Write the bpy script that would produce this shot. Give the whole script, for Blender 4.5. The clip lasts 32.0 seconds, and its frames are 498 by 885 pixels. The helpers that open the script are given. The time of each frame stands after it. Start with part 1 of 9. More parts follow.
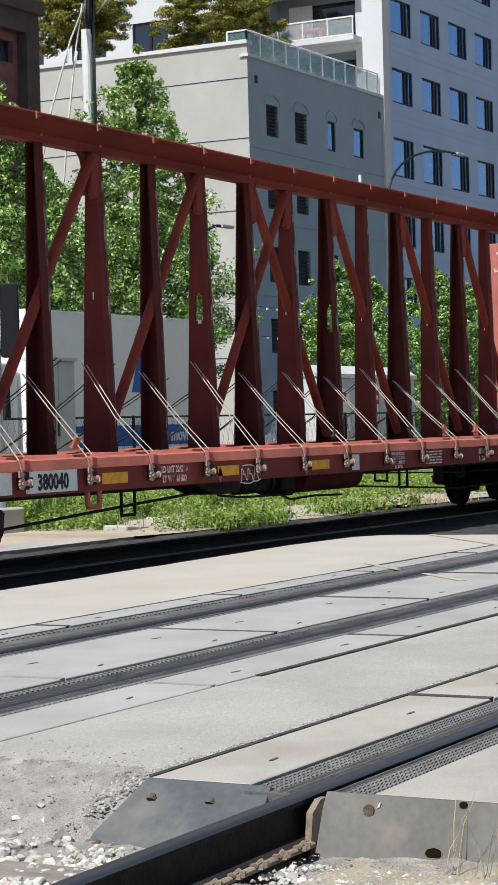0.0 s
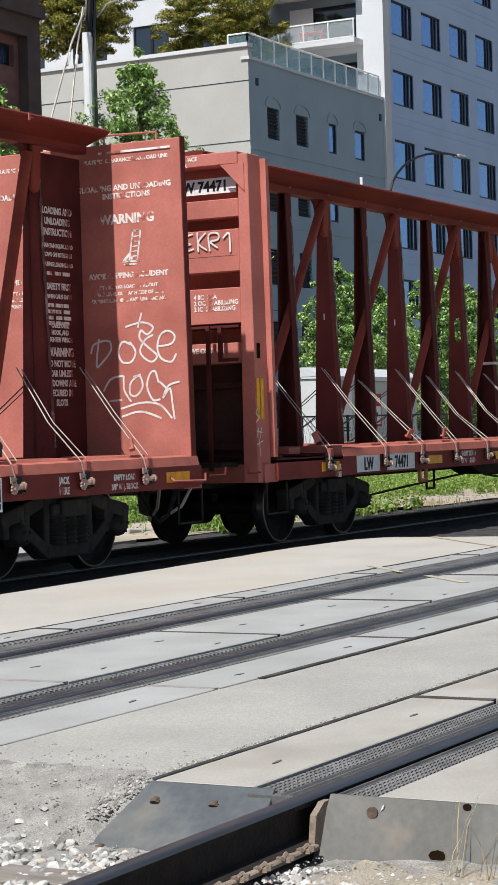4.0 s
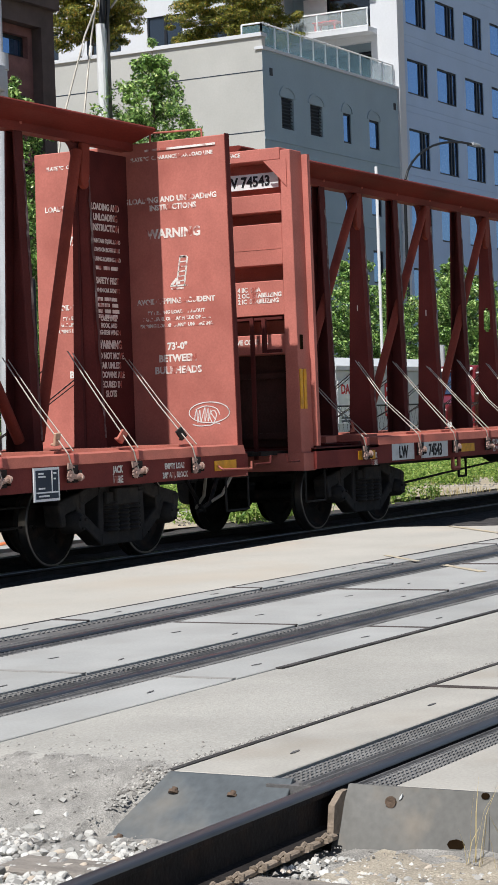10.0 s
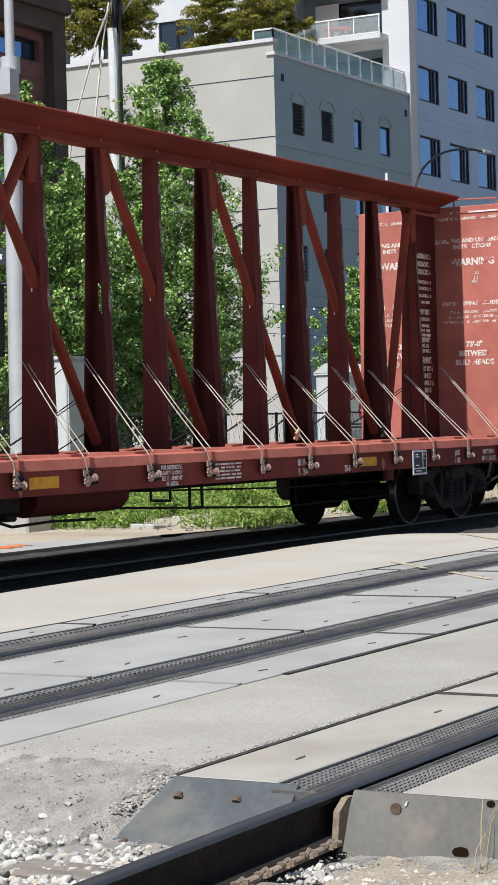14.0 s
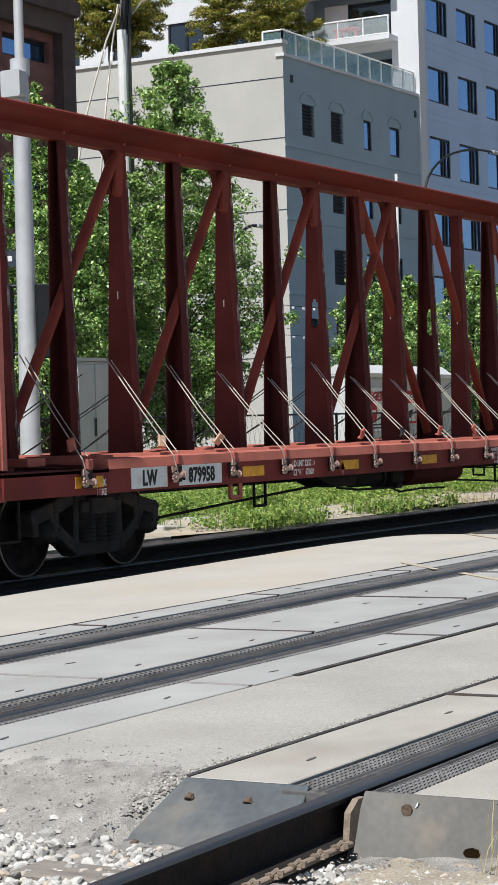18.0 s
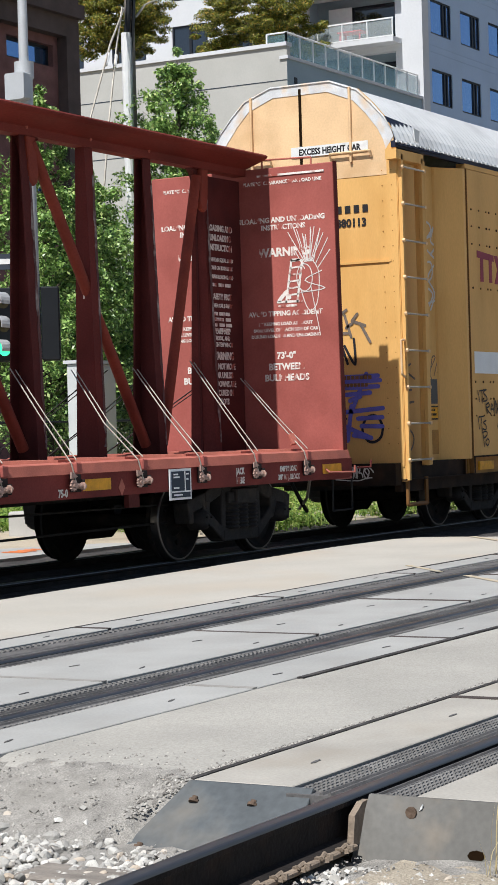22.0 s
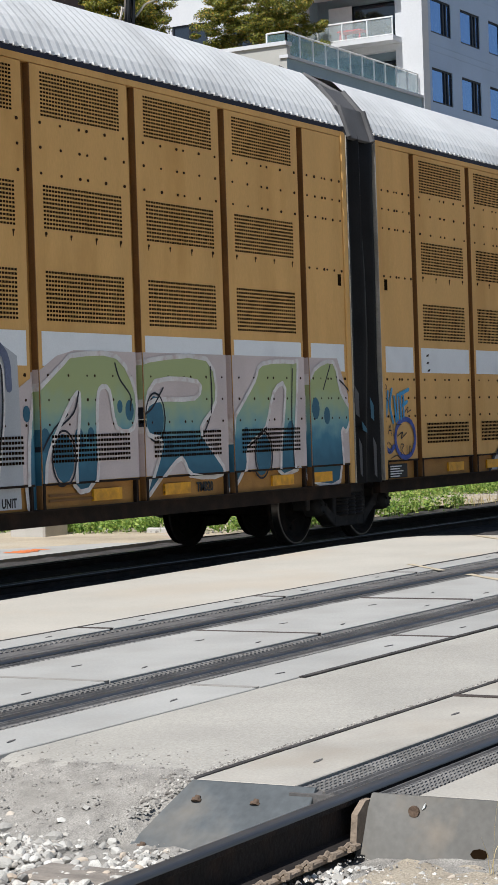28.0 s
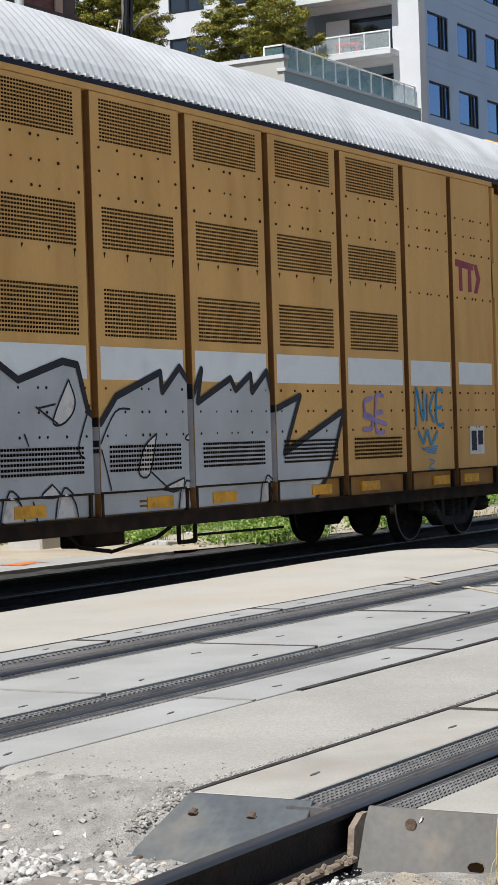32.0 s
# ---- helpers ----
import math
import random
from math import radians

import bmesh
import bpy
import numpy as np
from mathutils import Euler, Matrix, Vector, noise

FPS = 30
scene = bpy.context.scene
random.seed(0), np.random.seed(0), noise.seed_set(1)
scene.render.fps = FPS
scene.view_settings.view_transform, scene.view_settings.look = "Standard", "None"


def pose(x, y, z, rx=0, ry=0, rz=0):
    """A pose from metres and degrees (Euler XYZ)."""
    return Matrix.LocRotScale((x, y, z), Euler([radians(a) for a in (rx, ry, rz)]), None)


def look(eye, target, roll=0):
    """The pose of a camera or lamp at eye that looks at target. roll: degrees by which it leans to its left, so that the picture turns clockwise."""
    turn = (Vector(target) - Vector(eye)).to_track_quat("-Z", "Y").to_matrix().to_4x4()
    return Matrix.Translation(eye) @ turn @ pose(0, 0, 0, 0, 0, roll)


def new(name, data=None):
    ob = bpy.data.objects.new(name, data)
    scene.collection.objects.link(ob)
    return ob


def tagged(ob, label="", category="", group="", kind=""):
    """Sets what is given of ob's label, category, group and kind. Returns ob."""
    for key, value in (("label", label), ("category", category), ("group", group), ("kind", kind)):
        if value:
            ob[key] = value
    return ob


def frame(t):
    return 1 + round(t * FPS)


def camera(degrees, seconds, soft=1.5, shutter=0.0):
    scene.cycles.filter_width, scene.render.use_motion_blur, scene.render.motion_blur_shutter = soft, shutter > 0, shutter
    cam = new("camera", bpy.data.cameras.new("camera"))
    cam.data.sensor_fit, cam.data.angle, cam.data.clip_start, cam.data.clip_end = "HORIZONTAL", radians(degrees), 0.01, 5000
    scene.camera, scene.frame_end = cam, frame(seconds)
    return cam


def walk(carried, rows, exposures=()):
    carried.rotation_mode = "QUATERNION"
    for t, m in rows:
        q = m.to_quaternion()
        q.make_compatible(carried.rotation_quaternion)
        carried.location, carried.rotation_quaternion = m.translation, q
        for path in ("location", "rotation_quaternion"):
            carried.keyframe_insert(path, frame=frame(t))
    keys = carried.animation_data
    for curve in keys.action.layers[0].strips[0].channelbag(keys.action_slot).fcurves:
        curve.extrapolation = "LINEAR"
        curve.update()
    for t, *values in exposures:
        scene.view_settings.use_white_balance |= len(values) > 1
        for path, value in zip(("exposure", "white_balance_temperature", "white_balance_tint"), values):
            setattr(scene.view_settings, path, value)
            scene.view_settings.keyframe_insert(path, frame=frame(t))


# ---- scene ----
# ---- camera: it stands on one spot beside the crossing and pans by hand ----
# seconds, tilt, lean, yaw in degrees
PATH = [
    (0.0, 89.512, 1.435, -61.693), (0.5, 89.614, 1.409, -61.754), (1.0, 89.679, 1.445, -61.709), (1.5, 89.772, 1.529, -61.723),
    (2.0, 89.609, 1.564, -61.792), (2.5, 89.542, 1.625, -61.730), (3.0, 89.528, 1.616, -61.708), (3.5, 89.527, 1.619, -61.660),
    (4.0, 89.590, 1.636, -61.632), (4.5, 89.652, 1.623, -61.591), (6.5, 89.599, 1.574, -61.576), (7.0, 89.667, 1.599, -61.517),
    (7.5, 89.657, 1.608, -61.300), (8.0, 89.305, 1.683, -61.234), (8.5, 89.432, 1.881, -61.074), (9.0, 89.382, 2.002, -61.051),
    (9.5, 89.294, 2.003, -61.100), (10.0, 89.332, 1.980, -61.178), (10.5, 89.347, 1.804, -61.259), (11.0, 89.428, 1.702, -61.278),
    (11.5, 89.540, 1.551, -61.258), (12.0, 89.557, 1.551, -61.187), (12.5, 89.543, 1.497, -61.221), (13.0, 89.636, 1.552, -61.185),
    (13.5, 89.518, 1.495, -61.053), (15.5, 89.482, 1.569, -60.746), (16.0, 89.438, 1.622, -60.687), (16.5, 89.443, 1.626, -60.636),
    (17.0, 89.463, 1.624, -60.638), (17.5, 89.485, 1.579, -60.647), (18.0, 89.532, 1.607, -60.659), (18.5, 89.579, 1.622, -60.613),
    (19.0, 89.570, 1.640, -60.512), (19.5, 89.468, 1.624, -60.443), (20.0, 89.441, 1.693, -60.480), (20.5, 89.515, 1.635, -60.490),
    (21.0, 89.536, 1.629, -60.492), (21.5, 89.514, 1.623, -60.516), (22.0, 89.607, 1.622, -60.540), (22.5, 89.560, 1.623, -60.516),
    (23.0, 89.584, 1.622, -60.516), (23.5, 89.610, 1.621, -60.443), (24.0, 89.626, 1.633, -60.414), (24.5, 89.540, 1.627, -60.346),
    (25.0, 89.512, 1.677, -60.313), (25.5, 89.542, 1.686, -60.382), (27.5, 89.564, 1.872, -60.516), (28.0, 89.592, 1.831, -60.501),
    (28.5, 89.576, 1.874, -60.443), (29.0, 89.526, 1.874, -60.396), (29.5, 89.493, 1.915, -60.387), (30.0, 89.463, 1.930, -60.319),
    (30.5, 89.565, 2.011, -60.391), (31.0, 89.817, 1.913, -60.544), (31.5, 89.908, 1.862, -60.614), (32.0, 89.944, 1.780, -60.582),
]

EYE = (0.0, 0.0, 1.385)
cam = camera(13.97, 32.0, soft=1.5)
walk(cam, [(t, pose(*EYE, a, b, c)) for t, a, b, c in PATH])

# ---- light: clear summer sky, sun high and almost along the tracks ----
SUN = Vector((-1.0, 0.015, 1.5)).normalized()
world = bpy.data.worlds.new("sky")
scene.world = world
world.use_nodes = True
wn = world.node_tree
sky = wn.nodes.new("ShaderNodeTexSky")
sky.sky_type, sky.sun_disc = "NISHITA", False
sky.sun_elevation = math.asin(SUN.z)
sky.sun_rotation = math.atan2(SUN.x, SUN.y)
wn.links.new(sky.outputs[0], wn.nodes["Background"].inputs[0])
wn.nodes["Background"].inputs[1].default_value = 0.072
lamp = bpy.data.lights.new("sun", "SUN")
lamp.energy, lamp.angle, lamp.color = 4.7, radians(0.6), (1.0, 0.98, 0.945)
sun = new("sun", lamp)
sun.matrix_world = look(SUN * 100, (0, 0, 0))
scene.view_settings.exposure = 0.30


# ---- materials ----
def mat(name, col, rough=0.7, metal=0.0, var=0.18, scale=4.0, fine=60.0, bump=0.15, dirt=None, dirt_amount=0.5,
        dirt_scale=1.2, stretch=(1, 1, 1), piece=0.0, spec=0.25, grit=0.0):
    """A painted or natural surface: base colour with coarse and fine variation, dirt patches and relief."""
    m = bpy.data.materials.new(name)
    m.use_nodes = True
    n, l = m.node_tree.nodes, m.node_tree.links
    b = n["Principled BSDF"]
    b.inputs["Roughness"].default_value, b.inputs["Metallic"].default_value = rough, metal
    b.inputs["Specular IOR Level"].default_value = spec
    tc, mp = n.new("ShaderNodeTexCoord"), n.new("ShaderNodeMapping")
    mp.inputs["Scale"].default_value = stretch
    l.new(tc.outputs["Object"], mp.inputs[0])

    def noise_of(s, detail=4.0):
        t = n.new("ShaderNodeTexNoise")
        t.inputs["Scale"].default_value, t.inputs["Detail"].default_value = s, detail
        l.new(mp.outputs[0], t.inputs["Vector"])
        return t.outputs[0]

    def ramp(src, a, c0, d, c1):
        r = n.new("ShaderNodeValToRGB")
        r.color_ramp.elements[0].position, r.color_ramp.elements[1].position = a, d
        r.color_ramp.elements[0].color, r.color_ramp.elements[1].color = (*c0, 1), (*c1, 1)
        l.new(src, r.inputs[0])
        return r.outputs[0]

    def mix(kind, fac, a, c):
        x = n.new("ShaderNodeMix")
        x.data_type, x.blend_type = "RGBA", kind
        if isinstance(fac, float):
            x.inputs[0].default_value = fac
        else:
            l.new(fac, x.inputs[0])
        l.new(a, x.inputs[6])
        l.new(c, x.inputs[7])
        return x.outputs[2]

    lo, hi = [c * (1 - var) for c in col], [min(1, c * (1 + var)) for c in col]
    big = ramp(noise_of(scale), 0.3, lo, 0.7, hi)
    f = noise_of(fine, 6.0)
    out = mix("MULTIPLY", 1.0, big, ramp(f, 0.25, [1 - (grit or var * 0.8)] * 3, 0.75, [1 + (grit or var * 0.5)] * 3))
    if dirt:
        mask = ramp(noise_of(dirt_scale, 8.0), 0.5, (0, 0, 0), 0.72, [dirt_amount] * 3)
        c = n.new("ShaderNodeRGB")
        c.outputs[0].default_value = (*dirt, 1)
        out = mix("MIX", mask, out, c.outputs[0])
    if piece:
        oi = n.new("ShaderNodeObjectInfo")
        out = mix("MULTIPLY", 1.0, out, ramp(oi.outputs["Random"], 0.0, [1 - piece] * 3, 1.0, [1 + piece] * 3))
    l.new(out, b.inputs["Base Color"])
    if bump:
        bp = n.new("ShaderNodeBump")
        bp.inputs["Strength"].default_value, bp.inputs["Distance"].default_value = bump, 0.02
        l.new(f, bp.inputs["Height"])
        l.new(bp.outputs[0], b.inputs["Normal"])
    return m


def island_mat(name, c0, c1, rough=0.6, trans=0.0, c2=None):
    """Leaves, blades and stones in one mesh: colour by island."""
    m = bpy.data.materials.new(name)
    m.use_nodes = True
    n, l = m.node_tree.nodes, m.node_tree.links
    b = n["Principled BSDF"]
    b.inputs["Roughness"].default_value = rough
    g, r = n.new("ShaderNodeNewGeometry"), n.new("ShaderNodeValToRGB")
    r.color_ramp.elements[0].color, r.color_ramp.elements[1].color = (*c0, 1), (*c1, 1)
    if c2:
        e = r.color_ramp.elements.new(0.8)
        e.color = (*c1, 1)
        r.color_ramp.elements[2].color = (*c2, 1)
    l.new(g.outputs["Random Per Island"], r.inputs[0])
    l.new(r.outputs[0], b.inputs["Base Color"])
    if trans:
        t, x = n.new("ShaderNodeBsdfTranslucent"), n.new("ShaderNodeMixShader")
        l.new(r.outputs[0], t.inputs[0])
        x.inputs[0].default_value = trans
        l.new(b.outputs[0], x.inputs[1])
        l.new(t.outputs[0], x.inputs[2])
        l.new(x.outputs[0], n["Material Output"].inputs[0])
    return m


def glow(name, col, strength):
    m = bpy.data.materials.new(name)
    m.use_nodes = True
    b = m.node_tree.nodes["Principled BSDF"]
    b.inputs["Base Color"].default_value = (*col, 1)
    b.inputs["Emission Color"].default_value = (*col, 1)
    b.inputs["Emission Strength"].default_value = strength
    return m


RUST = (0.10, 0.045, 0.025)
# M_SILL, M_REDD, M_REDM, M_CHORD: the red darkened to carry shade
M_SILL = mat("grimy_shaded_red", (0.195, 0.041, 0.036), 0.65, var=0.22, scale=1.3, fine=45, bump=0.08, dirt=(0.10, 0.022, 0.022), dirt_amount=0.6, dirt_scale=2.0, spec=0.10)
# sooty brown frame colour, also used as painted shade low on the rack
M_SOOTSH = mat("sooty_shade_brown", (0.022, 0.014, 0.010), 0.85, var=0.35, scale=3, bump=0.15, dirt=(0.06, 0.030, 0.015), dirt_amount=0.6, dirt_scale=3, spec=0.2)
# near-black red that paints the shade inside the lower car end
M_ENDSHADE = mat("end_cavity_shade", (0.05, 0.024, 0.021), 0.8, var=0.3, scale=2.0, fine=40, bump=0.1, dirt=(0.09, 0.035, 0.03), dirt_amount=0.5, dirt_scale=3.0, spec=0.12)
M_REDN = mat("fresher_red_paint", (0.35, 0.100, 0.084), 0.6, var=0.14, scale=1.3, fine=45, bump=0.05, dirt=(0.22, 0.056, 0.046), dirt_amount=0.5, dirt_scale=1.7, spec=0.18)
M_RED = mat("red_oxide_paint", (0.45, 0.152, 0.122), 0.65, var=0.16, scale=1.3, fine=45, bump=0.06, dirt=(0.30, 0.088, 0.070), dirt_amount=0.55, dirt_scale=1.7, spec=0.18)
M_REDD = mat("shaded_dark_red", (0.096, 0.024, 0.022), 0.65, var=0.24, scale=1.1, fine=50, bump=0.08, dirt=(0.045, 0.013, 0.015), dirt_amount=0.65, dirt_scale=1.7, spec=0.08)
M_REDM = mat("shaded_rust_red", (0.136, 0.030, 0.026), 0.65, var=0.22, scale=1.1, fine=50, bump=0.08, dirt=(0.085, 0.018, 0.017), dirt_amount=0.6, dirt_scale=1.5, spec=0.08)
M_BRACE = mat("orange_red_tube_paint", (0.225, 0.046, 0.030), 0.6, var=0.2, scale=1.2, fine=45, bump=0.06, dirt=(0.12, 0.025, 0.02), dirt_amount=0.55, dirt_scale=1.8, spec=0.12)
M_CHORD = mat("streaked_shaded_beam", (0.176, 0.034, 0.026), 0.6, var=0.24, scale=0.9, fine=45, bump=0.06, dirt=(0.085, 0.016, 0.013), dirt_amount=0.75, dirt_scale=1.1, stretch=(0.5, 1, 2.0), spec=0.10)
M_STRAP = mat("white_wrap_band", (0.66, 0.64, 0.62), 0.6, var=0.12, bump=0.1)
M_DECK = mat("worn_deck_edge", (0.43, 0.135, 0.10), 0.75, var=0.2, scale=2.5, fine=70, bump=0.2, dirt=(0.28, 0.10, 0.08), dirt_amount=0.6, dirt_scale=3)
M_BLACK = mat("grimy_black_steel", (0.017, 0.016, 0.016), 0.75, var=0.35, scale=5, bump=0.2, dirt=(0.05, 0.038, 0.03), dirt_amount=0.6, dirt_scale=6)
M_TRUCK = mat("dusty_cast_steel", (0.028, 0.026, 0.026), 0.8, var=0.3, scale=6, bump=0.25, dirt=(0.06, 0.048, 0.04), dirt_amount=0.6, dirt_scale=8)
M_WHEEL = mat("wheel_steel", (0.014, 0.013, 0.013), 0.8, 0.0, var=0.3, scale=9, bump=0.15, dirt=(0.05, 0.03, 0.022), dirt_amount=0.5, dirt_scale=7, spec=0.15)
M_TREAD = mat("polished_tread", (0.20, 0.19, 0.185), 0.3, 0.9, var=0.1, bump=0.02)
M_CABLE = mat("galvanised_cable", (0.42, 0.39, 0.34), 0.55, 0.4, var=0.2, bump=0.1)
# near-black brown for the shade round the winch drums
M_BROWNB = mat("winch_shade_brown", (0.016, 0.011, 0.011), 0.7, var=0.3, scale=5, bump=0.2)
M_WINCH = mat("pale_pink_winch_paint", (0.47, 0.32, 0.27), 0.7, var=0.25, bump=0.2, dirt=RUST, dirt_amount=0.6, dirt_scale=14)
M_WHITE = mat("white_stencil_paint", (0.76, 0.72, 0.68), 0.7, var=0.14, scale=6, fine=80, bump=0.02, dirt=(0.34, 0.09, 0.07), dirt_amount=1.6, dirt_scale=7)
M_FLAKY = mat("flaked_stencil_paint", (0.72, 0.68, 0.64), 0.7, var=0.14, scale=6, fine=80, bump=0.02, dirt=(0.42, 0.125, 0.10), dirt_amount=3.5, dirt_scale=13)
M_PLATE = mat("white_plate", (0.70, 0.72, 0.72), 0.5, var=0.08, bump=0.02, dirt=(0.4, 0.36, 0.33), dirt_amount=0.4, dirt_scale=8)
M_INK = mat("black_lettering", (0.02, 0.02, 0.022), 0.6, var=0.1, bump=0)
M_REFL = mat("yellow_reflector", (0.75, 0.36, 0.02), 0.45, var=0.12, scale=9, bump=0.02, dirt=(0.3, 0.13, 0.03), dirt_amount=0.5, dirt_scale=8)
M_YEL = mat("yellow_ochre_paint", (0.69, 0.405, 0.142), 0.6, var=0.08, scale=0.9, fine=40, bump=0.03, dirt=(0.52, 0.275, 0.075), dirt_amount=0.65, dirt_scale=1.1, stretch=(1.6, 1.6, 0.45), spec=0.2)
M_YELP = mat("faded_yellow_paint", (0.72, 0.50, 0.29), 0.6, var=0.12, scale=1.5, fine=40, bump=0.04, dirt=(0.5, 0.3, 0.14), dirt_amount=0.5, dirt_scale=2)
# browner ochres: weathered parts, and the shade painted into the rack's channels
M_YELM = mat("shaded_weathered_ochre", (0.38, 0.19, 0.05), 0.6, var=0.2, scale=1.5, bump=0.08, dirt=(0.2, 0.09, 0.03), dirt_amount=0.6, dirt_scale=2.5, spec=0.2)
M_YELD = mat("shaded_brown_ochre", (0.20, 0.095, 0.03), 0.6, var=0.25, scale=1.5, bump=0.1, dirt=(0.12, 0.05, 0.02), dirt_amount=0.6, dirt_scale=3)
M_ROOF = mat("galvanised_roof", (0.74, 0.75, 0.75), 0.42, 0.25, var=0.10, scale=0.8, fine=30, bump=0.03, dirt=(0.36, 0.36, 0.36), dirt_amount=0.4, dirt_scale=1.2)
M_NAVY = mat("navy_panel", (0.012, 0.016, 0.038), 0.6, var=0.2, bump=0.03)
# near black for holes and gaps and for shade painted in recesses
M_HOLE = mat("dark_recess_shade", (0.018, 0.011, 0.006), 0.95, var=0.2, bump=0, spec=0.0)
M_RUBBER = mat("black_rubber_bellows", (0.010, 0.010, 0.011), 0.5, spec=0.15, var=0.35, scale=2, bump=0.15)
M_GREYBAND = mat("grey_white_band", (0.80, 0.83, 0.85), 0.6, var=0.07, scale=2, bump=0.02, dirt=(0.60, 0.62, 0.65), dirt_amount=0.5, dirt_scale=2)
M_FLAKE = mat("flaking_grey_white", (0.60, 0.62, 0.64), 0.7, var=0.15, scale=5, bump=0.1, dirt=(0.66, 0.46, 0.26), dirt_amount=0.9, dirt_scale=3.5)
M_CONC = mat("crossing_concrete", (0.335, 0.335, 0.325), 0.85, var=0.10, scale=1.3, fine=60, bump=0.10, dirt=(0.27, 0.26, 0.24), dirt_amount=0.5, dirt_scale=1.6, piece=0.06, grit=0.08)
M_ASPH = mat("bleached_asphalt", (0.345, 0.332, 0.303), 0.92, var=0.10, scale=1.1, fine=90, bump=0.2, dirt=(0.27, 0.26, 0.24), dirt_amount=0.55, dirt_scale=0.9, grit=0.2)
M_ASPHF = mat("sun_bleached_asphalt", (0.41, 0.39, 0.35), 0.92, var=0.08, scale=0.8, fine=80, bump=0.15, dirt=(0.43, 0.37, 0.30), dirt_amount=0.7, dirt_scale=0.6, grit=0.12)
M_STREET = mat("dark_street_asphalt", (0.10, 0.10, 0.105), 0.9, var=0.15, scale=0.6, fine=40, bump=0.2)
M_GRAV = mat("fine_gravel", (0.275, 0.263, 0.243), 0.95, var=0.25, scale=9, fine=160, bump=0.5, dirt=(0.26, 0.247, 0.225), dirt_amount=0.6, dirt_scale=3, grit=0.5)
M_DARKB = mat("oily_ballast", (0.055, 0.052, 0.052), 0.95, var=0.45, scale=6, fine=70, bump=0.9, dirt=(0.10, 0.09, 0.085), dirt_amount=0.6, dirt_scale=5)
M_PADS = mat("flangeway_rubber", (0.115, 0.112, 0.112), 0.75, var=0.3, scale=4, fine=60, bump=0.25, dirt=(0.14, 0.13, 0.12), dirt_amount=0.6, dirt_scale=3)
M_RIBS = mat("dusty_rubber_ribs", (0.195, 0.19, 0.185), 0.8, var=0.3, scale=4, fine=60, bump=0.2)
M_RAILT = mat("polished_rail_head", (0.13, 0.134, 0.145), 0.36, 0.8, var=0.2, scale=2, bump=0.02, stretch=(0.2, 4, 4))
M_RAIL = mat("rusty_rail_web", (0.020, 0.017, 0.016), 0.8, 0.1, var=0.35, scale=5, bump=0.3, dirt=(0.05, 0.030, 0.022), dirt_amount=0.6, dirt_scale=9)
M_VERGE = mat("pale_limestone_gravel", (0.39, 0.335, 0.255), 0.95, var=0.2, scale=0.8, fine=30, bump=0.5, dirt=(0.43, 0.415, 0.375), dirt_amount=0.7, dirt_scale=0.30)
M_STEEL = mat("grey_steel_skirt", (0.10, 0.112, 0.12), 0.6, 0.25, var=0.22, scale=2.2, fine=30, bump=0.05, dirt=(0.21, 0.185, 0.15), dirt_amount=0.75, dirt_scale=2.2)
M_STEELW = mat("weathered_grey_steel", (0.145, 0.142, 0.133), 0.65, 0.15, var=0.18, scale=2.2, fine=30, bump=0.05, dirt=(0.26, 0.21, 0.155), dirt_amount=0.7, dirt_scale=3)
M_RUSTB = mat("rusty_bolt", (0.135, 0.095, 0.07), 0.8, 0.2, var=0.3, bump=0.4)
M_WOOD = mat("weathered_tie", (0.24, 0.215, 0.19), 0.9, var=0.25, scale=3, bump=0.5, stretch=(6, 1, 6))
M_PAINTY = mat("worn_yellow_line", (0.44, 0.375, 0.275), 0.8, var=0.15, scale=6, bump=0.1, dirt=(0.385, 0.365, 0.32), dirt_amount=1.0, dirt_scale=5)
M_STONE = mat("pale_ballast_stone", (0.50, 0.49, 0.46), 0.9, var=0.2, scale=9, fine=50, bump=0.3, dirt=(0.3, 0.27, 0.23), dirt_amount=0.5, dirt_scale=12, piece=0.3)
M_SOIL = mat("dry_soil", (0.27, 0.22, 0.16), 0.95, var=0.25, scale=0.9, fine=25, bump=0.6, dirt=(0.33, 0.30, 0.25), dirt_amount=0.7, dirt_scale=0.5)
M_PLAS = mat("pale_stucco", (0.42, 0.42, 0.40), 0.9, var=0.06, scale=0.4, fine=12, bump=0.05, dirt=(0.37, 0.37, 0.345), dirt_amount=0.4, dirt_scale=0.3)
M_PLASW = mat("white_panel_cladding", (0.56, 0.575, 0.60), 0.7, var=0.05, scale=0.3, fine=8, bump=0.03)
# shaded copy of the stucco, its skylight blue put into the colour
M_PLASB = mat("shaded_blue_stucco", (0.30, 0.385, 0.44), 0.9, var=0.06, scale=0.4, fine=10, bump=0.05, dirt=(0.265, 0.345, 0.40), dirt_amount=0.4, dirt_scale=0.25)
# blue-grey cladding with the bluish shade of the front in its colour
M_OFFICE = mat("shaded_blue_cladding", (0.40, 0.52, 0.70), 0.8, var=0.05, scale=0.3, fine=8, bump=0.04, dirt=(0.37, 0.485, 0.66), dirt_amount=0.4, dirt_scale=0.2)
M_FRAME = mat("dark_window_frame", (0.015, 0.018, 0.025), 0.5, var=0.1, bump=0)
M_LOUV = mat("dark_louvre", (0.035, 0.045, 0.06), 0.6, var=0.1, bump=0)
M_ALU = mat("white_aluminium", (0.75, 0.76, 0.77), 0.45, 0.1, var=0.05, bump=0)
M_BRICK = mat("red_brown_brick", (0.20, 0.10, 0.095), 0.9, var=0.25, scale=2, fine=20, bump=0.3)
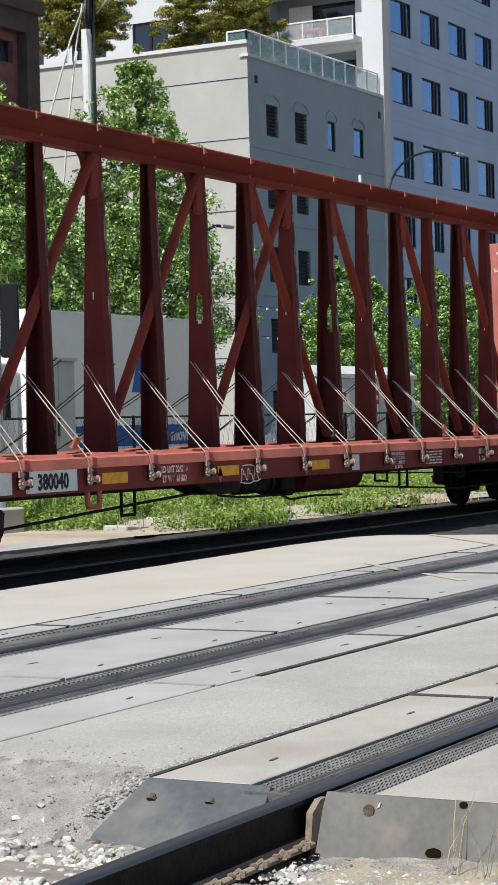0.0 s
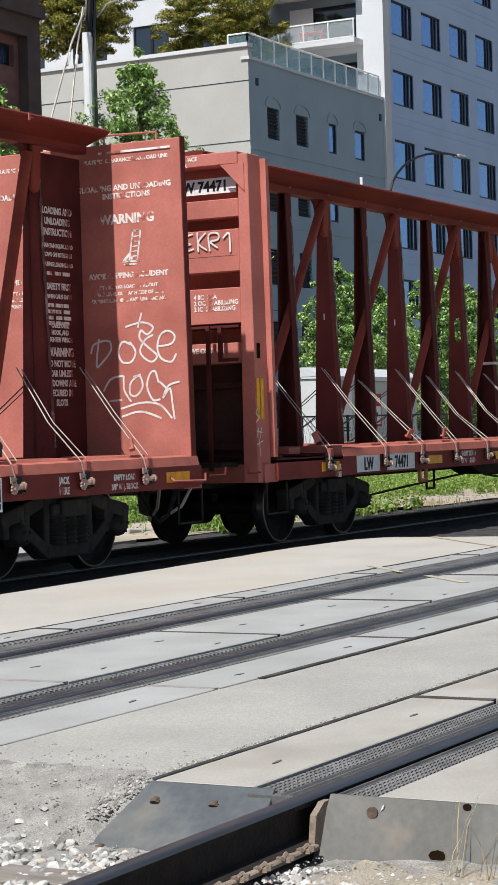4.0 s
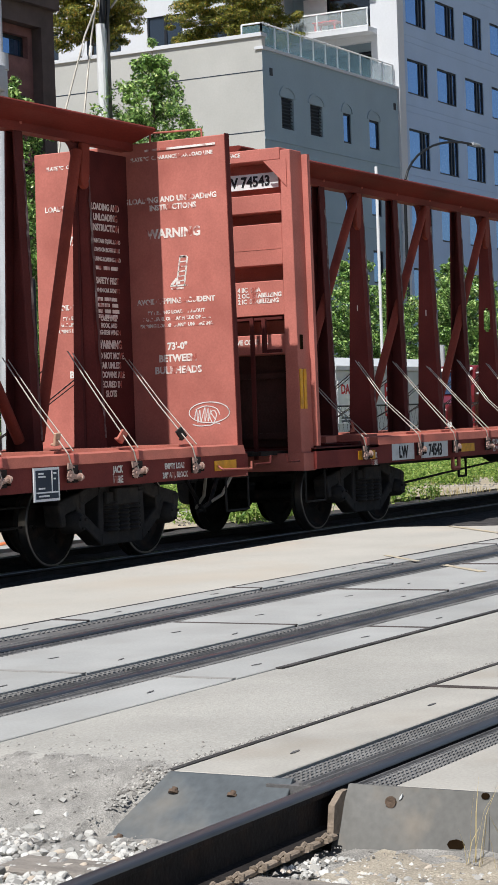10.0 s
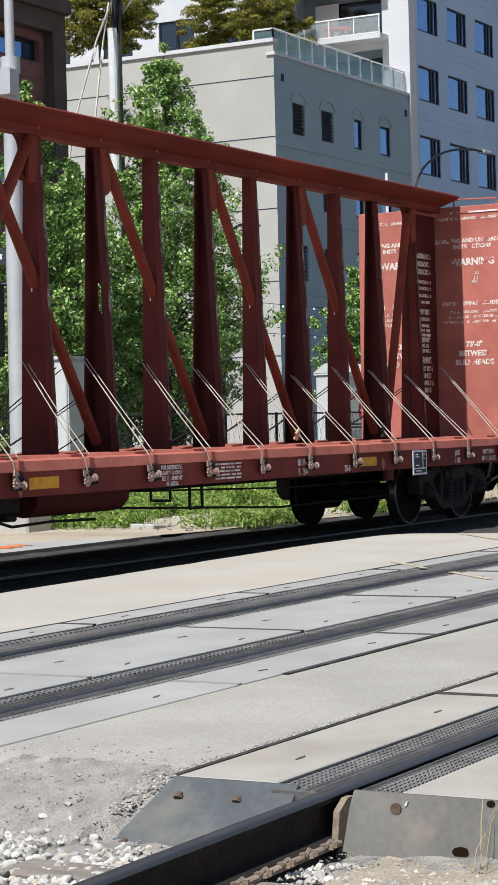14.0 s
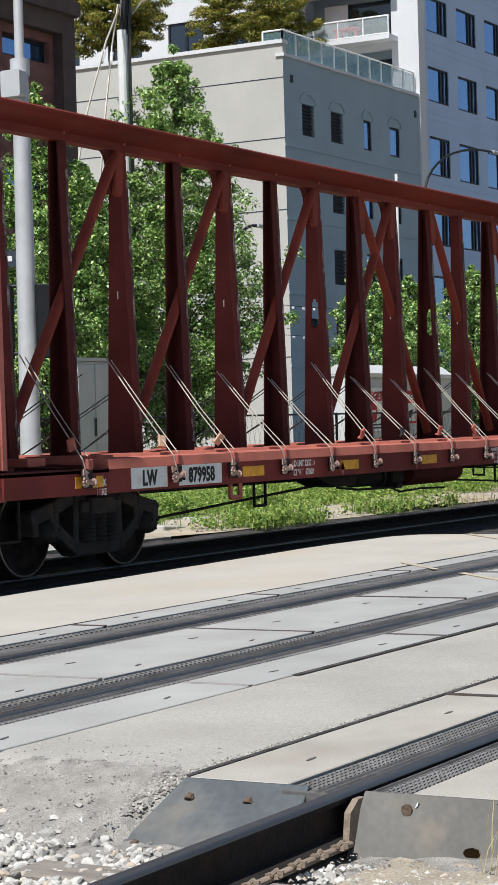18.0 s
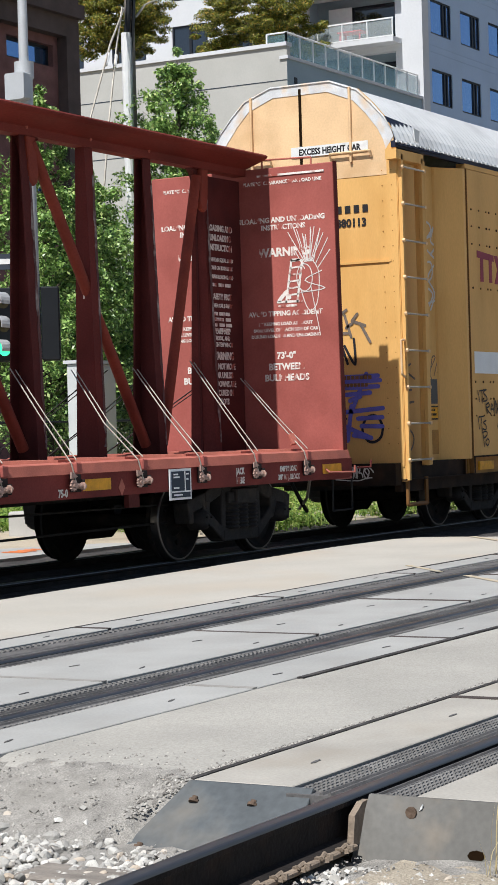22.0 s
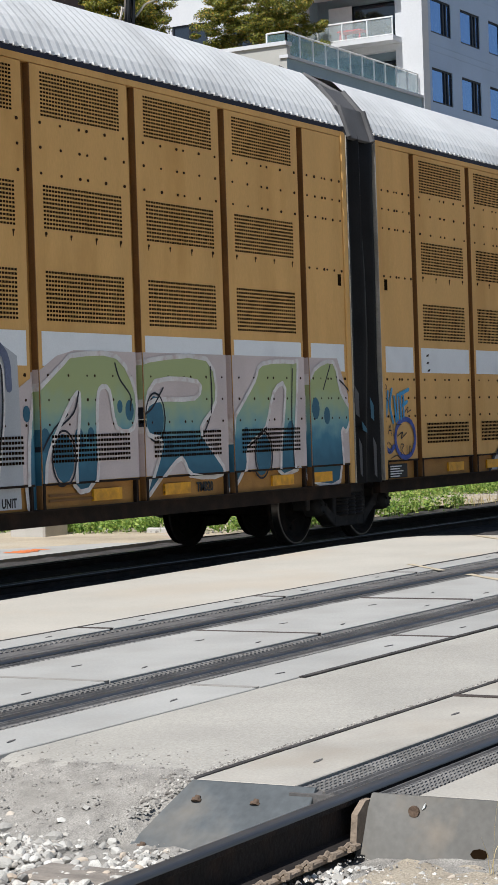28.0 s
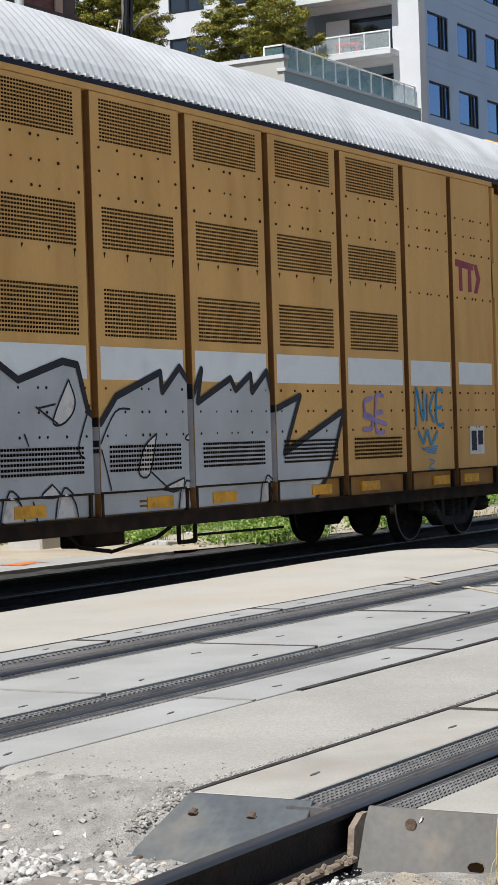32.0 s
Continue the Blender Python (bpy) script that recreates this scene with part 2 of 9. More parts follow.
M_DARKST = mat("dark_masonry", (0.10, 0.075, 0.07), 0.9, var=0.25, scale=1.2, bump=0.3)
M_POLE = mat("galvanised_pole", (0.50, 0.52, 0.54), 0.5, 0.3, var=0.12, scale=2, bump=0.05)
M_TIMBER = mat("grey_timber_pole", (0.21, 0.19, 0.17), 0.9, var=0.2, scale=2, bump=0.4, stretch=(8, 8, 0.6))
M_CAB = mat("grey_cabinet_paint", (0.55, 0.57, 0.58), 0.5, var=0.06, scale=1.5, bump=0.02)
M_BARR = mat("concrete_barrier", (0.42, 0.41, 0.39), 0.9, var=0.12, scale=1.4, bump=0.2)
M_BARK = mat("bark", (0.10, 0.08, 0.06), 0.9, var=0.3, scale=6, bump=0.6, stretch=(3, 3, 0.7))
M_LEAF = island_mat("leaves", (0.030, 0.090, 0.022), (0.33, 0.52, 0.14), 0.36, 0.25, (0.58, 0.66, 0.27))
M_LEAFR = island_mat("roof_tree_leaves", (0.022, 0.042, 0.008), (0.27, 0.28, 0.03), 0.5, 0.28, (0.50, 0.28, 0.045))
M_GRASS = island_mat("grass", (0.07, 0.17, 0.03), (0.34, 0.48, 0.10), 0.6, 0.45, (0.52, 0.54, 0.20))
M_DRY = island_mat("dry_grass", (0.42, 0.33, 0.16), (0.60, 0.50, 0.28), 0.7, 0.3)
M_PEBB = island_mat("pebbles", (0.22, 0.21, 0.195), (0.56, 0.55, 0.52), 0.9, 0.0, (0.44, 0.36, 0.28))
M_CARW = mat("white_car_paint", (0.78, 0.79, 0.80), 0.25, var=0.02, bump=0)
M_CARR = mat("red_truck_paint", (0.13, 0.014, 0.018), 0.3, var=0.04, bump=0)
M_CARD = mat("dark_car_paint", (0.03, 0.04, 0.055), 0.25, var=0.05, bump=0)
M_TYRE = mat("tyre", (0.02, 0.02, 0.02), 0.85, var=0.1, bump=0.1)
M_BLUE = mat("blue_stripe", (0.02, 0.12, 0.40), 0.4, var=0.05, bump=0)
M_SIGNR = mat("red_sign", (0.55, 0.03, 0.04), 0.5, var=0.05, bump=0)
M_DATAB = mat("blue_data_print", (0.022, 0.035, 0.06), 0.5, var=0.1, bump=0)
M_SIGNW = mat("white_sign_face", (0.82, 0.83, 0.84), 0.5, var=0.04, bump=0)
M_SIGNAL = mat("dark_signal_housing", (0.010, 0.012, 0.015), 0.5, var=0.1, bump=0)
M_GREEN = glow("green_signal_lens", (0.05, 0.9, 0.45), 1.0)
M_LENS = mat("unlit_lens", (0.06, 0.05, 0.02), 0.3, var=0.1, bump=0)
M_ORANGE = mat("orange_paint_mark", (0.62, 0.18, 0.06), 0.8, var=0.2, bump=0.1)
M_CONCN = mat("worn_tan_concrete", (0.36, 0.342, 0.308), 0.85, var=0.14, scale=1.6, fine=70, bump=0.12, dirt=(0.30, 0.265, 0.22), dirt_amount=0.65, dirt_scale=1.4, grit=0.1)
M_SAND = mat("sandy_soil", (0.36, 0.315, 0.25), 0.95, var=0.2, scale=5, fine=110, bump=0.6, dirt=(0.26, 0.225, 0.185), dirt_amount=0.6, dirt_scale=6, grit=0.4)
M_DUST = mat("dusty_joint", (0.27, 0.26, 0.245), 0.95, var=0.2, scale=5, fine=80, bump=0.3)
M_FINES = island_mat("gravel_fines", (0.13, 0.12, 0.11), (0.33, 0.318, 0.295), 0.9, 0.0, (0.44, 0.42, 0.385))
M_WORN = mat("chafed_edge", (0.10, 0.045, 0.045), 0.6, var=0.2, scale=2, bump=0.1, dirt=(0.50, 0.47, 0.44), dirt_amount=1.0, dirt_scale=4.2)
M_GPALE = mat("graffiti_pale_halo", (0.56, 0.54, 0.52), 0.6, var=0.1, bump=0)
M_JOINT = mat("dirt_joint", (0.075, 0.062, 0.058), 0.95, var=0.3, scale=3, fine=60, bump=0.3)
M_CLIP = mat("sandy_rusted_clip", (0.25, 0.20, 0.155), 0.85, 0.1, var=0.3, scale=8, bump=0.4)
M_TAN = mat("tan_plastic", (0.50, 0.33, 0.23), 0.6, var=0.15, scale=8, bump=0.1, dirt=(0.28, 0.17, 0.12), dirt_amount=0.6, dirt_scale=12)
M_RIVET = mat("dark_rivet", (0.045, 0.024, 0.012), 0.9, var=0.2, bump=0, spec=0.05)
M_HOOD = mat("grey_hood_rubber", (0.085, 0.085, 0.09), 0.6, var=0.2, scale=2, bump=0.1)
M_YELP2 = mat("fresh_ochre_patch", (0.60, 0.36, 0.10), 0.55, var=0.06, bump=0.02)
M_GWHITE = mat("graffiti_white", (0.68, 0.66, 0.64), 0.6, var=0.1, bump=0, dirt=(0.45, 0.3, 0.27), dirt_amount=0.6, dirt_scale=9)
M_GBLACK = mat("graffiti_black", (0.016, 0.018, 0.026), 0.6, var=0.2, bump=0)
M_GSILV = mat("graffiti_silver", (0.44, 0.46, 0.49), 0.45, 0.1, var=0.12, scale=1.2, bump=0.02, dirt=(0.36, 0.37, 0.40), dirt_amount=0.5, dirt_scale=2)
M_GSMOKE = mat("graffiti_smoky_grey", (0.16, 0.13, 0.11), 0.6, var=0.3, scale=6, bump=0)
M_GTEAL = mat("graffiti_teal", (0.035, 0.13, 0.20), 0.6, var=0.2, scale=1.5, bump=0)
M_GGREEN = mat("graffiti_green", (0.40, 0.43, 0.24), 0.6, var=0.15, scale=1.5, bump=0)
M_GPINK = mat("graffiti_pink", (0.58, 0.50, 0.485), 0.6, var=0.12, scale=1.5, bump=0)
M_GFADE = mat("graffiti_green_to_teal", (0.3, 0.3, 0.3), 0.6, var=0.12, scale=1.5, bump=0)
M_GHALO = mat("graffiti_blue_overspray", (0.11, 0.13, 0.20), 0.6, var=0.25, scale=3, bump=0)
M_GBLUE = mat("graffiti_blue", (0.13, 0.13, 0.50), 0.6, var=0.2, bump=0)
M_GROYAL = mat("graffiti_royal_blue", (0.055, 0.095, 0.36), 0.6, var=0.25, scale=4, bump=0)
M_GMAUVE = mat("graffiti_mauve", (0.34, 0.26, 0.52), 0.6, var=0.2, bump=0)
M_GCYAN = mat("graffiti_cyan", (0.05, 0.30, 0.55), 0.6, var=0.2, bump=0)
M_GPURP = mat("purple_logo", (0.30, 0.05, 0.085), 0.6, var=0.2, bump=0)


def glass_mat(name, tint, rough=0.03):
    m = bpy.data.materials.new(name)
    m.use_nodes = True
    b = m.node_tree.nodes["Principled BSDF"]
    b.inputs["Base Color"].default_value = (*tint, 1)
    b.inputs["Roughness"].default_value = rough
    b.inputs["Specular IOR Level"].default_value = 0.9
    return m


def clear_glass(name, tint, alpha):
    m = glass_mat(name, tint)
    m.node_tree.nodes["Principled BSDF"].inputs["Alpha"].default_value = alpha
    return m


M_GLASS = glass_mat("blue_tinted_glass", (0.20, 0.36, 0.66))
M_GLASS.node_tree.nodes["Principled BSDF"].inputs["Metallic"].default_value = 0.85
M_GLASSD = glass_mat("dark_glass", (0.015, 0.022, 0.035))
M_RAILC = clear_glass("clear_balcony_glass", (0.55, 0.62, 0.64), 0.25)
M_RAILG = clear_glass("balcony_glass", (0.25, 0.42, 0.46), 0.45)


def sprayed_fade(m):
    """Spray paint that runs from teal at the foot of the letters to pale green at their tops."""
    n, l = m.node_tree.nodes, m.node_tree.links
    tc, sp, r, nz, ad = n.new("ShaderNodeTexCoord"), n.new("ShaderNodeSeparateXYZ"), n.new("ShaderNodeValToRGB"), n.new("ShaderNodeTexNoise"), n.new("ShaderNodeMath")
    nz.inputs["Scale"].default_value = 5.0
    l.new(tc.outputs["Object"], sp.inputs[0])
    l.new(tc.outputs["Object"], nz.inputs["Vector"])
    ad.operation = "MULTIPLY_ADD"
    ad.inputs[1].default_value = 0.35
    l.new(nz.outputs[0], ad.inputs[0])
    l.new(sp.outputs["Z"], ad.inputs[2])
    half = n.new("ShaderNodeMath")
    half.operation, half.inputs[1].default_value = "MULTIPLY", 0.4
    l.new(ad.outputs[0], half.inputs[0])
    l.new(half.outputs[0], r.inputs[0])
    e = r.color_ramp.elements
    e[0].position, e[0].color = 0.49, (0.03, 0.12, 0.19, 1)
    e[1].position, e[1].color = 0.84, (0.36, 0.42, 0.20, 1)
    for at, c in ((0.60, (0.05, 0.19, 0.28, 1)), (0.66, (0.16, 0.33, 0.36, 1)), (0.76, (0.32, 0.42, 0.27, 1))):
        e.new(at).color = c
    l.new(r.outputs[0], n["Principled BSDF"].inputs["Base Color"])


sprayed_fade(M_GFADE)


# ---- mesh building ----
def capsule(x0, z0, x1, z1, w):
    """Outline of one piece of a brush line, rounded at both ends."""
    a = math.atan2(z1 - z0, x1 - x0)
    turn = [math.pi * (k / 4 - 0.5) for k in range(5)]
    return [(x1 + w / 2 * math.cos(a + t), z1 + w / 2 * math.sin(a + t)) for t in turn] + [(x0 - w / 2 * math.cos(a + t), z0 - w / 2 * math.sin(a + t)) for t in turn]


class Shape:
    """Collects vertices and faces of one mesh."""

    def __init__(self):
        self.v, self.f, self.smooth = [], [], False

    def add(self, vs, fs):
        k = len(self.v)
        self.v += [tuple(p) for p in vs]
        self.f += [tuple(i + k for i in q) for q in fs]
        return self

    def hexa(self, p):
        return self.add(p, [(3, 2, 1, 0), (4, 5, 6, 7), (0, 1, 5, 4), (1, 2, 6, 5), (2, 3, 7, 6), (3, 0, 4, 7)])

    def box(self, x0, x1, y0, y1, z0, z1):
        return self.hexa([(x0, y0, z0), (x1, y0, z0), (x1, y1, z0), (x0, y1, z0), (x0, y0, z1), (x1, y0, z1), (x1, y1, z1), (x0, y1, z1)])

    def cbox(self, x0, x1, y0, y1, z0, z1, c=0.02):
        """A box with its four x-wise edges cut off."""
        a = [(y0 + c, z0), (y1 - c, z0), (y1, z0 + c), (y1, z1 - c), (y1 - c, z1), (y0 + c, z1), (y0, z1 - c), (y0, z0 + c)]
        return self.prism(a, x0, x1, "x")

    def prism(self, pts, a, b, axis="x"):
        n = len(pts)
        put = {"x": lambda p, t: (t, p[0], p[1]), "y": lambda p, t: (p[0], t, p[1]), "z": lambda p, t: (p[0], p[1], t)}[axis]
        vs = [put(p, a) for p in pts] + [put(p, b) for p in pts]
        fs = [tuple(range(n))[::-1], tuple(range(n, 2 * n))] + [(i, (i + 1) % n, n + (i + 1) % n, n + i) for i in range(n)]
        return self.add(vs, fs)

    def tube(self, p, q, r, n=8, r2=None):
        p, q = Vector(p), Vector(q)
        d = (q - p).normalized()
        u = d.orthogonal().normalized()
        w = d.cross(u)
        r2 = r if r2 is None else r2
        vs = []
        for c, rr in ((p, r), (q, r2)):
            vs += [c + (u * math.cos(k * math.tau / n) + w * math.sin(k * math.tau / n)) * rr for k in range(n)]
        fs = [tuple(range(n))[::-1], tuple(range(n, 2 * n))] + [(i, (i + 1) % n, n + (i + 1) % n, n + i) for i in range(n)]
        return self.add(vs, fs)

    def loft(self, lower, z0, upper, z1):
        n = len(lower)
        vs = [(x, y, z0) for x, y in lower] + [(x, y, z1) for x, y in upper]
        return self.add(vs, [tuple(range(n))[::-1], tuple(range(n, 2 * n))] + [(i, (i + 1) % n, n + (i + 1) % n, n + i) for i in range(n)])

    def path(self, pts, r, n=6):
        for p, q in zip(pts, pts[1:]):
            self.tube(p, q, r, n)
        return self

    def lathe(self, prof, n=32, centre=(0, 0, 0)):
        """Profile of (y, radius) turned round the y axis."""
        k, m = len(self.v), len(prof)
        for i in range(n):
            a = i * math.tau / n
            self.v += [(centre[0] + r * math.cos(a), centre[1] + y, centre[2] + r * math.sin(a)) for y, r in prof]
        for i in range(n):
            for j in range(m - 1):
                a, b = k + i * m + j, k + ((i + 1) % n) * m + j
                self.f.append((a, a + 1, b + 1, b))
        return self

    def sheet(self, pts, depth, axis="y"):
        return self.prism(pts, depth, depth + 0.003, axis)

    def stroke(self, pts, w, y, d=-0.0015):
        """A flat brush line in an x-z plane, 1.5 mm thick, with round ends."""
        for i, ((x0, z0), (x1, z1)) in enumerate(zip(pts, pts[1:])):
            self.prism(capsule(x0, z0, x1, z1, w), y, y + d - (i % 3) * 0.0003, "y")
        return self



def mesh_of(name, s, material):
    me = bpy.data.meshes.new(name)
    me.from_pydata(s.v, [], s.f)
    me.materials.append(material)
    me.update()
    b = bmesh.new()
    b.from_mesh(me)
    bmesh.ops.recalc_face_normals(b, faces=b.faces)
    b.to_mesh(me)
    b.free()
    if s.smooth:
        for p in me.polygons:
            p.use_smooth = True
        me.set_sharp_from_angle(angle=radians(38))
    return me


def part(name, s, material, parent=None, label="", m=None):
    ob = new(name, s if isinstance(s, bpy.types.Mesh) else mesh_of(name, s, material))
    if parent:
        ob.parent = parent
    if m:
        ob.matrix_basis = m
    if label:
        ob["label"] = label
    return ob


def thing(name, label, category, m=None, group="", kind=""):
    return_ob = new(name)
    if m:
        return_ob.matrix_basis = m
    return tagged(return_ob, label, category, group, kind)


def shape():
    return Shape()


def bevelled(s, name, material, w=0.01, seg=1):
    me = mesh_of(name, s, material)
    b = bmesh.new()
    b.from_mesh(me)
    bmesh.ops.bevel(b, geom=b.edges[:], offset=w, segments=seg, affect="EDGES", profile=0.5)
    b.to_mesh(me)
    b.free()
    return me


TEXTS = {}


def text_mesh(words, size, material, space=1.0, align="CENTER", stretch=1.0, lead=1.0):
    """Lettering as a thin mesh in the x-z plane, facing -y."""
    key = (words, size, material.name, space, align, stretch, lead)
    if key not in TEXTS:
        cu = bpy.data.curves.new("lettering", "FONT")
        cu.body, cu.size, cu.extrude, cu.align_x, cu.space_character, cu.space_line = words, size, 0.0015, align, space, lead
        cu.resolution_u, cu.offset = 2, size * 0.036
        tmp = bpy.data.objects.new("lettering", cu)
        me = bpy.data.meshes.new_from_object(tmp)
        bpy.data.objects.remove(tmp)
        me.transform(pose(0, 0, 0, 90, 0, 0) @ Matrix.Diagonal((stretch, 1, 1, 1)))
        me.materials.clear()
        me.materials.append(material)
        TEXTS[key] = me
    return TEXTS[key]


def text(words, size, material, parent, at, turn=0, **kw):
    """turn: 0 faces -y, -90 faces -x."""
    ob = new("lettering", text_mesh(words, size, material, **kw))
    ob.parent = parent
    ob.matrix_basis = pose(*at, 0, 0, turn)
    return ob


# ---- ground, tracks and crossing ----
TRACK_Y, RAIL_Z = 12.75, -0.074      # centre of the train's track, top of its rails
rng = random.Random(7)


def grid_sheet(name, x0, x1, y0, y1, step, height, material, label, category="ground", kind="structure"):
    s = shape()
    nx, ny = max(1, round((x1 - x0) / step)), max(1, round((y1 - y0) / step))
    for j in range(ny + 1):
        for i in range(nx + 1):
            x, y = x0 + (x1 - x0) * i / nx, y0 + (y1 - y0) * j / ny
            s.v.append((x, y, height(x, y)))
    for j in range(ny):
        for i in range(nx):
            a = j * (nx + 1) + i
            s.f.append((a, a + 1, a + nx + 2, a + nx + 1))
    s.smooth = True
    return tagged(part(name, s, material), label, category, kind=kind)


def rough_z(x, y, amp, size):
    return amp * noise.noise(Vector((x / size, y / size, 3.1)))


grid_sheet("ground", -2500, 2500, -2500, 2500, 1000, lambda x, y: -0.42, M_SOIL, "dry bare soil reaching to the horizon")
grid_sheet("ballast_bed", -6, 9.4, -3, 8.6, 0.08, lambda x, y: -0.215 + rough_z(x, y, 0.025, 0.12) + rough_z(x, y, 0.03, 0.9), M_GRAV,
           "grey gravel and pale crushed stone beside the crossing")
grid_sheet("sand_patch", 5.7, 7.0, 1.5, 3.2, 0.05, lambda x, y: -0.198 + rough_z(x, y, 0.012, 0.08) + rough_z(x, y, 0.02, 0.5) - max(0, 6.05 + 0.15 * noise.noise(Vector((y * 5, 0, 0))) - x) * 0.35, M_SAND,
           "dry sandy soil with pebbles by the end plate")
grid_sheet("oily_trackbed", -30, 140, 9.8, 15.3, 0.25, lambda x, y: -0.20 + rough_z(x, y, 0.03, 0.4) + (0.03 if 11.5 < y < 14 else 0), M_DARKB,
           "dark oily ballast under the moving train")
grid_sheet("verge", -30, 150, 15.2, 24, 0.5, lambda x, y: -0.17 + rough_z(x, y, 0.06, 2.3) + 0.01 * (y - 15), M_VERGE,
           "dry soil verge with stones behind the track")
grid_sheet("street", -60, 220, 24, 49.5, 6, lambda x, y: -0.12, M_STREET, "grey asphalt street behind the verge", "road")


def slab(name, pts, z0, z1, material, label, category="road"):
    s = shape().prism(pts, z0, z1, "z")
    return tagged(part(name, s, material), label, category, kind="structure")


edge = [(22.7 + 0.05 * k + 0.04 * (k % 2), 10.42 - 0.42 * k) for k in range(5)]
slab("asphalt_far", [(-20, 8.275), (23.1, 8.275)] + edge[::-1] + [(22.3, 10.62)] + [(20.8 - 0.4 * k, 10.68 - 0.021 * k + 0.03 * noise.noise(Vector((k * 0.7, 2.2, 0)))) for k in range(30)] + [(4, 10.85), (-20, 10.85)], -0.3, -0.004, M_ASPHF,
     "sun-bleached asphalt strip between the two far tracks")


def apron(x, y):
    """Height of the asphalt between the tracks, which crumbles away at its open end."""
    near = min(1, max(0, (4.5 - y) / 0.3))
    start = 7.12 + 0.16 * noise.noise(Vector((y * 2.1, 0.3, 0))) + 0.06 * noise.noise(Vector((y * 7, 5.3, 0)))
    start += (6.87 - start) * near
    fall = min(1, max(0, (start - x) / (0.62 - 0.27 * near)))
    z = -0.006 - 0.19 * fall ** (1.15 - 0.2 * near)
    if x < 6.9 and y < 4.22 + (6.86 - x) * 0.455:
        z = min(z, (x - 6.86) * 0.757 - 0.02)
    return z, fall


def asphalt_middle():
    """Pale asphalt between two tracks; its open end breaks up into gravel."""
    s = shape()
    xs = [6.2 + 0.035 * i for i in range(60)] + [8.4 + 1.2 * i for i in range(40)]
    ys = [4.15 + 0.065 * i for i in range(19)] + [5.6, 6.0, 6.6]
    for y in ys:
        for x in xs:
            z, fall = apron(x, y)
            s.v.append((x, y, z + 0.016 * noise.noise(Vector((x * 9, y * 9, 1))) * min(1, fall * 5) - (0.02 if y > 5.35 else 0)))
    n = len(xs)
    a, b = shape(), shape()
    a.v, b.v, a.smooth, b.smooth = s.v, s.v, True, True
    for j in range(len(ys) - 1):
        for i in range(n - 1):
            end = 7.10 + 0.12 * noise.noise(Vector((ys[j] * 2.3, 4.1, 0))) + 0.12 * noise.noise(Vector((ys[j] * 9, 1.1, 0)))
            (b if xs[i] < end else a).f.append((j * n + i, j * n + i + 1, (j + 1) * n + i + 1, (j + 1) * n + i))
    tagged(part("gravel_apron", b, M_GRAV), "loose grey gravel at the broken asphalt edge", "gravel", kind="structure")
    return tagged(part("asphalt_middle", a, M_ASPH), "pale worn asphalt breaking up into gravel at its edge", "road", kind="structure")


asphalt_middle()

RAIL = [(-0.076, -0.18), (0.076, -0.18), (0.076, -0.165), (0.012, -0.145), (0.010, -0.045), (0.036, -0.034), (0.037, -0.008), (0.028, 0.0),
        (-0.028, 0.0), (-0.037, -0.008), (-0.036, -0.034), (-0.010, -0.045), (-0.012, -0.145), (-0.076, -0.165)]


def rail(y, x0, x1, z, label):
    t = thing("rail", label, "rail", pose(0, y, z), "steel rails", "structure")
    part("rail_body", shape().prism([(a, b - 0.004 if b > -0.01 else b) for a, b in RAIL], x0, x1, "x"), M_RAIL, t)
    s = shape().prism([(-0.0375, -0.016), (0.0375, -0.016), (0.0365, -0.008), (0.031, -0.0025), (0.018, 0.0), (-0.018, 0.0), (-0.031, -0.0025), (-0.0365, -0.008)], x0, x1, "x")
    s.smooth = True
    part("rail_head", s, M_RAILT, t, "shiny worn running surface")
    return t


rail(1.965, -6, 70, 0, "worn steel rail set in the crossing")
rail(3.475, -6, 70, 0, "worn steel rail running out of the crossing into ballast")
rail(6.01, -6, 70, 0, "worn steel rail between concrete crossing panels")
rail(7.52, -6, 70, 0, "worn steel rail between concrete crossing panels")
rail(12.0, -60, 200, RAIL_Z, "steel rail under the moving train")
rail(13.51, -60, 200, RAIL_Z, "steel rail under the moving train")

PANEL = 2.56


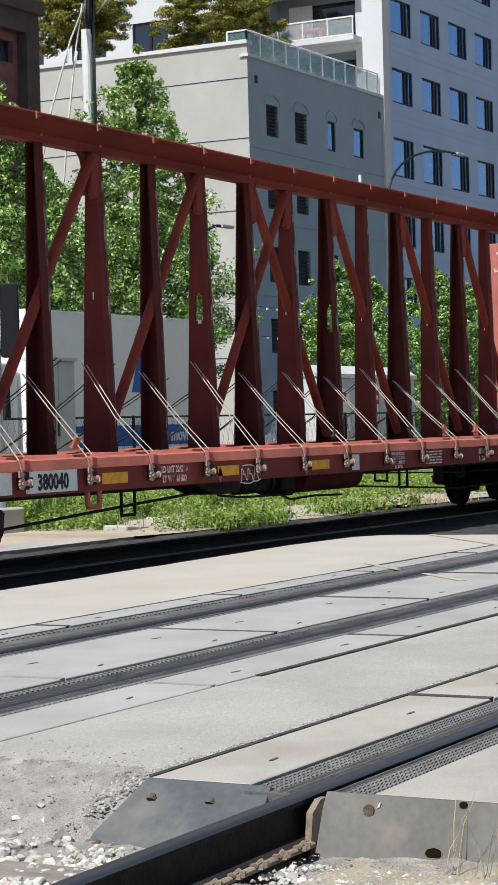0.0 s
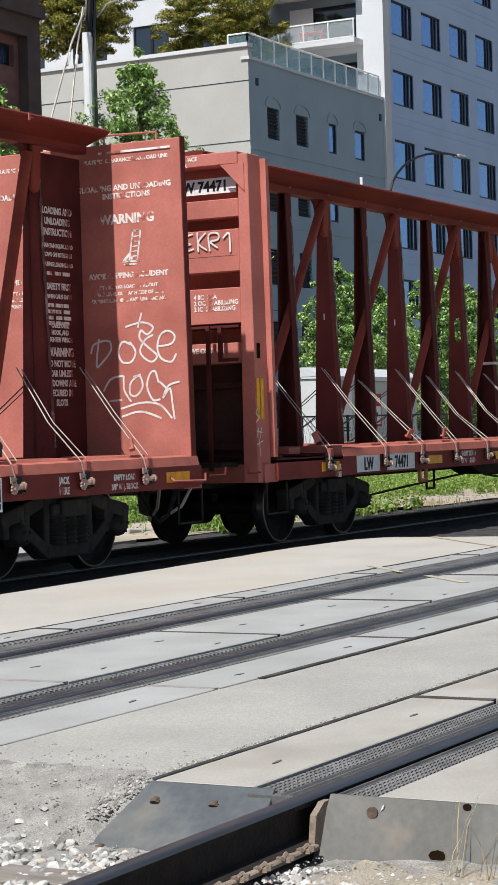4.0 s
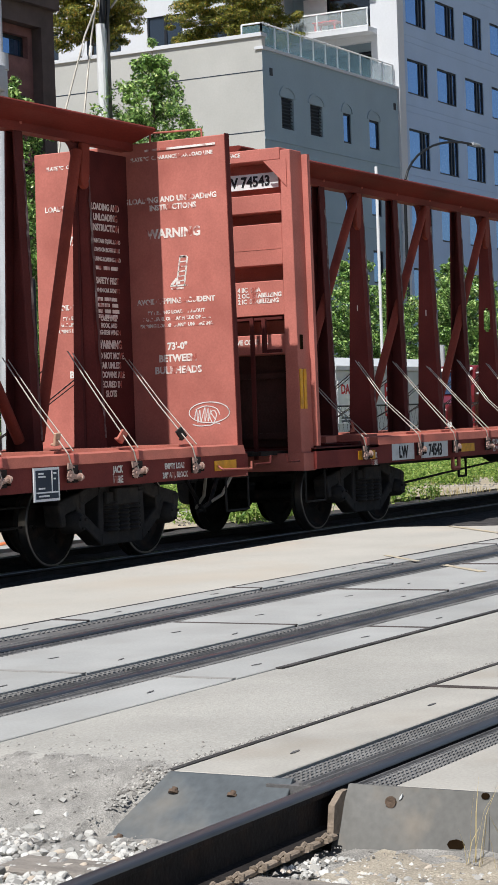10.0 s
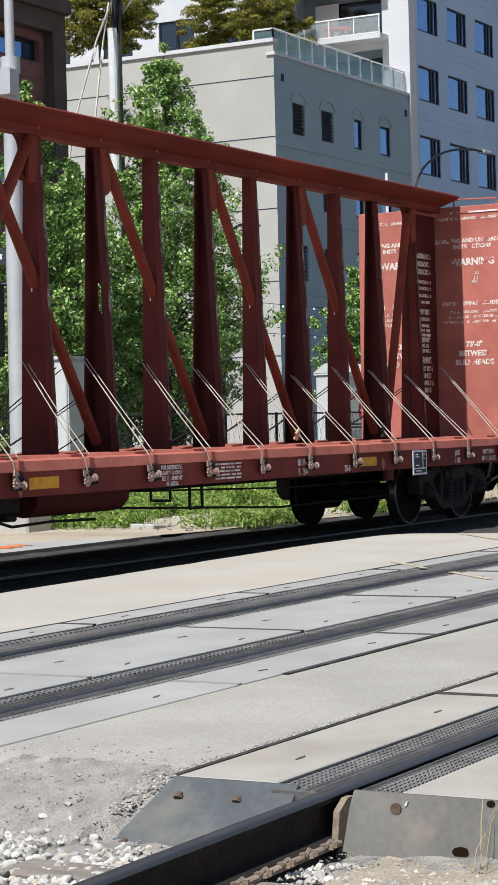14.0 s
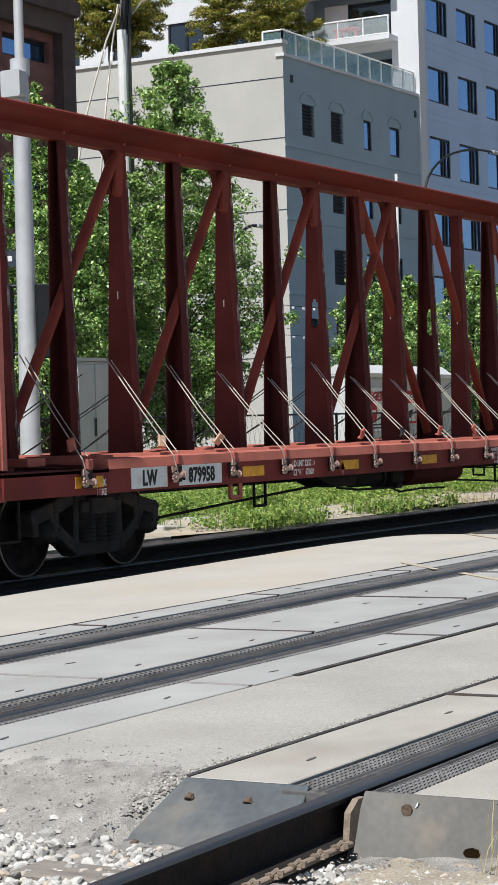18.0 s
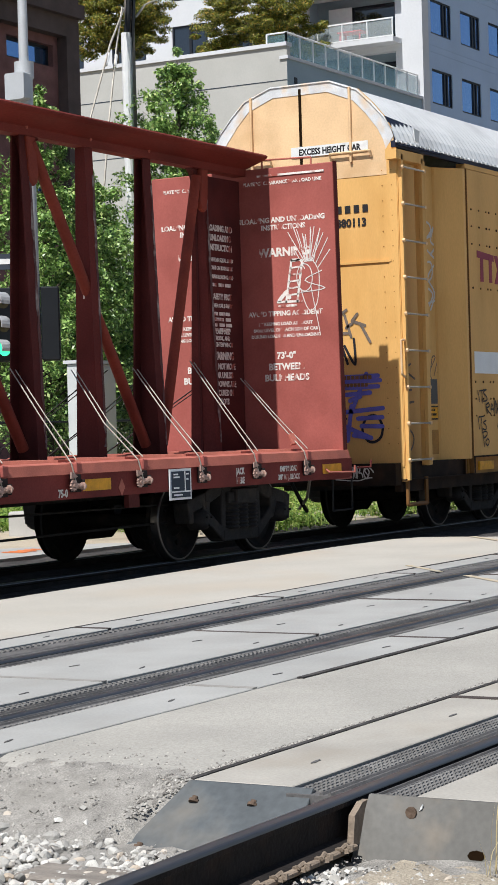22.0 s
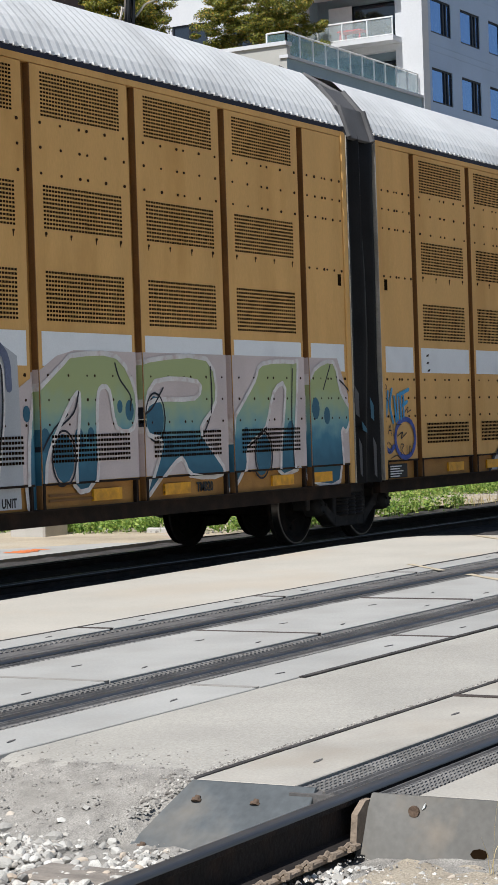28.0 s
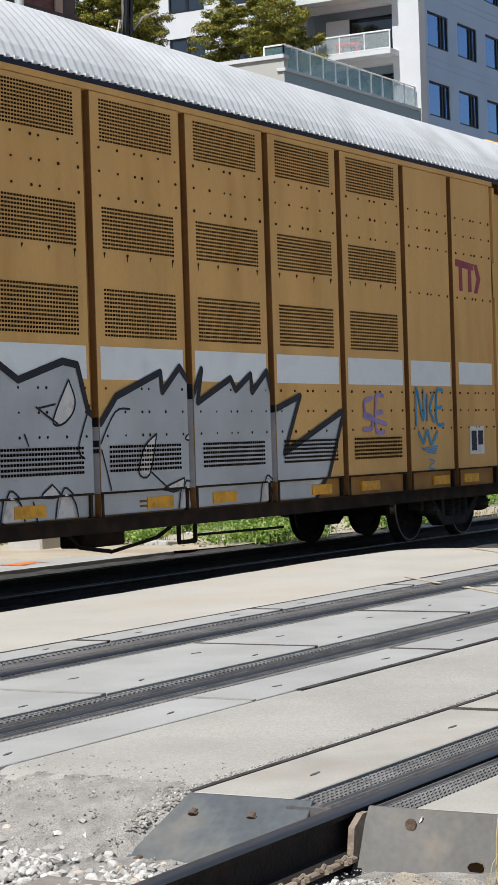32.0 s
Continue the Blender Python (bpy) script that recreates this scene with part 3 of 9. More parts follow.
def crossing(x0, count, bands, pads, label, surface):
    """Concrete panels in rows along a track, with rubber flangeway strips beside the rails."""
    t = thing("crossing_panels", label, "rail crossing", kind="structure")
    for k, (ya, yb, z) in enumerate(bands):
        w = PANEL - 0.045
        me = bevelled(shape().box(0, w, ya, yb, -0.22, 0), "panel", surface, 0.004)
        slot = mesh_of("lifting_slot", shape().prism([(-0.05, 0.0), (-0.02, -0.009), (0.04, -0.006), (0.055, 0.004), (0.012, 0.010), (-0.035, 0.006)], 0.0, 0.002, "z"), M_PADS)
        for i in range(1, count):
            xj = x0 + i * PANEL
            part("joint_filler", shape().box(xj - 0.03, xj + 0.03, ya + 0.006, yb - 0.006, -0.2, z + 0.004), M_JOINT if xj > 10 or ya < 4 else M_DUST, t, "dirt packed into the joint")
        for i in range(count):
            p = part("panel", me, None, t, m=pose(x0 + i * PANEL + 0.022, 0, z + rng.uniform(-0.003, 0.003)))
            yc = (ya + yb) / 2
            for fx in (0.22, 0.78):
                for fy in ((-0.36, 0.11) if yb - ya > 0.9 else (-0.1,)):
                    part("lifting_slot", slot, None, p, m=pose(w * fx + rng.uniform(-.03, .03), yc + fy * (yb - ya), 0.0015, 0, 0, rng.uniform(-15, 15)))
    x1 = x0 + count * PANEL
    for y in [r for r in (3.475, 6.01, 7.52) if min(abs(r - q) for b in pads for q in b) < 0.1 and pads[0][0] != 3.22]:
        # black filler put in the gap as its shade, since sun reaches the bottom
        part("flangeway_floor", shape().box(x0, x1, y - 0.11, y + 0.11, -0.2, -0.062), M_BLACK, t, "black filler standing for the dark depth of the flangeway")
    for ya, yb in pads:
        part("flangeway_strip", shape().box(x0 - 0.05 * (ya > 3.3), x1, ya, yb, -0.16, -0.016), M_PADS, t, "ribbed black rubber strip")
        s = shape()
        beyond = min(abs(ya - r) for r in (3.475, 6.01, 7.52)) < min(abs(yb - r) for r in (3.475, 6.01, 7.52))
        if ya > 4:
            # thin dark sheet paints shade on the pad's side towards the rail
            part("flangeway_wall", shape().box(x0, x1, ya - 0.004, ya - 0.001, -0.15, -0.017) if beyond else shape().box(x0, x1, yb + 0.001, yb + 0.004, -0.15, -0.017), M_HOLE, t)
        run = 7.5 if ya < 4 else 22
        pitch = 0.038 if ya < 4 else 0.05 if ya < 7 else 0.062
        for i in range(int(run / pitch)):
            for r in range(4 if ya < 4 else 2):
                gap = 0.030 if ya < 4 else 0.042
                x, y = x0 + pitch * (i + 0.5 * (r % 2)), (yb - 0.024 - gap * r if beyond else ya + 0.024 + gap * r)
                s.prism([(x, y - gap * 0.3), (x + pitch * 0.55, y - gap * 0.3), (x + pitch * 0.55, y + gap * 0.3), (x, y + gap * 0.3)], -0.017, -0.008, "z")
        for r in range(2):
            y = ya + (yb - ya) * (0.35 + 0.3 * r)
            s.box(x0 + run, x1, y - 0.016, y + 0.016, -0.017, -0.006)
        for f in (0.06, 0.24):
            a = ya + f * (yb - ya) if beyond else yb - (f + 0.1) * (yb - ya)
            part("rubber_ridge", shape().prism([(a, -0.018), (a + 0.10 * (yb - ya), -0.018), (a + 0.07 * (yb - ya), -0.006), (a + 0.03 * (yb - ya), -0.006)], x0 - 0.04 * (ya > 3.3), x1, "x"), M_PADS, t)
        tagged(part("rubber_ribs", s, M_RIBS, t), kind="stuff")
    return t


crossing(6.87, 16, [(3.745, 4.19, 0)], [(3.53, 3.735)], "pale concrete crossing panels beyond the nearest rail", M_CONCN)
crossing(6.85, 16, [(2.04, 3.21, 0)], [(3.22, 3.40)], "pale tan concrete crossing panels between the nearest rails", M_CONCN)
crossing(6.87 - PANEL, 17, [(5.33, 5.76, 0), (6.29, 7.25, 0), (7.945, 8.245, 0)], [(5.77, 5.965), (6.105, 6.28), (7.26, 7.43), (7.565, 7.935)],
         "grey concrete crossing panels round the middle track", M_CONC)


def skirts():
    t = thing("end_skirt", "grey steel deflector plates at the end of the crossing panels", "deflector plate", kind="structure")
    a = part("far_plate", shape().hexa([(6.50, 3.60, -0.25), (6.53, 4.34, -0.25), (6.55, 4.34, -0.25), (6.53, 3.58, -0.25), (6.86, 3.64, 0.0), (6.86, 4.19, 0.0), (6.875, 4.19, 0.0), (6.875, 3.64, 0.0)]), M_STEEL, t)
    b = part("near_plate", shape().hexa([(6.71, 1.95, -0.26), (6.71, 3.42, -0.26), (6.725, 3.42, -0.26), (6.725, 1.95, -0.26), (6.825, 2.02, 0.002), (6.83, 3.385, 0.002), (6.847, 3.385, 0.002), (6.842, 2.02, 0.002)]), M_STEELW, t, "weathered warm grey steel plate")
    part("side_plate", shape().prism([(6.70, -0.17), (6.80, -0.17), (6.845, -0.02), (6.79, -0.02), (6.72, -0.06)], 3.392, 3.418, "y"), M_CLIP, t, "sand-coloured steel end lug")
    part("dark_gap", shape().prism([(6.66, -0.2), (6.95, -0.02), (6.95, -0.2)], 3.58, 3.63, "y"), M_HOLE, t)
    bolt = shape().lathe([(0, 0.0), (0, 0.022), (0.012, 0.022), (0.014, 0.013), (0.026, 0.012), (0.026, 0.0)], 10)
    me = mesh_of("bolt", bolt, M_RUSTB)
    for x, y, z, rx in ((6.775, 3.86, -0.067, -55), (6.77, 4.12, -0.067, -55), (6.565, 4.25, -0.22, -55)):
        part("bolt", me, None, a, "rusty bolt", pose(x, y, z, 0, 0, 0) @ pose(0, 0, 0, 0, 36, 0) @ pose(0, 0, 0, 90, 0, 0))
    for y, z, ry, rz in ((2.83, -0.009, 0.016, 0.012), (2.92, -0.178, 0.034, 0.020)):
        x = 6.7085 + (z + 0.26) * 0.44
        part("plate_hole", shape().prism([(y + ry * math.cos(q * 0.7854), z + rz * math.sin(q * 0.7854)) for q in range(8)], x - 0.004, x + 0.006, "x"), M_HOLE, b, "dark hole in the plate")
    y, z = 3.17, -0.032
    x = 6.7085 + (z + 0.26) * 0.44
    part("paint_fleck", shape().prism([(y, z - 0.012), (y - 0.006, z + 0.004), (y - 0.016, z + 0.016), (y - 0.012, z - 0.002)], x - 0.003, x + 0.003, "x"), M_PLATE, b)
    for x, y, z in ((6.795, 3.20, -0.05),):
        part("bolt", me, None, b, "rusty bolt", pose(x, y, z) @ pose(0, 0, 0, 0, 0, -90))


skirts()
for y, w, x0 in ((4.205, 0.030, 6.9), (5.315, 0.045, 9.9), (8.262, 0.034, 4.0)):
    tagged(part("joint_gap", shape().box(x0, 45, y - w / 2, y + w / 2, -0.05, 0.0025), M_DARKB), "dark dirt-filled joint beside the crossing panels", "joint", kind="structure")


def rail_fastenings():
    t = thing("rail_fastenings", "rusty rail clips and tie plates along the rail base", "rail fastening", kind="structure")
    clip = shape().box(-0.02, 0.02, -0.055, 0.02, 0.0, 0.022).tube((0, -0.055, 0.01), (0, -0.055, 0.04), 0.018, 7).tube((-0.03, -0.02, 0.02), (0.03, -0.02, 0.035), 0.012, 6)
    me = mesh_of("clip", clip, M_CLIP)
    for i in range(13):
        part("clip", me, None, t, m=pose(4.6 + 0.165 * i, 3.385, -0.168, 0, 0, rng.uniform(-12, 12)) @ Matrix.Scale(0.72, 4))
    part("base_flange", shape().cbox(3.0, 6.7, 3.372, 3.405, -0.182, -0.160, 0.006), M_CLIP, t)
    me = bevelled(shape().box(-0.11, 0.11, 1.4, 4.35, -0.36, -0.195), "tie", M_WOOD, 0.012)
    for i in range(7):
        tagged(part("tie", me, None, m=pose(5.95 - 0.56 * i, 0, 0.012, 0, 0, rng.uniform(-2, 2))), "weathered grey timber railway tie half buried in stones", "railway tie", "timber ties")


rail_fastenings()


def stone_mesh(k):
    """A crushed stone: a lump cut by flat faces."""
    b = bmesh.new()
    bmesh.ops.create_icosphere(b, subdivisions=2, radius=1.0)
    g = random.Random(k)
    cuts = []
    for _ in range(9):
        d = Vector((g.gauss(0, 1), g.gauss(0, 1), g.gauss(0, 1))).normalized()
        cuts.append((d, g.uniform(0.55, 0.85)))
    for v in b.verts:
        for d, h in cuts:
            o = v.co.dot(d) - h
            if o > 0:
                v.co -= d * o
        v.co *= 1.25 + g.uniform(-0.04, 0.04)
        v.co.x *= 1.3
        v.co.z *= 0.72
    me = bpy.data.meshes.new("stone")
    b.to_mesh(me)
    b.free()
    me.materials.append(M_STONE)
    return me


def stones():
    t = thing("loose_stones", "pale crushed ballast stones lying loose beside the rail", "ballast stones", kind="structure")
    forms = [stone_mesh(k) for k in range(7)]
    g, n = random.Random(5), 0
    while n < 300:
        x, y = g.uniform(5.1, 6.72), g.uniform(2.7, 5.3)
        if (y < 3.26 and x > 5.95 and g.random() < 0.85) or 3.35 < y < 3.58 or (x > 6.42 and y < 4.3) or (y > 4.9 and x > 6.5):
            continue
        r = g.choice((0.012, 0.015, 0.018, 0.021, 0.026)) if y > 3.6 else g.choice((0.010, 0.013, 0.017))
        part("stone", forms[g.randrange(7)], None, t, m=pose(x, y, -0.205 + r * 0.35 + max(0, x - 6.35) * 0.1 * (y > 4.3), g.uniform(-40, 40), g.uniform(-40, 40), g.uniform(0, 360)) @ Matrix.Scale(r, 4))
        n += 1
    s, fines = shape(), shape()
    base = [(1, 0, -.4), (-.5, .85, -.4), (-.5, -.85, -.4), (0.1, 0.05, .6), (.6, .7, .1), (-.9, 0, .15)]
    for _ in range(15000):
        x, y = g.uniform(4.6, 7.9), g.uniform(1.9, 5.9)
        if 3.37 < y < 3.56 or (x > (6.5 if y > 3.4 else 6.66) and y < 4.16) or (x > 6.95 and g.random() < 0.2 + (x - 6.9) * 1.1):
            continue
        r, a = g.choice((0.004, 0.005, 0.007, 0.011)) * (1.3 if x < 6.5 else 0.75), g.uniform(0, 6.28)
        z = (apron(x, y)[0] if y > 4.2 else -0.2) + r * 0.2
        c, d = math.cos(a) * r, math.sin(a) * r
        (fines if x > 6.5 and g.random() < 0.985 else s).add([(x + p[0] * c - p[1] * d, y + p[0] * d + p[1] * c, z + p[2] * r * g.uniform(.7, 1.2)) for p in base],
              [(0, 1, 4), (0, 4, 3), (4, 1, 3), (1, 5, 3), (1, 2, 5), (5, 2, 3), (2, 0, 3)])
    # crumbled asphalt along the joint and beside the end plate
    for q in range(2600):
        if q < 2300:
            x, y, r = 6.95 + 9 * g.random() ** 1.7, 4.225 + abs(g.gauss(0, 0.022)), g.uniform(0.003, 0.009)
        else:
            x, y, r = g.uniform(6.66, 6.98), g.uniform(4.2, 4.40), g.uniform(0.004, 0.012)
        a, z = g.uniform(0, 6.28), apron(x, y)[0] + r * 0.3
        c, d = math.cos(a) * r, math.sin(a) * r
        fines.add([(x + p[0] * c - p[1] * d, y + p[0] * d + p[1] * c, z + p[2] * r * g.uniform(.7, 1.2)) for p in base],
                  [(0, 1, 4), (0, 4, 3), (4, 1, 3), (1, 5, 3), (1, 2, 5), (5, 2, 3), (2, 0, 3)])
    for _ in range(2400):
        x, y = g.uniform(4.9, 6.7), g.uniform(2.5, 5.6)
        if (y < 3.26 and x > 5.95 and g.random() < 0.8) or 3.37 < y < 3.56 or (x > 6.4 and y < 4.3) or (x > 6.45 and g.random() < 0.85):
            continue
        r, a = g.uniform(0.012, 0.024), g.uniform(0, 6.28)
        z = (apron(x, y)[0] if y > 4.2 else -0.2) + r * 0.3
        c, d = math.cos(a) * r, math.sin(a) * r
        (s if g.random() < 0.6 else fines).add([(x + p[0] * c - p[1] * d, y + p[0] * d + p[1] * c, z + p[2] * r * g.uniform(.7, 1.2)) for p in base],
              [(0, 1, 4), (0, 4, 3), (4, 1, 3), (1, 5, 3), (1, 2, 5), (5, 2, 3), (2, 0, 3)])
    # the rest of the ballast, heaped between the ties
    heap = shape()
    base_f = [tuple(q.vertices) for q in forms[0].polygons]
    for _ in range(3000):
        x, y = g.uniform(4.9, 6.5), g.uniform(2.5, 5.25)
        if (y < 3.34 and x > 6.0 and g.random() < 0.8) or 3.35 < y < 3.58 or (x > 6.3 and g.random() < 0.75):
            continue
        f, r = forms[g.randrange(7)], g.uniform(0.009, 0.021) * (1 if y > 3.5 else 0.85)
        m = pose(x, y, -0.215 + r * 0.4 + g.uniform(0, 0.012), g.uniform(-40, 40), g.uniform(-40, 40), g.uniform(0, 360)) @ Matrix.Scale(r, 4)
        heap.add([m @ v.co for v in f.vertices], base_f)
    tagged(part("ballast_heap", heap, M_PEBB), "pale crushed ballast stones heaped beside the rail", "ballast stones", kind="stuff")
    tagged(part("gravel_fines", fines, M_FINES), "fine grey gravel on the crumbled asphalt", "gravel", kind="stuff")
    tagged(part("gravel_chips", s, M_PEBB), "small gravel chips and pebbles scattered by the crossing", "gravel", kind="stuff")


stones()


def road_marks():
    for a, b, w in (((22.75, 9.78), (20.6, 7.9), 0.08), ((18.1, 8.48), (17.35, 7.80), 0.06), ((16.95, 7.36), (16.25, 6.70), 0.07)):
        a, b = Vector(a), Vector(b)
        n = Vector((-(b - a).y, (b - a).x)).normalized() * w / 2
        s = shape().prism([tuple(a + n), tuple(a - n), tuple(b - n), tuple(b + n)], 0.001, 0.004, "z")
        tagged(part("road_line", s, M_PAINTY), "worn yellow paint line on the crossing", "road marking", "yellow road lines", "structure")
    x, y = 21.92, 15.84
    s = shape()
    for k in range(5):
        s.add([(x - 0.36 + 0.16 * k, y - 0.22 + 0.12 * (k % 2), -0.150), (x - 0.22 + 0.16 * k, y - 0.25 + 0.07 * k, -0.150), (x - 0.16 + 0.16 * k, y + 0.22, -0.150), (x - 0.33 + 0.16 * k, y + 0.15, -0.150)], [(0, 1, 2, 3)])
    tagged(part("paint_mark", s, M_ORANGE), "orange spray-paint mark on the pale pavement", "road marking", kind="structure")


road_marks()
slab("pavement", [(12, 15.25), (24.6, 15.15), (25.6, 15.9), (25.2, 18.6), (12, 19.2)], -0.3, -0.155, M_CONC, "pale concrete pavement corner beside the track", "pavement")
for i, (x, y, l, w, r) in enumerate(((26.6, 16.5, 0.9, 0.4, 8), (28.9, 17.0, 1.1, 0.4, -6), (31.4, 17.3, 0.8, 0.5, 5), (33.5, 17.8, 1.0, 0.5, -4))):
    tagged(part("concrete_slab", bevelled(shape().box(-l / 2, l / 2, -w / 2, w / 2, -0.12, 0.01), "concrete_slab", M_BARR, 0.02), None, m=pose(x, y, -0.12, 2, 3, r)),
           "broken pale concrete slab lying in the weeds", "concrete slab", "concrete slabs in the verge")


# ---- plants ----
def leaf_cloud(name, seed, centres, radii, per, size, material, squash=0.75, up=0.5):
    """A mesh of many small folded leaves in clusters round the given centres."""
    g = np.random.default_rng(seed)
    c = np.repeat(np.array(centres), per, axis=0)
    r = np.repeat(np.array(radii), per)
    n = len(c)
    d = g.normal(size=(n, 3))
    d /= np.linalg.norm(d, axis=1)[:, None]
    p = c + d * (r * g.random(n) ** 0.45)[:, None] * np.array((1, 1, squash))
    a = d * 0.7 + g.normal(size=(n, 3)) * 0.6 + np.array((0, 0, up))
    a /= np.linalg.norm(a, axis=1)[:, None]
    u = np.cross(a, g.normal(size=(n, 3)))
    u /= np.linalg.norm(u, axis=1)[:, None]
    w = np.cross(a, u)
    l = (size * g.uniform(0.35, 0.62, n))[:, None]
    b = (size * g.uniform(0.18, 0.32, n))[:, None]
    v = np.stack((p - u * l, p + w * b + a * b * 0.3, p + u * l, p - w * b + a * b * 0.3), axis=1).reshape(-1, 3)
    me = bpy.data.meshes.new(name)
    me.vertices.add(n * 4)
    me.vertices.foreach_set("co", v.astype(np.float32).ravel())
    me.loops.add(n * 4)
    me.loops.foreach_set("vertex_index", np.arange(n * 4, dtype=np.int32))
    me.polygons.add(n)
    me.polygons.foreach_set("loop_start", np.arange(0, n * 4, 4, dtype=np.int32))
    me.update(calc_edges=True)
    me.materials.append(material)
    return me


def tree(x, y, z, h, w, base, seed, material, label, boughs=90, per=70, size=0.12, round_top=False, trunk=0.11):
    """h: total height, w: greatest crown width, base: height of the lowest leaves."""
    t = thing("tree", label, "tree", pose(x, y, z))
    g, s = random.Random(seed), shape()
    s.smooth = True
    s.tube((0, 0, 0), (0.04, 0.02, h * 0.45), trunk, 9, trunk * 0.6).tube((0.04, 0.02, h * 0.45), (0, 0, h * 0.95), trunk * 0.6, 7, 0.012)
    centres, radii = [], []
    for k in range(boughs):
        f = (k + g.random()) / boughs
        if round_top:
            reach = w / 2 * (0.45 + 0.55 * math.sin(math.pi * min(1, 0.25 + f * 0.75)) ** 0.6) * g.uniform(0.8, 1.08)
            rise = 0.15 + 0.25 * f
        else:
            reach = w / 2 * min(1, (f + 0.25) * 1.9) * (1 - f) ** 0.72 * 1.25 * g.uniform(0.62, 1.12)
            rise = 0.55 + 0.5 * f
        a = k * 2.399 + g.uniform(-0.4, 0.4)
        z0 = base + (h - base) * f * 0.93 - reach * rise * 0.4
        p, q = Vector((0.02, 0, max(base * 0.7, z0))), Vector((math.cos(a) * reach, math.sin(a) * reach, max(base, z0 + reach * rise)))
        if k % 2 == 0:
            s.tube(tuple(p), tuple(p.lerp(q, 0.85)), trunk * 0.26 * (1.2 - f), 5, 0.006)
        n = max(2, round(reach / (0.42 if not round_top else 0.7)))
        for j in range(n):
            e = 0.3 + 0.7 * (j + g.uniform(0.3, 1)) / n
            centres.append(p.lerp(q, e) + Vector((g.gauss(0, 1), g.gauss(0, 1), g.gauss(0, 0.7))) * 0.13 * (2.2 if round_top else 1))
            radii.append((0.40 if not round_top else 0.62) * g.uniform(0.5, 1.15) * (1.15 - 0.6 * f if not round_top else 1))
    part("trunk", s, M_BARK, t)
    centres.append(Vector((0, 0, h * 0.97)))
    radii.append(0.16 if not round_top else 0.6)
    part("crown", leaf_cloud("crown", seed, centres, radii, per, size, material, 0.45 if round_top else 0.8), None, t)
    return t


tree(46.25, 28.0, -0.1, 11.9, 6.2, 1.3, 3, M_LEAF, "tall leafy green street tree with a pointed crown", 190, 92, 0.115)
tree(48.7, 29.6, -0.1, 7.6, 3.6, 0.8, 13, M_LEAF, "leafy green street tree", 70, 80, 0.12)
tree(39.9, 28.0, -0.1, 10.0, 4.6, 1.0, 4, M_LEAF, "leafy green street tree by the signal pole", 130, 95, 0.12)
tree(42.7, 28.6, -0.1, 8.3, 4.2, 0.8, 24, M_LEAF, "leafy green tree in the street", 120, 120, 0.12)
tree(71.5, 34.5, -0.1, 8.0, 5.4, 1.2, 5, M_LEAF, "small leafy street tree behind a cabinet", 90, 80, 0.15)
tree(76.0, 35.0, -0.1, 7.6, 4.6, 1.2, 15, M_LEAF, "small leafy street tree", 80, 80, 0.15)
tree(82.5, 35.0, -0.1, 8.4, 6.0, 1.0, 6, M_LEAF, "leafy street tree before the office block", 100, 80, 0.16)
tree(88.5, 36.0, -0.1, 8.0, 5.8, 1.0, 16, M_LEAF, "leafy street tree before the office block", 100, 80, 0.16)


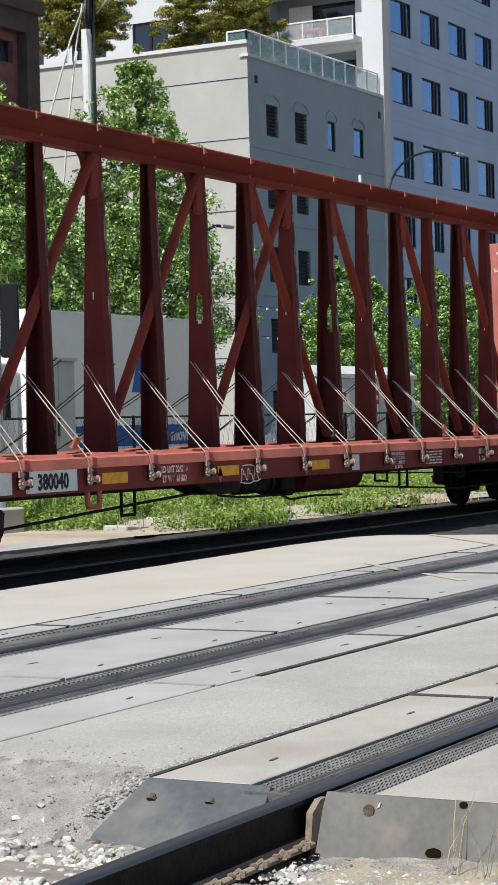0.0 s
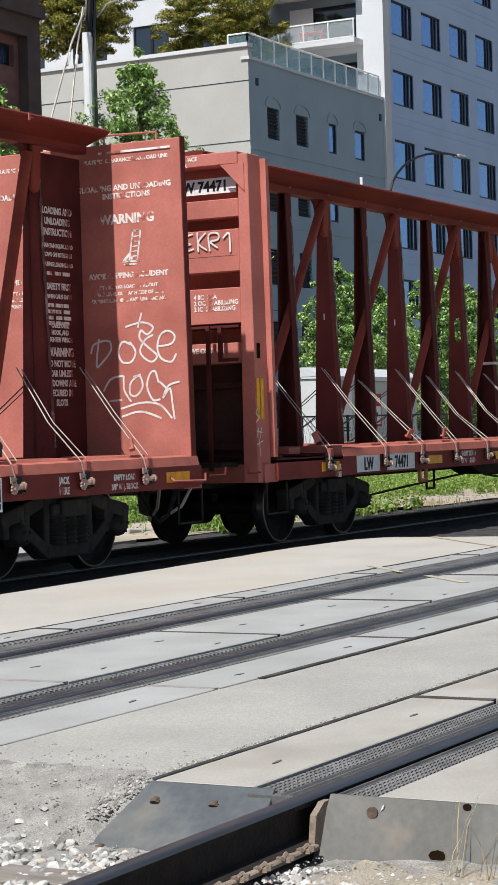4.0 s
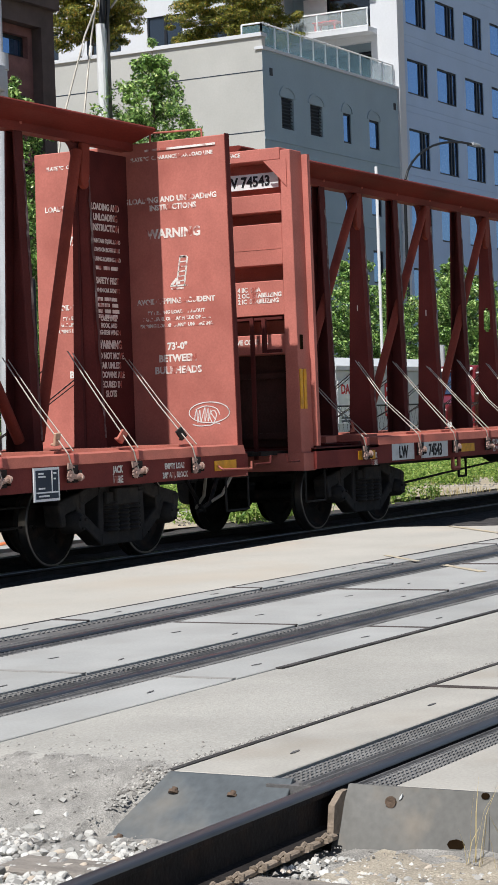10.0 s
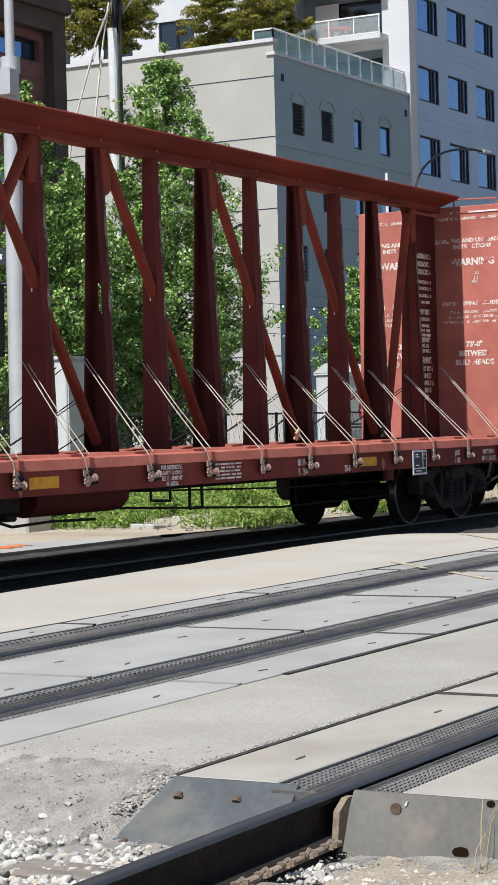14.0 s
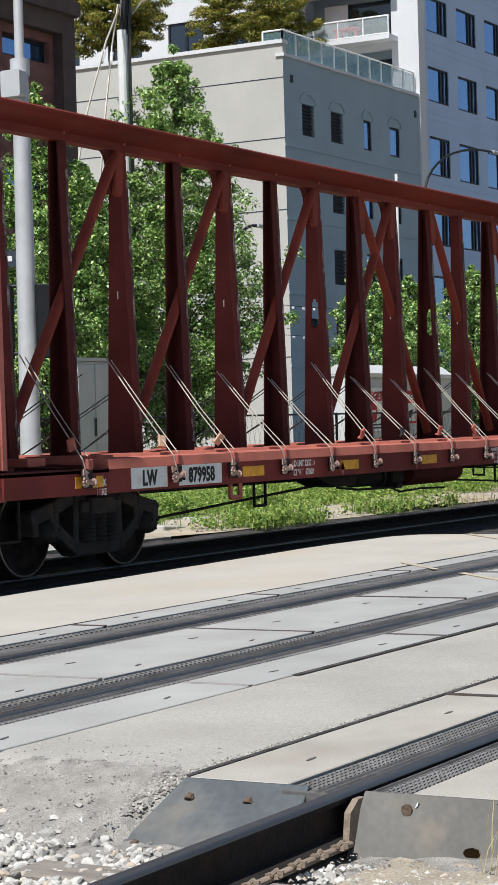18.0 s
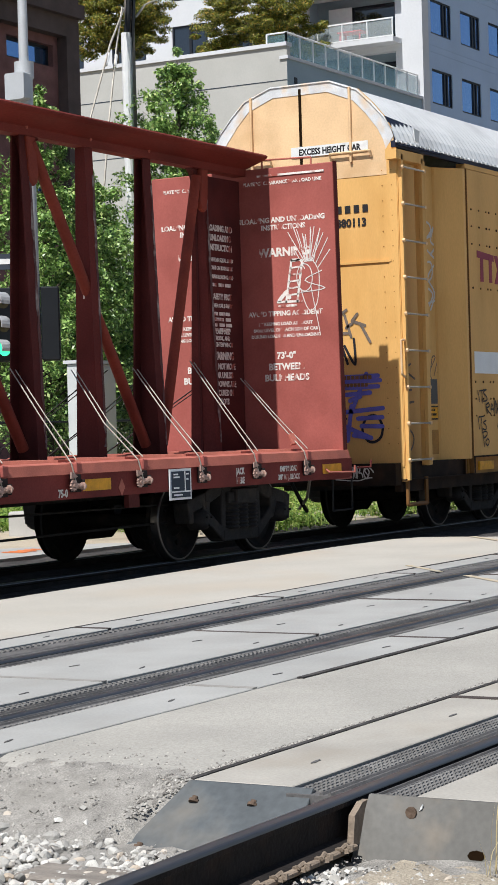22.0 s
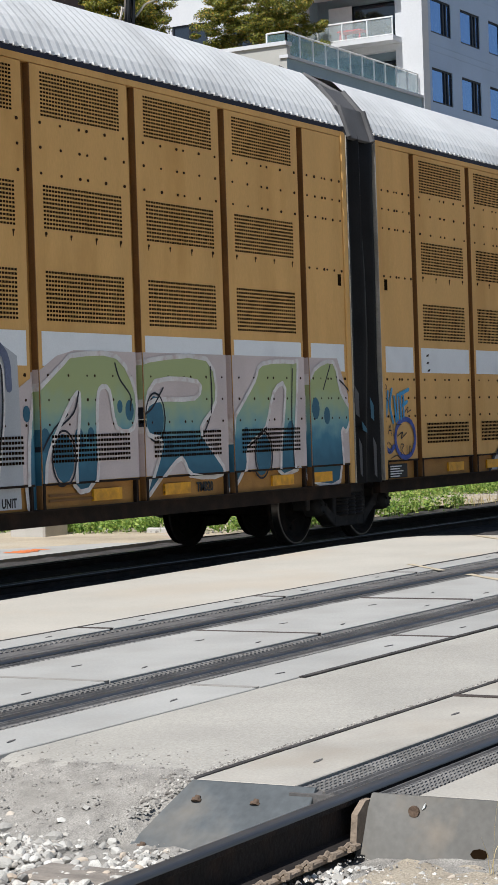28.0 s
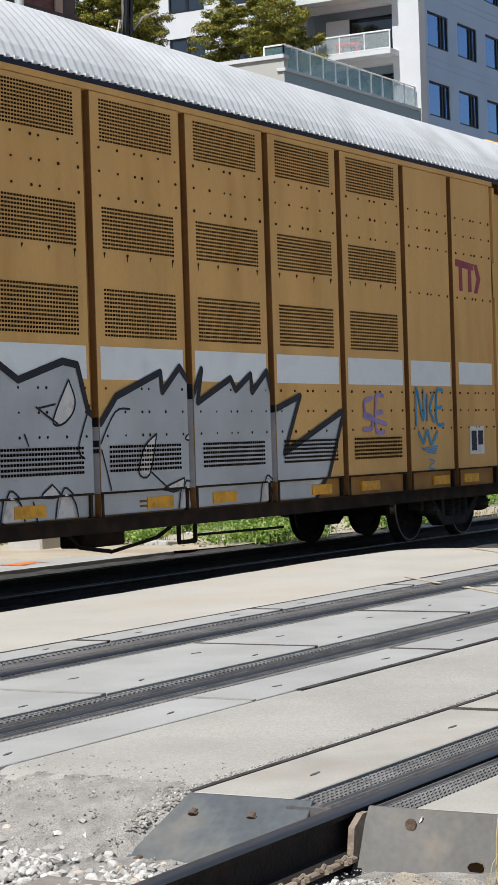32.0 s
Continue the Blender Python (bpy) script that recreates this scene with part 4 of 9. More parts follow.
def grass():
    g, s, d = random.Random(11), shape(), shape()

    def blade(q, x, y, z, h, w):
        a, l = g.uniform(0, 6.28), h * g.uniform(0.1, 0.5)
        u, v = Vector((math.cos(a), math.sin(a), 0)), Vector((-math.sin(a), math.cos(a), 0))
        p = Vector((x, y, z))
        k = len(q.v)
        q.v += [tuple(p - v * w), tuple(p + v * w), tuple(p + u * l * 0.35 + v * w * 0.8 + Vector((0, 0, h * 0.6))), tuple(p + u * l * 0.35 - v * w * 0.8 + Vector((0, 0, h * 0.6))), tuple(p + u * l + Vector((0, 0, h)))]
        q.f += [(k, k + 1, k + 2, k + 3), (k + 3, k + 2, k + 4)]

    # a rank bank of weeds behind a bare gravel strip, with dry patches
    centres, radii = [], []
    for _ in range(8500):
        x, y = 23 + 72 * g.random() ** 1.25, 14.75 + 9.0 * g.random()
        if (x < 25.7 and y < 19) or 47.2 < x < 54.0 and y > 23.2:
            continue
        back = 17.3 + 0.35 * math.sin(x * 0.9) + 0.3 * math.sin(x * 2.3)
        dens = noise.noise(Vector((x / 2.4, y / 1.3, 8))) + (0.55 if y > back else -0.34 if y > 16.0 else 0.04 if x < 36 else -0.2)
        bare = noise.noise(Vector((x / 3.1, y / 1.6, 31))) > 0.2 and y < 19 and x > 33
        if dens < 0.0:
            continue
        if bare:
            for _ in range(9):
                blade(d, x + g.gauss(0, 0.25), y + g.gauss(0, 0.22), -0.16, 0.14 * g.uniform(0.3, 1.1), 0.006 * g.uniform(0.7, 1.6))
            continue
        tall = g.uniform(0.14, 0.36) + 0.22 * max(0, noise.noise(Vector((x / 1.4, y / 1.2, 51)))) * (y > 18)
        for _ in range(4):
            blade(s, x + g.gauss(0, 0.22), y + g.gauss(0, 0.2), -0.15, tall * g.uniform(0.5, 1.25), 0.005 * g.uniform(0.7, 1.6))
        centres.append((x, y, -0.14 + tall * 0.45))
        radii.append(tall * 0.75)
    for x, y, h in ((26.4, 18.6, 0.7), (27.6, 19.0, 0.85), (28.5, 19.4, 0.9), (29.5, 19.0, 0.65), (31.5, 17.6, 0.5), (33.0, 18.4, 0.6), (36.5, 18.8, 0.55), (35.0, 19.8, 0.7), (38.2, 19.0, 0.75), (40.5, 19.6, 0.7)):
        for _ in range(24):
            centres.append((x + g.gauss(0, 0.34), y + g.gauss(0, 0.3), -0.14 + h * g.random()))
            radii.append(0.17)
        for _ in range(60):
            blade(s, x + g.gauss(0, 0.3), y + g.gauss(0, 0.3), -0.15, h * g.uniform(0.5, 1.15), 0.010)
    tagged(part("weed_leaves", leaf_cloud("weed_leaves", 77, centres, radii, 40, 0.075, M_GRASS, 0.9, 0.8), None), "leafy green weeds along the verge", "weeds", kind="stuff")
    tagged(part("weeds", s, M_GRASS), "rank green grass and weeds along the verge", "grass", kind="stuff")
    for x, y in ((6.55, 2.62), (6.58, 2.42), (6.5, 2.5), (6.56, 2.78)):
        for _ in range(9):
            blade(d, x + g.gauss(0, 0.03), y + g.gauss(0, 0.03), -0.22, g.uniform(0.10, 0.34), 0.0025)
    tagged(part("dry_grass", d, M_DRY), "dry straw-coloured grass tufts", "grass", kind="stuff")


grass()


def rubble():
    g, s = random.Random(19), shape()
    base = [(1, 0, -.4), (-.5, .85, -.4), (-.5, -.85, -.4), (0.1, 0.05, .6), (.6, .7, .1), (-.9, 0, .15)]
    for _ in range(1800):
        x, y = g.uniform(24, 60), 15.3 + 5.5 * g.random() ** 1.6
        if x < 25.7 and y < 19:
            continue
        r, a = g.uniform(0.012, 0.035), g.uniform(0, 6.28)
        c, d = math.cos(a) * r, math.sin(a) * r
        z = -0.16 + 0.01 * (y - 15) + r * 0.3
        s.add([(x + p[0] * c - p[1] * d, y + p[0] * d + p[1] * c, z + p[2] * r * g.uniform(.7, 1.2)) for p in base],
              [(0, 1, 4), (0, 4, 3), (4, 1, 3), (1, 5, 3), (1, 2, 5), (5, 2, 3), (2, 0, 3)])
    tagged(part("rubble", s, M_FINES), "pale gravel and rubble strewn over the verge", "gravel", kind="stuff")


rubble()


# ---- buildings ----
def wall_with_openings(name, axis, at, thick, a0, a1, z0, z1, holes, material, parent):
    """A wall in the plane axis=at, from a0 to a1 and z0 to z1, with rectangular holes (a, b, za, zb) cut right through."""
    s = shape()
    zs = sorted({z0, z1, *[h[2] for h in holes], *[h[3] for h in holes]})
    for za, zb in zip(zs, zs[1:]):
        cuts = sorted((h[0], h[1]) for h in holes if h[2] < zb - 1e-6 and h[3] > za + 1e-6)
        a = a0
        for c, d in cuts + [(a1, a1)]:
            if c > a + 1e-6:
                if axis == "y":
                    s.box(a, c, at, at + thick, za, zb)
                else:
                    s.box(at, at + thick, a, c, za, zb)
            a = d
    return part(name, s, material, parent)


def window(parent, axis, at, a, b, z0, z1, glass, bars=(0.68,), low=True):
    """A dark frame with panes set back in the wall."""
    w = part("window", shape(), M_FRAME, parent)
    s, f = shape(), 0.10

    def bx(p, q, r, t, d0, d1):
        if axis == "y":
            s.box(p, q, at + d0, at + d1, r, t)
        else:
            s.box(at + d0, at + d1, p, q, r, t)
    bx(a, a + f, z0, z1, 0.06, 0.2)
    bx(b - f, b, z0, z1, 0.06, 0.2)
    bx(a + f, b - f, z0, z0 + f, 0.06, 0.2)
    bx(a + f, b - f, z1 - f, z1, 0.06, 0.2)
    for t in bars:
        c = a + (b - a) * t
        bx(c - f * 0.9, c + f * 0.9, z0 + f, z1 - f, 0.06, 0.2)
    part("window_frame", s, M_FRAME, w)
    s = shape()
    bx(a + 0.02, b - 0.02, z0 + 0.02, z1 - 0.02, 0.13, 0.15)
    part("pane", s, glass, w)
    return w


def low_building():
    t = thing("warehouse_building", "pale stuccoed old warehouse with arched windows and a roof terrace", "building")
    x0, x1, y0, y1, zt = 93.64, 110.5, 50.0, 76.0, 21.25
    holes, louv = [], []
    for i, (a, b) in enumerate(((95.63, 97.03), (98.99, 100.47), (103.05, 104.04), (106.45, 107.81))):
        for j, (za, zb) in enumerate(((16.72, 18.40), (12.86, 14.5), (8.96, 10.86), (5.2, 7.02), (1.3, 3.2))):
            holes.append((a, b, za, zb))
            louv.append((i < 2, j))
    # front wall takes the bluer stucco because it faces away from the sun
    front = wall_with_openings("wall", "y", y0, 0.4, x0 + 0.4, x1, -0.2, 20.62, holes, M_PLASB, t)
    for h, (is_louvre, j) in zip(holes, louv):
        if is_louvre:
            w = part("louvre", shape().box(h[0], h[1], y0 + 0.22, y0 + 0.3, h[2], h[3]), M_LOUV, t, "dark metal louvre")
            s = shape()
            n = 9
            for k in range(n):
                z = h[2] + (h[3] - h[2]) * (k + 0.3) / n
                s.hexa([(h[0], y0 + 0.08, z), (h[1], y0 + 0.08, z), (h[1], y0 + 0.2, z + 0.09), (h[0], y0 + 0.2, z + 0.09),
                        (h[0], y0 + 0.08, z + 0.03), (h[1], y0 + 0.08, z + 0.03), (h[1], y0 + 0.2, z + 0.12), (h[0], y0 + 0.2, z + 0.12)])
            part("slat", s, M_LOUV, w)
        else:
            window(t, "y", y0, *h, M_GLASS, ())
        if j == 0:
            s, c, r = shape(), (h[0] + h[1]) / 2, (h[1] - h[0]) / 2 + 0.25
            pts = [(c + r * math.cos(a), h[3] + 0.02 + 0.62 * math.sin(a)) for a in [math.pi * k / 12 for k in range(13)]]
            inn = [(c + (r - 0.13) * math.cos(a), h[3] + 0.02 + 0.49 * math.sin(a)) for a in [math.pi * k / 12 for k in range(13)]]
            for k in range(12):
                s.prism([pts[k], pts[k + 1], inn[k + 1], inn[k]], y0 - 0.06, y0, "y")
            part("arch_moulding", s, M_PLASB, t, "raised arched moulding over a window")
    s = shape()
    for z in (15.95, 12.1, 8.2, 4.4):
        s.box(x0 - 0.03, x1, y0 - 0.05, y0, z, z + 0.14)
    part("string_course", s, M_PLASB, t)
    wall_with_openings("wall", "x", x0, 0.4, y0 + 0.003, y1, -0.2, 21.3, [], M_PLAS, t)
    # thin facing carries the shaded stucco across the side wall's end
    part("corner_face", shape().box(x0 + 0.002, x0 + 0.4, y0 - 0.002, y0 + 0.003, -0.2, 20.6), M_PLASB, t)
    s = shape()
    for z in (19.5, 16.35, 12.6, 8.8, 4.9):
        s.box(x0 - 0.012, x0, y0, y1, z, z + 0.05)
    part("panel_joint", s, M_LOUV, t, "thin dark joint line in the stucco")
    part("parapet_coping", shape().box(x0 - 0.12, x0 + 0.5, y0 - 0.05, y1, 21.3, 21.5).box(x0 - 0.1, x1, y0 - 0.12, y0 + 0.4, 20.62, 20.78), M_PLASW, t, "white parapet coping")
    part("roof", shape().box(x0 + 0.4, x1, y0 + 0.4, y1, 20.2, 20.5), M_BARR, t)
    for x in (94.4, 109.9):
        part("wall_vent", shape().box(x, x + 0.3, y0 - 0.03, y0, 19.35, 19.75), M_FRAME, t)
    # terrace railing
    r = thing("terrace_railing", "glass terrace railing with pale aluminium posts on the roof edge", "railing")
    s, gl = shape(), shape()
    pts = [(93.9, 51.3), (93.9, 50.15), (110.3, 50.15)]
    for (ax, ay), (bx, by) in zip(pts, pts[1:]):
        n = max(1, round(math.dist((ax, ay), (bx, by)) / 1.55))
        for k in range(n + 1):
            x, y = ax + (bx - ax) * k / n, ay + (by - ay) * k / n
            part("post", shape().box(x - 0.04, x + 0.04, y - 0.04, y + 0.04, 20.78, 22.05), M_ALU, r)
        part("glass_panel", shape().hexa([(ax, ay - .01, 20.85), (bx, by - .01, 20.85), (bx, by + .01, 20.85), (ax, ay + .01, 20.85),
                                          (ax, ay - .01, 21.95), (bx, by - .01, 21.95), (bx, by + .01, 21.95), (ax, ay + .01, 21.95)]), M_RAILG, r)
        part("handrail", shape().tube((ax, ay, 22.05), (bx, by, 22.05), 0.045, 6), M_ALU, r)


low_building()


def tower():
    t = thing("office_tower", "tall pale office and apartment block with blue-tinted windows", "building")
    x0, y0 = 110.5, 50.0
    holes = []
    for i in range(14):
        a = 112.07 + 4.49 * i
        for j in range(10):
            zb = 22.72 + 4.2 * (j - 5)
            if zb - 2.15 > 0:
                holes.append((a, a + 3.05, zb - 2.1 - (0.25 if j < 5 else 0), zb))
    # shaded front: bluer cladding than the white side in the sun
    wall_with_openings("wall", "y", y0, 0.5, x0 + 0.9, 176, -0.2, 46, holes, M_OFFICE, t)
    for h in holes:
        if h[0] < 140 and h[2] > 4:
            window(t, "y", y0, *h, M_GLASS, (0.66, 0.8))
        else:
            part("window", shape().box(h[0], h[1], y0 + 0.2, y0 + 0.25, h[2], h[3]), M_GLASS, t)
    s = shape()
    for k in range(9):
        z = 19.4 + 4.2 * (k - 4)
        s.box(x0 + 0.9, 176, y0 - 0.02, y0, z + 0.1, z + 0.16).box(x0 + 0.9, 176, y0 - 0.02, y0, z + 0.5, z + 0.56)
    part("joint_line", s, M_OFFICE, t)
    # white corner and the sunlit side with its balconies
    part("corner_column", shape().box(x0, x0 + 0.9, y0 - 0.15, y0 + 0.7, -0.2, 46), M_PLASW, t, "white corner column")
    floors = [20.5 + 3.6 * k for k in range(8)]
    bal = []
    holes = []
    for z in floors:
        holes.append((51.6, 57.6, z + 0.3, z + 3.2))
        for a in (60.2, 64.6, 69.2, 74.0):
            holes.append((a, a + 2.6, z + 0.9, z + 2.9))
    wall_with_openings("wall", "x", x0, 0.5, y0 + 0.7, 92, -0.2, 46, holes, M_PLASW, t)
    # loggia walls reuse the bluish stucco as shade inside the recess
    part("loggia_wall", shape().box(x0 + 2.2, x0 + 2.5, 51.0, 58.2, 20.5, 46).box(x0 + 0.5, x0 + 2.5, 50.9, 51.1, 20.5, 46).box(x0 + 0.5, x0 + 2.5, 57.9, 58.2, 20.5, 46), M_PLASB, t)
    for h in holes:
        if h[0] > 58:
            window(t, "x", x0, *h, M_GLASSD, (0.5,))
        else:
            part("patio_door", shape().box(x0 + 2.12, x0 + 2.2, 52.2, 57.0, h[2], h[3] - 0.2), M_GLASSD, t, "dark sliding glass door")
    for z in floors[1:]:
        b = part("balcony", shape().box(x0 - 1.2, x0 + 2.2, 51.2, 58.0, z - 0.02, z + 0.28), M_PLASW, t, "white balcony slab with glass railing")
        part("balcony_glass", shape().box(x0 - 1.16, x0 - 1.14, 51.25, 57.05, z + 0.35, z + 1.3), M_RAILC, b)
        part("handrail", shape().box(x0 - 1.2, x0 - 1.1, 51.2, 58.0, z + 1.32, z + 1.40).box(x0 - 1.18, x0 - 1.12, 51.2, 58.0, z + 0.3, z + 0.36), M_ALU, b)
        for k in range(5):
            y = 51.25 + 6.65 * k / 4
            part("rail_post", shape().box(x0 - 1.19, x0 - 1.11, y - 0.03, y + 0.03, z + 0.28, z + 1.33), M_ALU, b)
        part("curtain", shape().box(x0 + 1.9, x0 + 1.95, 55.4, 57.0, z + 0.3, z + 3.0), M_GREYBAND, b)
    s = tagged(part("patio_table", shape().box(x0 - 0.6, x0 + 0.4, 53.6, 55.2, 25.05, 25.12).box(x0 - 0.5, x0 - 0.4, 53.7, 53.8, 24.38, 25.05).box(x0 + 0.2, x0 + 0.3, 55.0, 55.1, 24.38, 25.05)
                    .box(x0 - 0.5, x0 - 0.4, 55.0, 55.1, 24.38, 25.05), M_SIGNR), "red-brown patio table on a balcony", "table")


tower()


def brick_building():
    t = thing("brick_building", "dark old brick building with a heavy cornice", "building")
    holes = [(55.15 - 4.4 * k, 57.85 - 4.4 * k, z, z + 0.75) for k in range(6) for z in (14.0, 9.6, 5.2)]
    wall_with_openings("wall", "y", 40.0, 0.6, 25, 58.11, -0.2, 24, holes, M_BRICK, t)
    part("pier", shape().box(58.11, 58.87, 39.6, 41, -0.2, 24), M_DARKST, t, "dark stone corner pier")
    part("cornice", shape().box(25, 58.11, 39.6, 40, 15.06, 15.73).box(25, 58.9, 39.35, 39.6, 15.73, 16.2).box(25, 58.11, 39.6, 40, 11.6, 12.1), M_DARKST, t, "heavy dark cornice")
    part("side_wall", shape().box(58.2, 58.82, 41, 48, -0.2, 24), M_DARKST, t)
    for h in holes:
        window(t, "y", 40.15, *h, M_GLASS, (0.5,))


brick_building()
for x, y, h, w, k in ((107.0, 59.0, 7.4, 8.0, 31), (96.0, 62.0, 6.6, 5.6, 32)):
    tree(x, y, 20.5, h, w, 2.2, k, M_LEAFR, "dense green and rust-tinged roof garden tree", 64, 300, 0.15, True, 0.10)



# ---- street furniture ----
def signal_pole():
    t = thing("signal_pole", "tall grey galvanised pole on a concrete base with traffic lights", "traffic light", pose(25.25, 18.0, -0.12))
    s = shape()
    s.smooth = True
    s.tube((0, 0, 0.35), (0, 0, 7.1), 0.165, 16, 0.125).tube((0, 0, 7.1), (0, 0, 12.5), 0.075, 12, 0.06).tube((0, 0, 6.9), (0, 0, 7.15), 0.15, 14)
    part("pole", s, M_POLE, t)
    part("base", bevelled(shape().box(-0.32, 0.32, -0.32, 0.32, -0.1, 0.35), "base", M_BARR, 0.03), None, t)
    part("junction_box", shape().cbox(-0.3, -0.12, -0.2, 0.15, 6.55, 6.95, 0.02), M_POLE, t)
    for dx, dy, turn, lit in ((-0.17, 0.31, -90, True), (0.17, -0.24, 122, False)):
        for z in (2.70, 3.72):
            part("bracket", shape().tube((0, 0, z), (dx, dy, z), 0.03, 8), M_SIGNAL, t)
        h = part("signal_head", bevelled(shape().box(-0.14, 0.14, -0.1, 0.1, 2.62, 3.74), "signal_head", M_SIGNAL, 0.02), None, t, "dark traffic light head with a green lens lit" if lit else "back of a dark traffic light head", pose(dx, dy, 0, 0, 0, turn))
        for k, m in enumerate((M_GREEN if lit else M_LENS, M_LENS, M_LENS)):
            z = 2.82 + 0.36 * k
            part("lens", shape().lathe([(0, 0.0), (-0.02, 0.06), (0, 0.115)], 16, (0, -0.102, z)), m, h)
            v = shape()
            for q in range(11):
                c = math.pi * (q - 1) / 8
                v.v += [(r * math.cos(c), yy, z + r * math.sin(c)) for r, yy in ((0.134, -0.1), (0.134, -0.34), (0.124, -0.34), (0.124, -0.1))]
            v.f = [(4 * q + i, 4 * q + (i + 1) % 4, 4 * q + 4 + (i + 1) % 4, 4 * q + 4 + i) for q in range(10) for i in range(4)] + [(0, 1, 2, 3), (43, 42, 41, 40)]
            part("visor", v, M_POLE if lit else M_SIGNAL, h)
    b = part("sign_blade", shape().box(0.13, 0.56, -0.015, 0.015, 4.02, 4.26), M_LOUV, t, "dark street name blade", pose(0, 0, 0, 0, 0, 118))
    part("lettering_bar", shape().box(0.20, 0.48, 0.015, 0.02, 4.1, 4.18), M_PLATE, b)


signal_pole()


def utility_pole():
    t = thing("utility_pole", "grey timber utility pole with a white conduit and wires", "utility pole", pose(46.0, 29.3, -0.1))
    s = shape()
    s.smooth = True
    s.tube((0, 0, 0), (0, 0, 20), 0.15, 12, 0.12)
    part("pole", s, M_TIMBER, t)
    part("conduit", shape().tube((-0.30, -0.06, 0), (-0.30, -0.06, 12.1), 0.13, 12), M_ALU, t, "white metal conduit")
    part("conduit_seam", shape().box(-0.175, -0.165, -0.16, -0.10, 0, 12.0), M_POLE, t)
    part("riser_cable", shape().path([(-0.28, -0.08, 12.1), (-0.22, -0.14, 13.0), (-0.20, -0.16, 14.5)], 0.075, 8).path([(-0.14, -0.1, 11.6), (-0.10, -0.2, 12.6), (-0.05, -0.2, 14.5)], 0.05, 7), M_SIGNAL, t, "black riser cables")
    part("cable_arm", shape().path([(0.0, -0.2, 12.55), (0.4, -0.25, 12.95), (1.0, -0.3, 13.2)], 0.03), M_CABLE, t)
    for a, b in ((-0.4, -3.0), (-0.5, -2.1)):
        part("wire", shape().path([(a, -0.1, 12.75), (a * 0.6 + b * 0.4, -0.3, 11.6), (b, -0.6, 9.3), (b * 1.2, -0.7, 7.8)], 0.026, 5), M_CABLE, t, "pale slack wire")
        part("splice", shape().tube((a * 0.55 + b * 0.45, -0.33, 11.35), (a * 0.47 + b * 0.53, -0.36, 11.0), 0.05, 7), M_ALU, t)
    part("crossarm", shape().box(-0.9, 0.9, -0.1, 0.02, 14.6, 14.75), M_TIMBER, t)


utility_pole()


def street_lamp(x, y, h, reach, label):
    t = thing("street_lamp", label, "street lamp", pose(x, y, -0.1))
    s = shape()
    s.smooth = True
    s.tube((0, 0, 0), (0, 0, h * 0.8), 0.1, 10, 0.075)
    pts = [(reach * (1 - math.cos(a)), 0, h * 0.8 + (h * 0.2) * math.sin(a)) for a in [math.pi / 2 * k / 10 for k in range(11)]]
    s.path(pts, 0.06, 8)
    part("mast", s, M_SIGNAL, t)
    part("lamp_head", shape().cbox(reach - 0.1, reach + 0.8, -0.14, 0.14, h - 0.06, h + 0.08, 0.04), M_POLE, t)


street_lamp(88.9, 40.0, 15.2, 8.6, "dark curved street lamp before the office block")
street_lamp(66.5, 38.0, 9.2, 2.2, "dark curved street lamp by the warehouse")
t = thing("white_mast", "slim white mast with a small cap", "mast", pose(64.3, 30, -0.1))
part("mast_tube", shape().tube((0, 0, 0), (0, 0, 10.1), 0.055, 8), M_ALU, t)
part("cap", shape().box(-0.16, 0.16, -0.1, 0.1, 9.55, 9.68), M_ALU, t)


def cabinet(x, y, w, d, h, label, plinth=0.25):
    t = thing("utility_cabinet", label, "cabinet", pose(x, y, -0.12))
    part("cabinet_body", bevelled(shape().box(-w / 2, w / 2, -d / 2, d / 2, plinth, h), "cabinet_body", M_CAB, 0.02), None, t)
    part("plinth", shape().box(-w / 2 - 0.05, w / 2 + 0.05, -d / 2 - 0.05, d / 2 + 0.05, -0.1, plinth), M_BARR, t)
    part("roof_lip", shape().box(-w / 2 - 0.04, w / 2 + 0.04, -d / 2 - 0.04, d / 2 + 0.04, h, h + 0.06), M_CAB, t)
    for sx in (-1, 1):
        part("cabinet_door", bevelled(shape().box(min(sx * 0.02, sx * (w / 2 - 0.04)), max(sx * 0.02, sx * (w / 2 - 0.04)), -d / 2 - 0.02, -d / 2, plinth + 0.06, h - 0.06), "cabinet_door", M_CAB, 0.006), None, t)
    part("handle", shape().box(-0.06, -0.03, -d / 2 - 0.06, -d / 2 - 0.02, h * 0.5, h * 0.62), M_SIGNAL, t)
    return t


cabinet(31.31, 21.0, 1.18, 0.3, 2.78, "tall grey steel signal cabinet in the weeds")
k = cabinet(50.55, 23.9, 6.3, 0.8, 2.74, "long pale steel equipment housing with danger signs", 0.3)
part("gable_roof", shape().prism([(-0.46, 2.80), (0.46, 2.80), (0.1, 3.04), (-0.1, 3.04)], -3.2, 3.2, "x"), M_CAB, k)
part("ridge_flashing", shape().box(-3.21, 3.21, -0.47, -0.455, 2.70, 2.81), M_ALU, k, "white eaves flashing")
s = part("danger_sign", shape().box(-3.06, -1.24, -0.435, -0.425, 1.28, 2.42), M_SIGNW, k, "white warning sign with red lettering")
text("DANGER", 0.34, M_SIGNR, s, (-2.15, -0.438, 2.08), stretch=1.05)
part("no_entry_disc", shape().lathe([(-0.439, 0.0), (-0.439, 0.27), (-0.436, 0.27)], 24, (-2.1, 0, 1.78)), M_SIGNR, s)
part("disc_bar", shape().box(-2.28, -1.92, -0.443, -0.439, 1.73, 1.83), M_SIGNW, s)
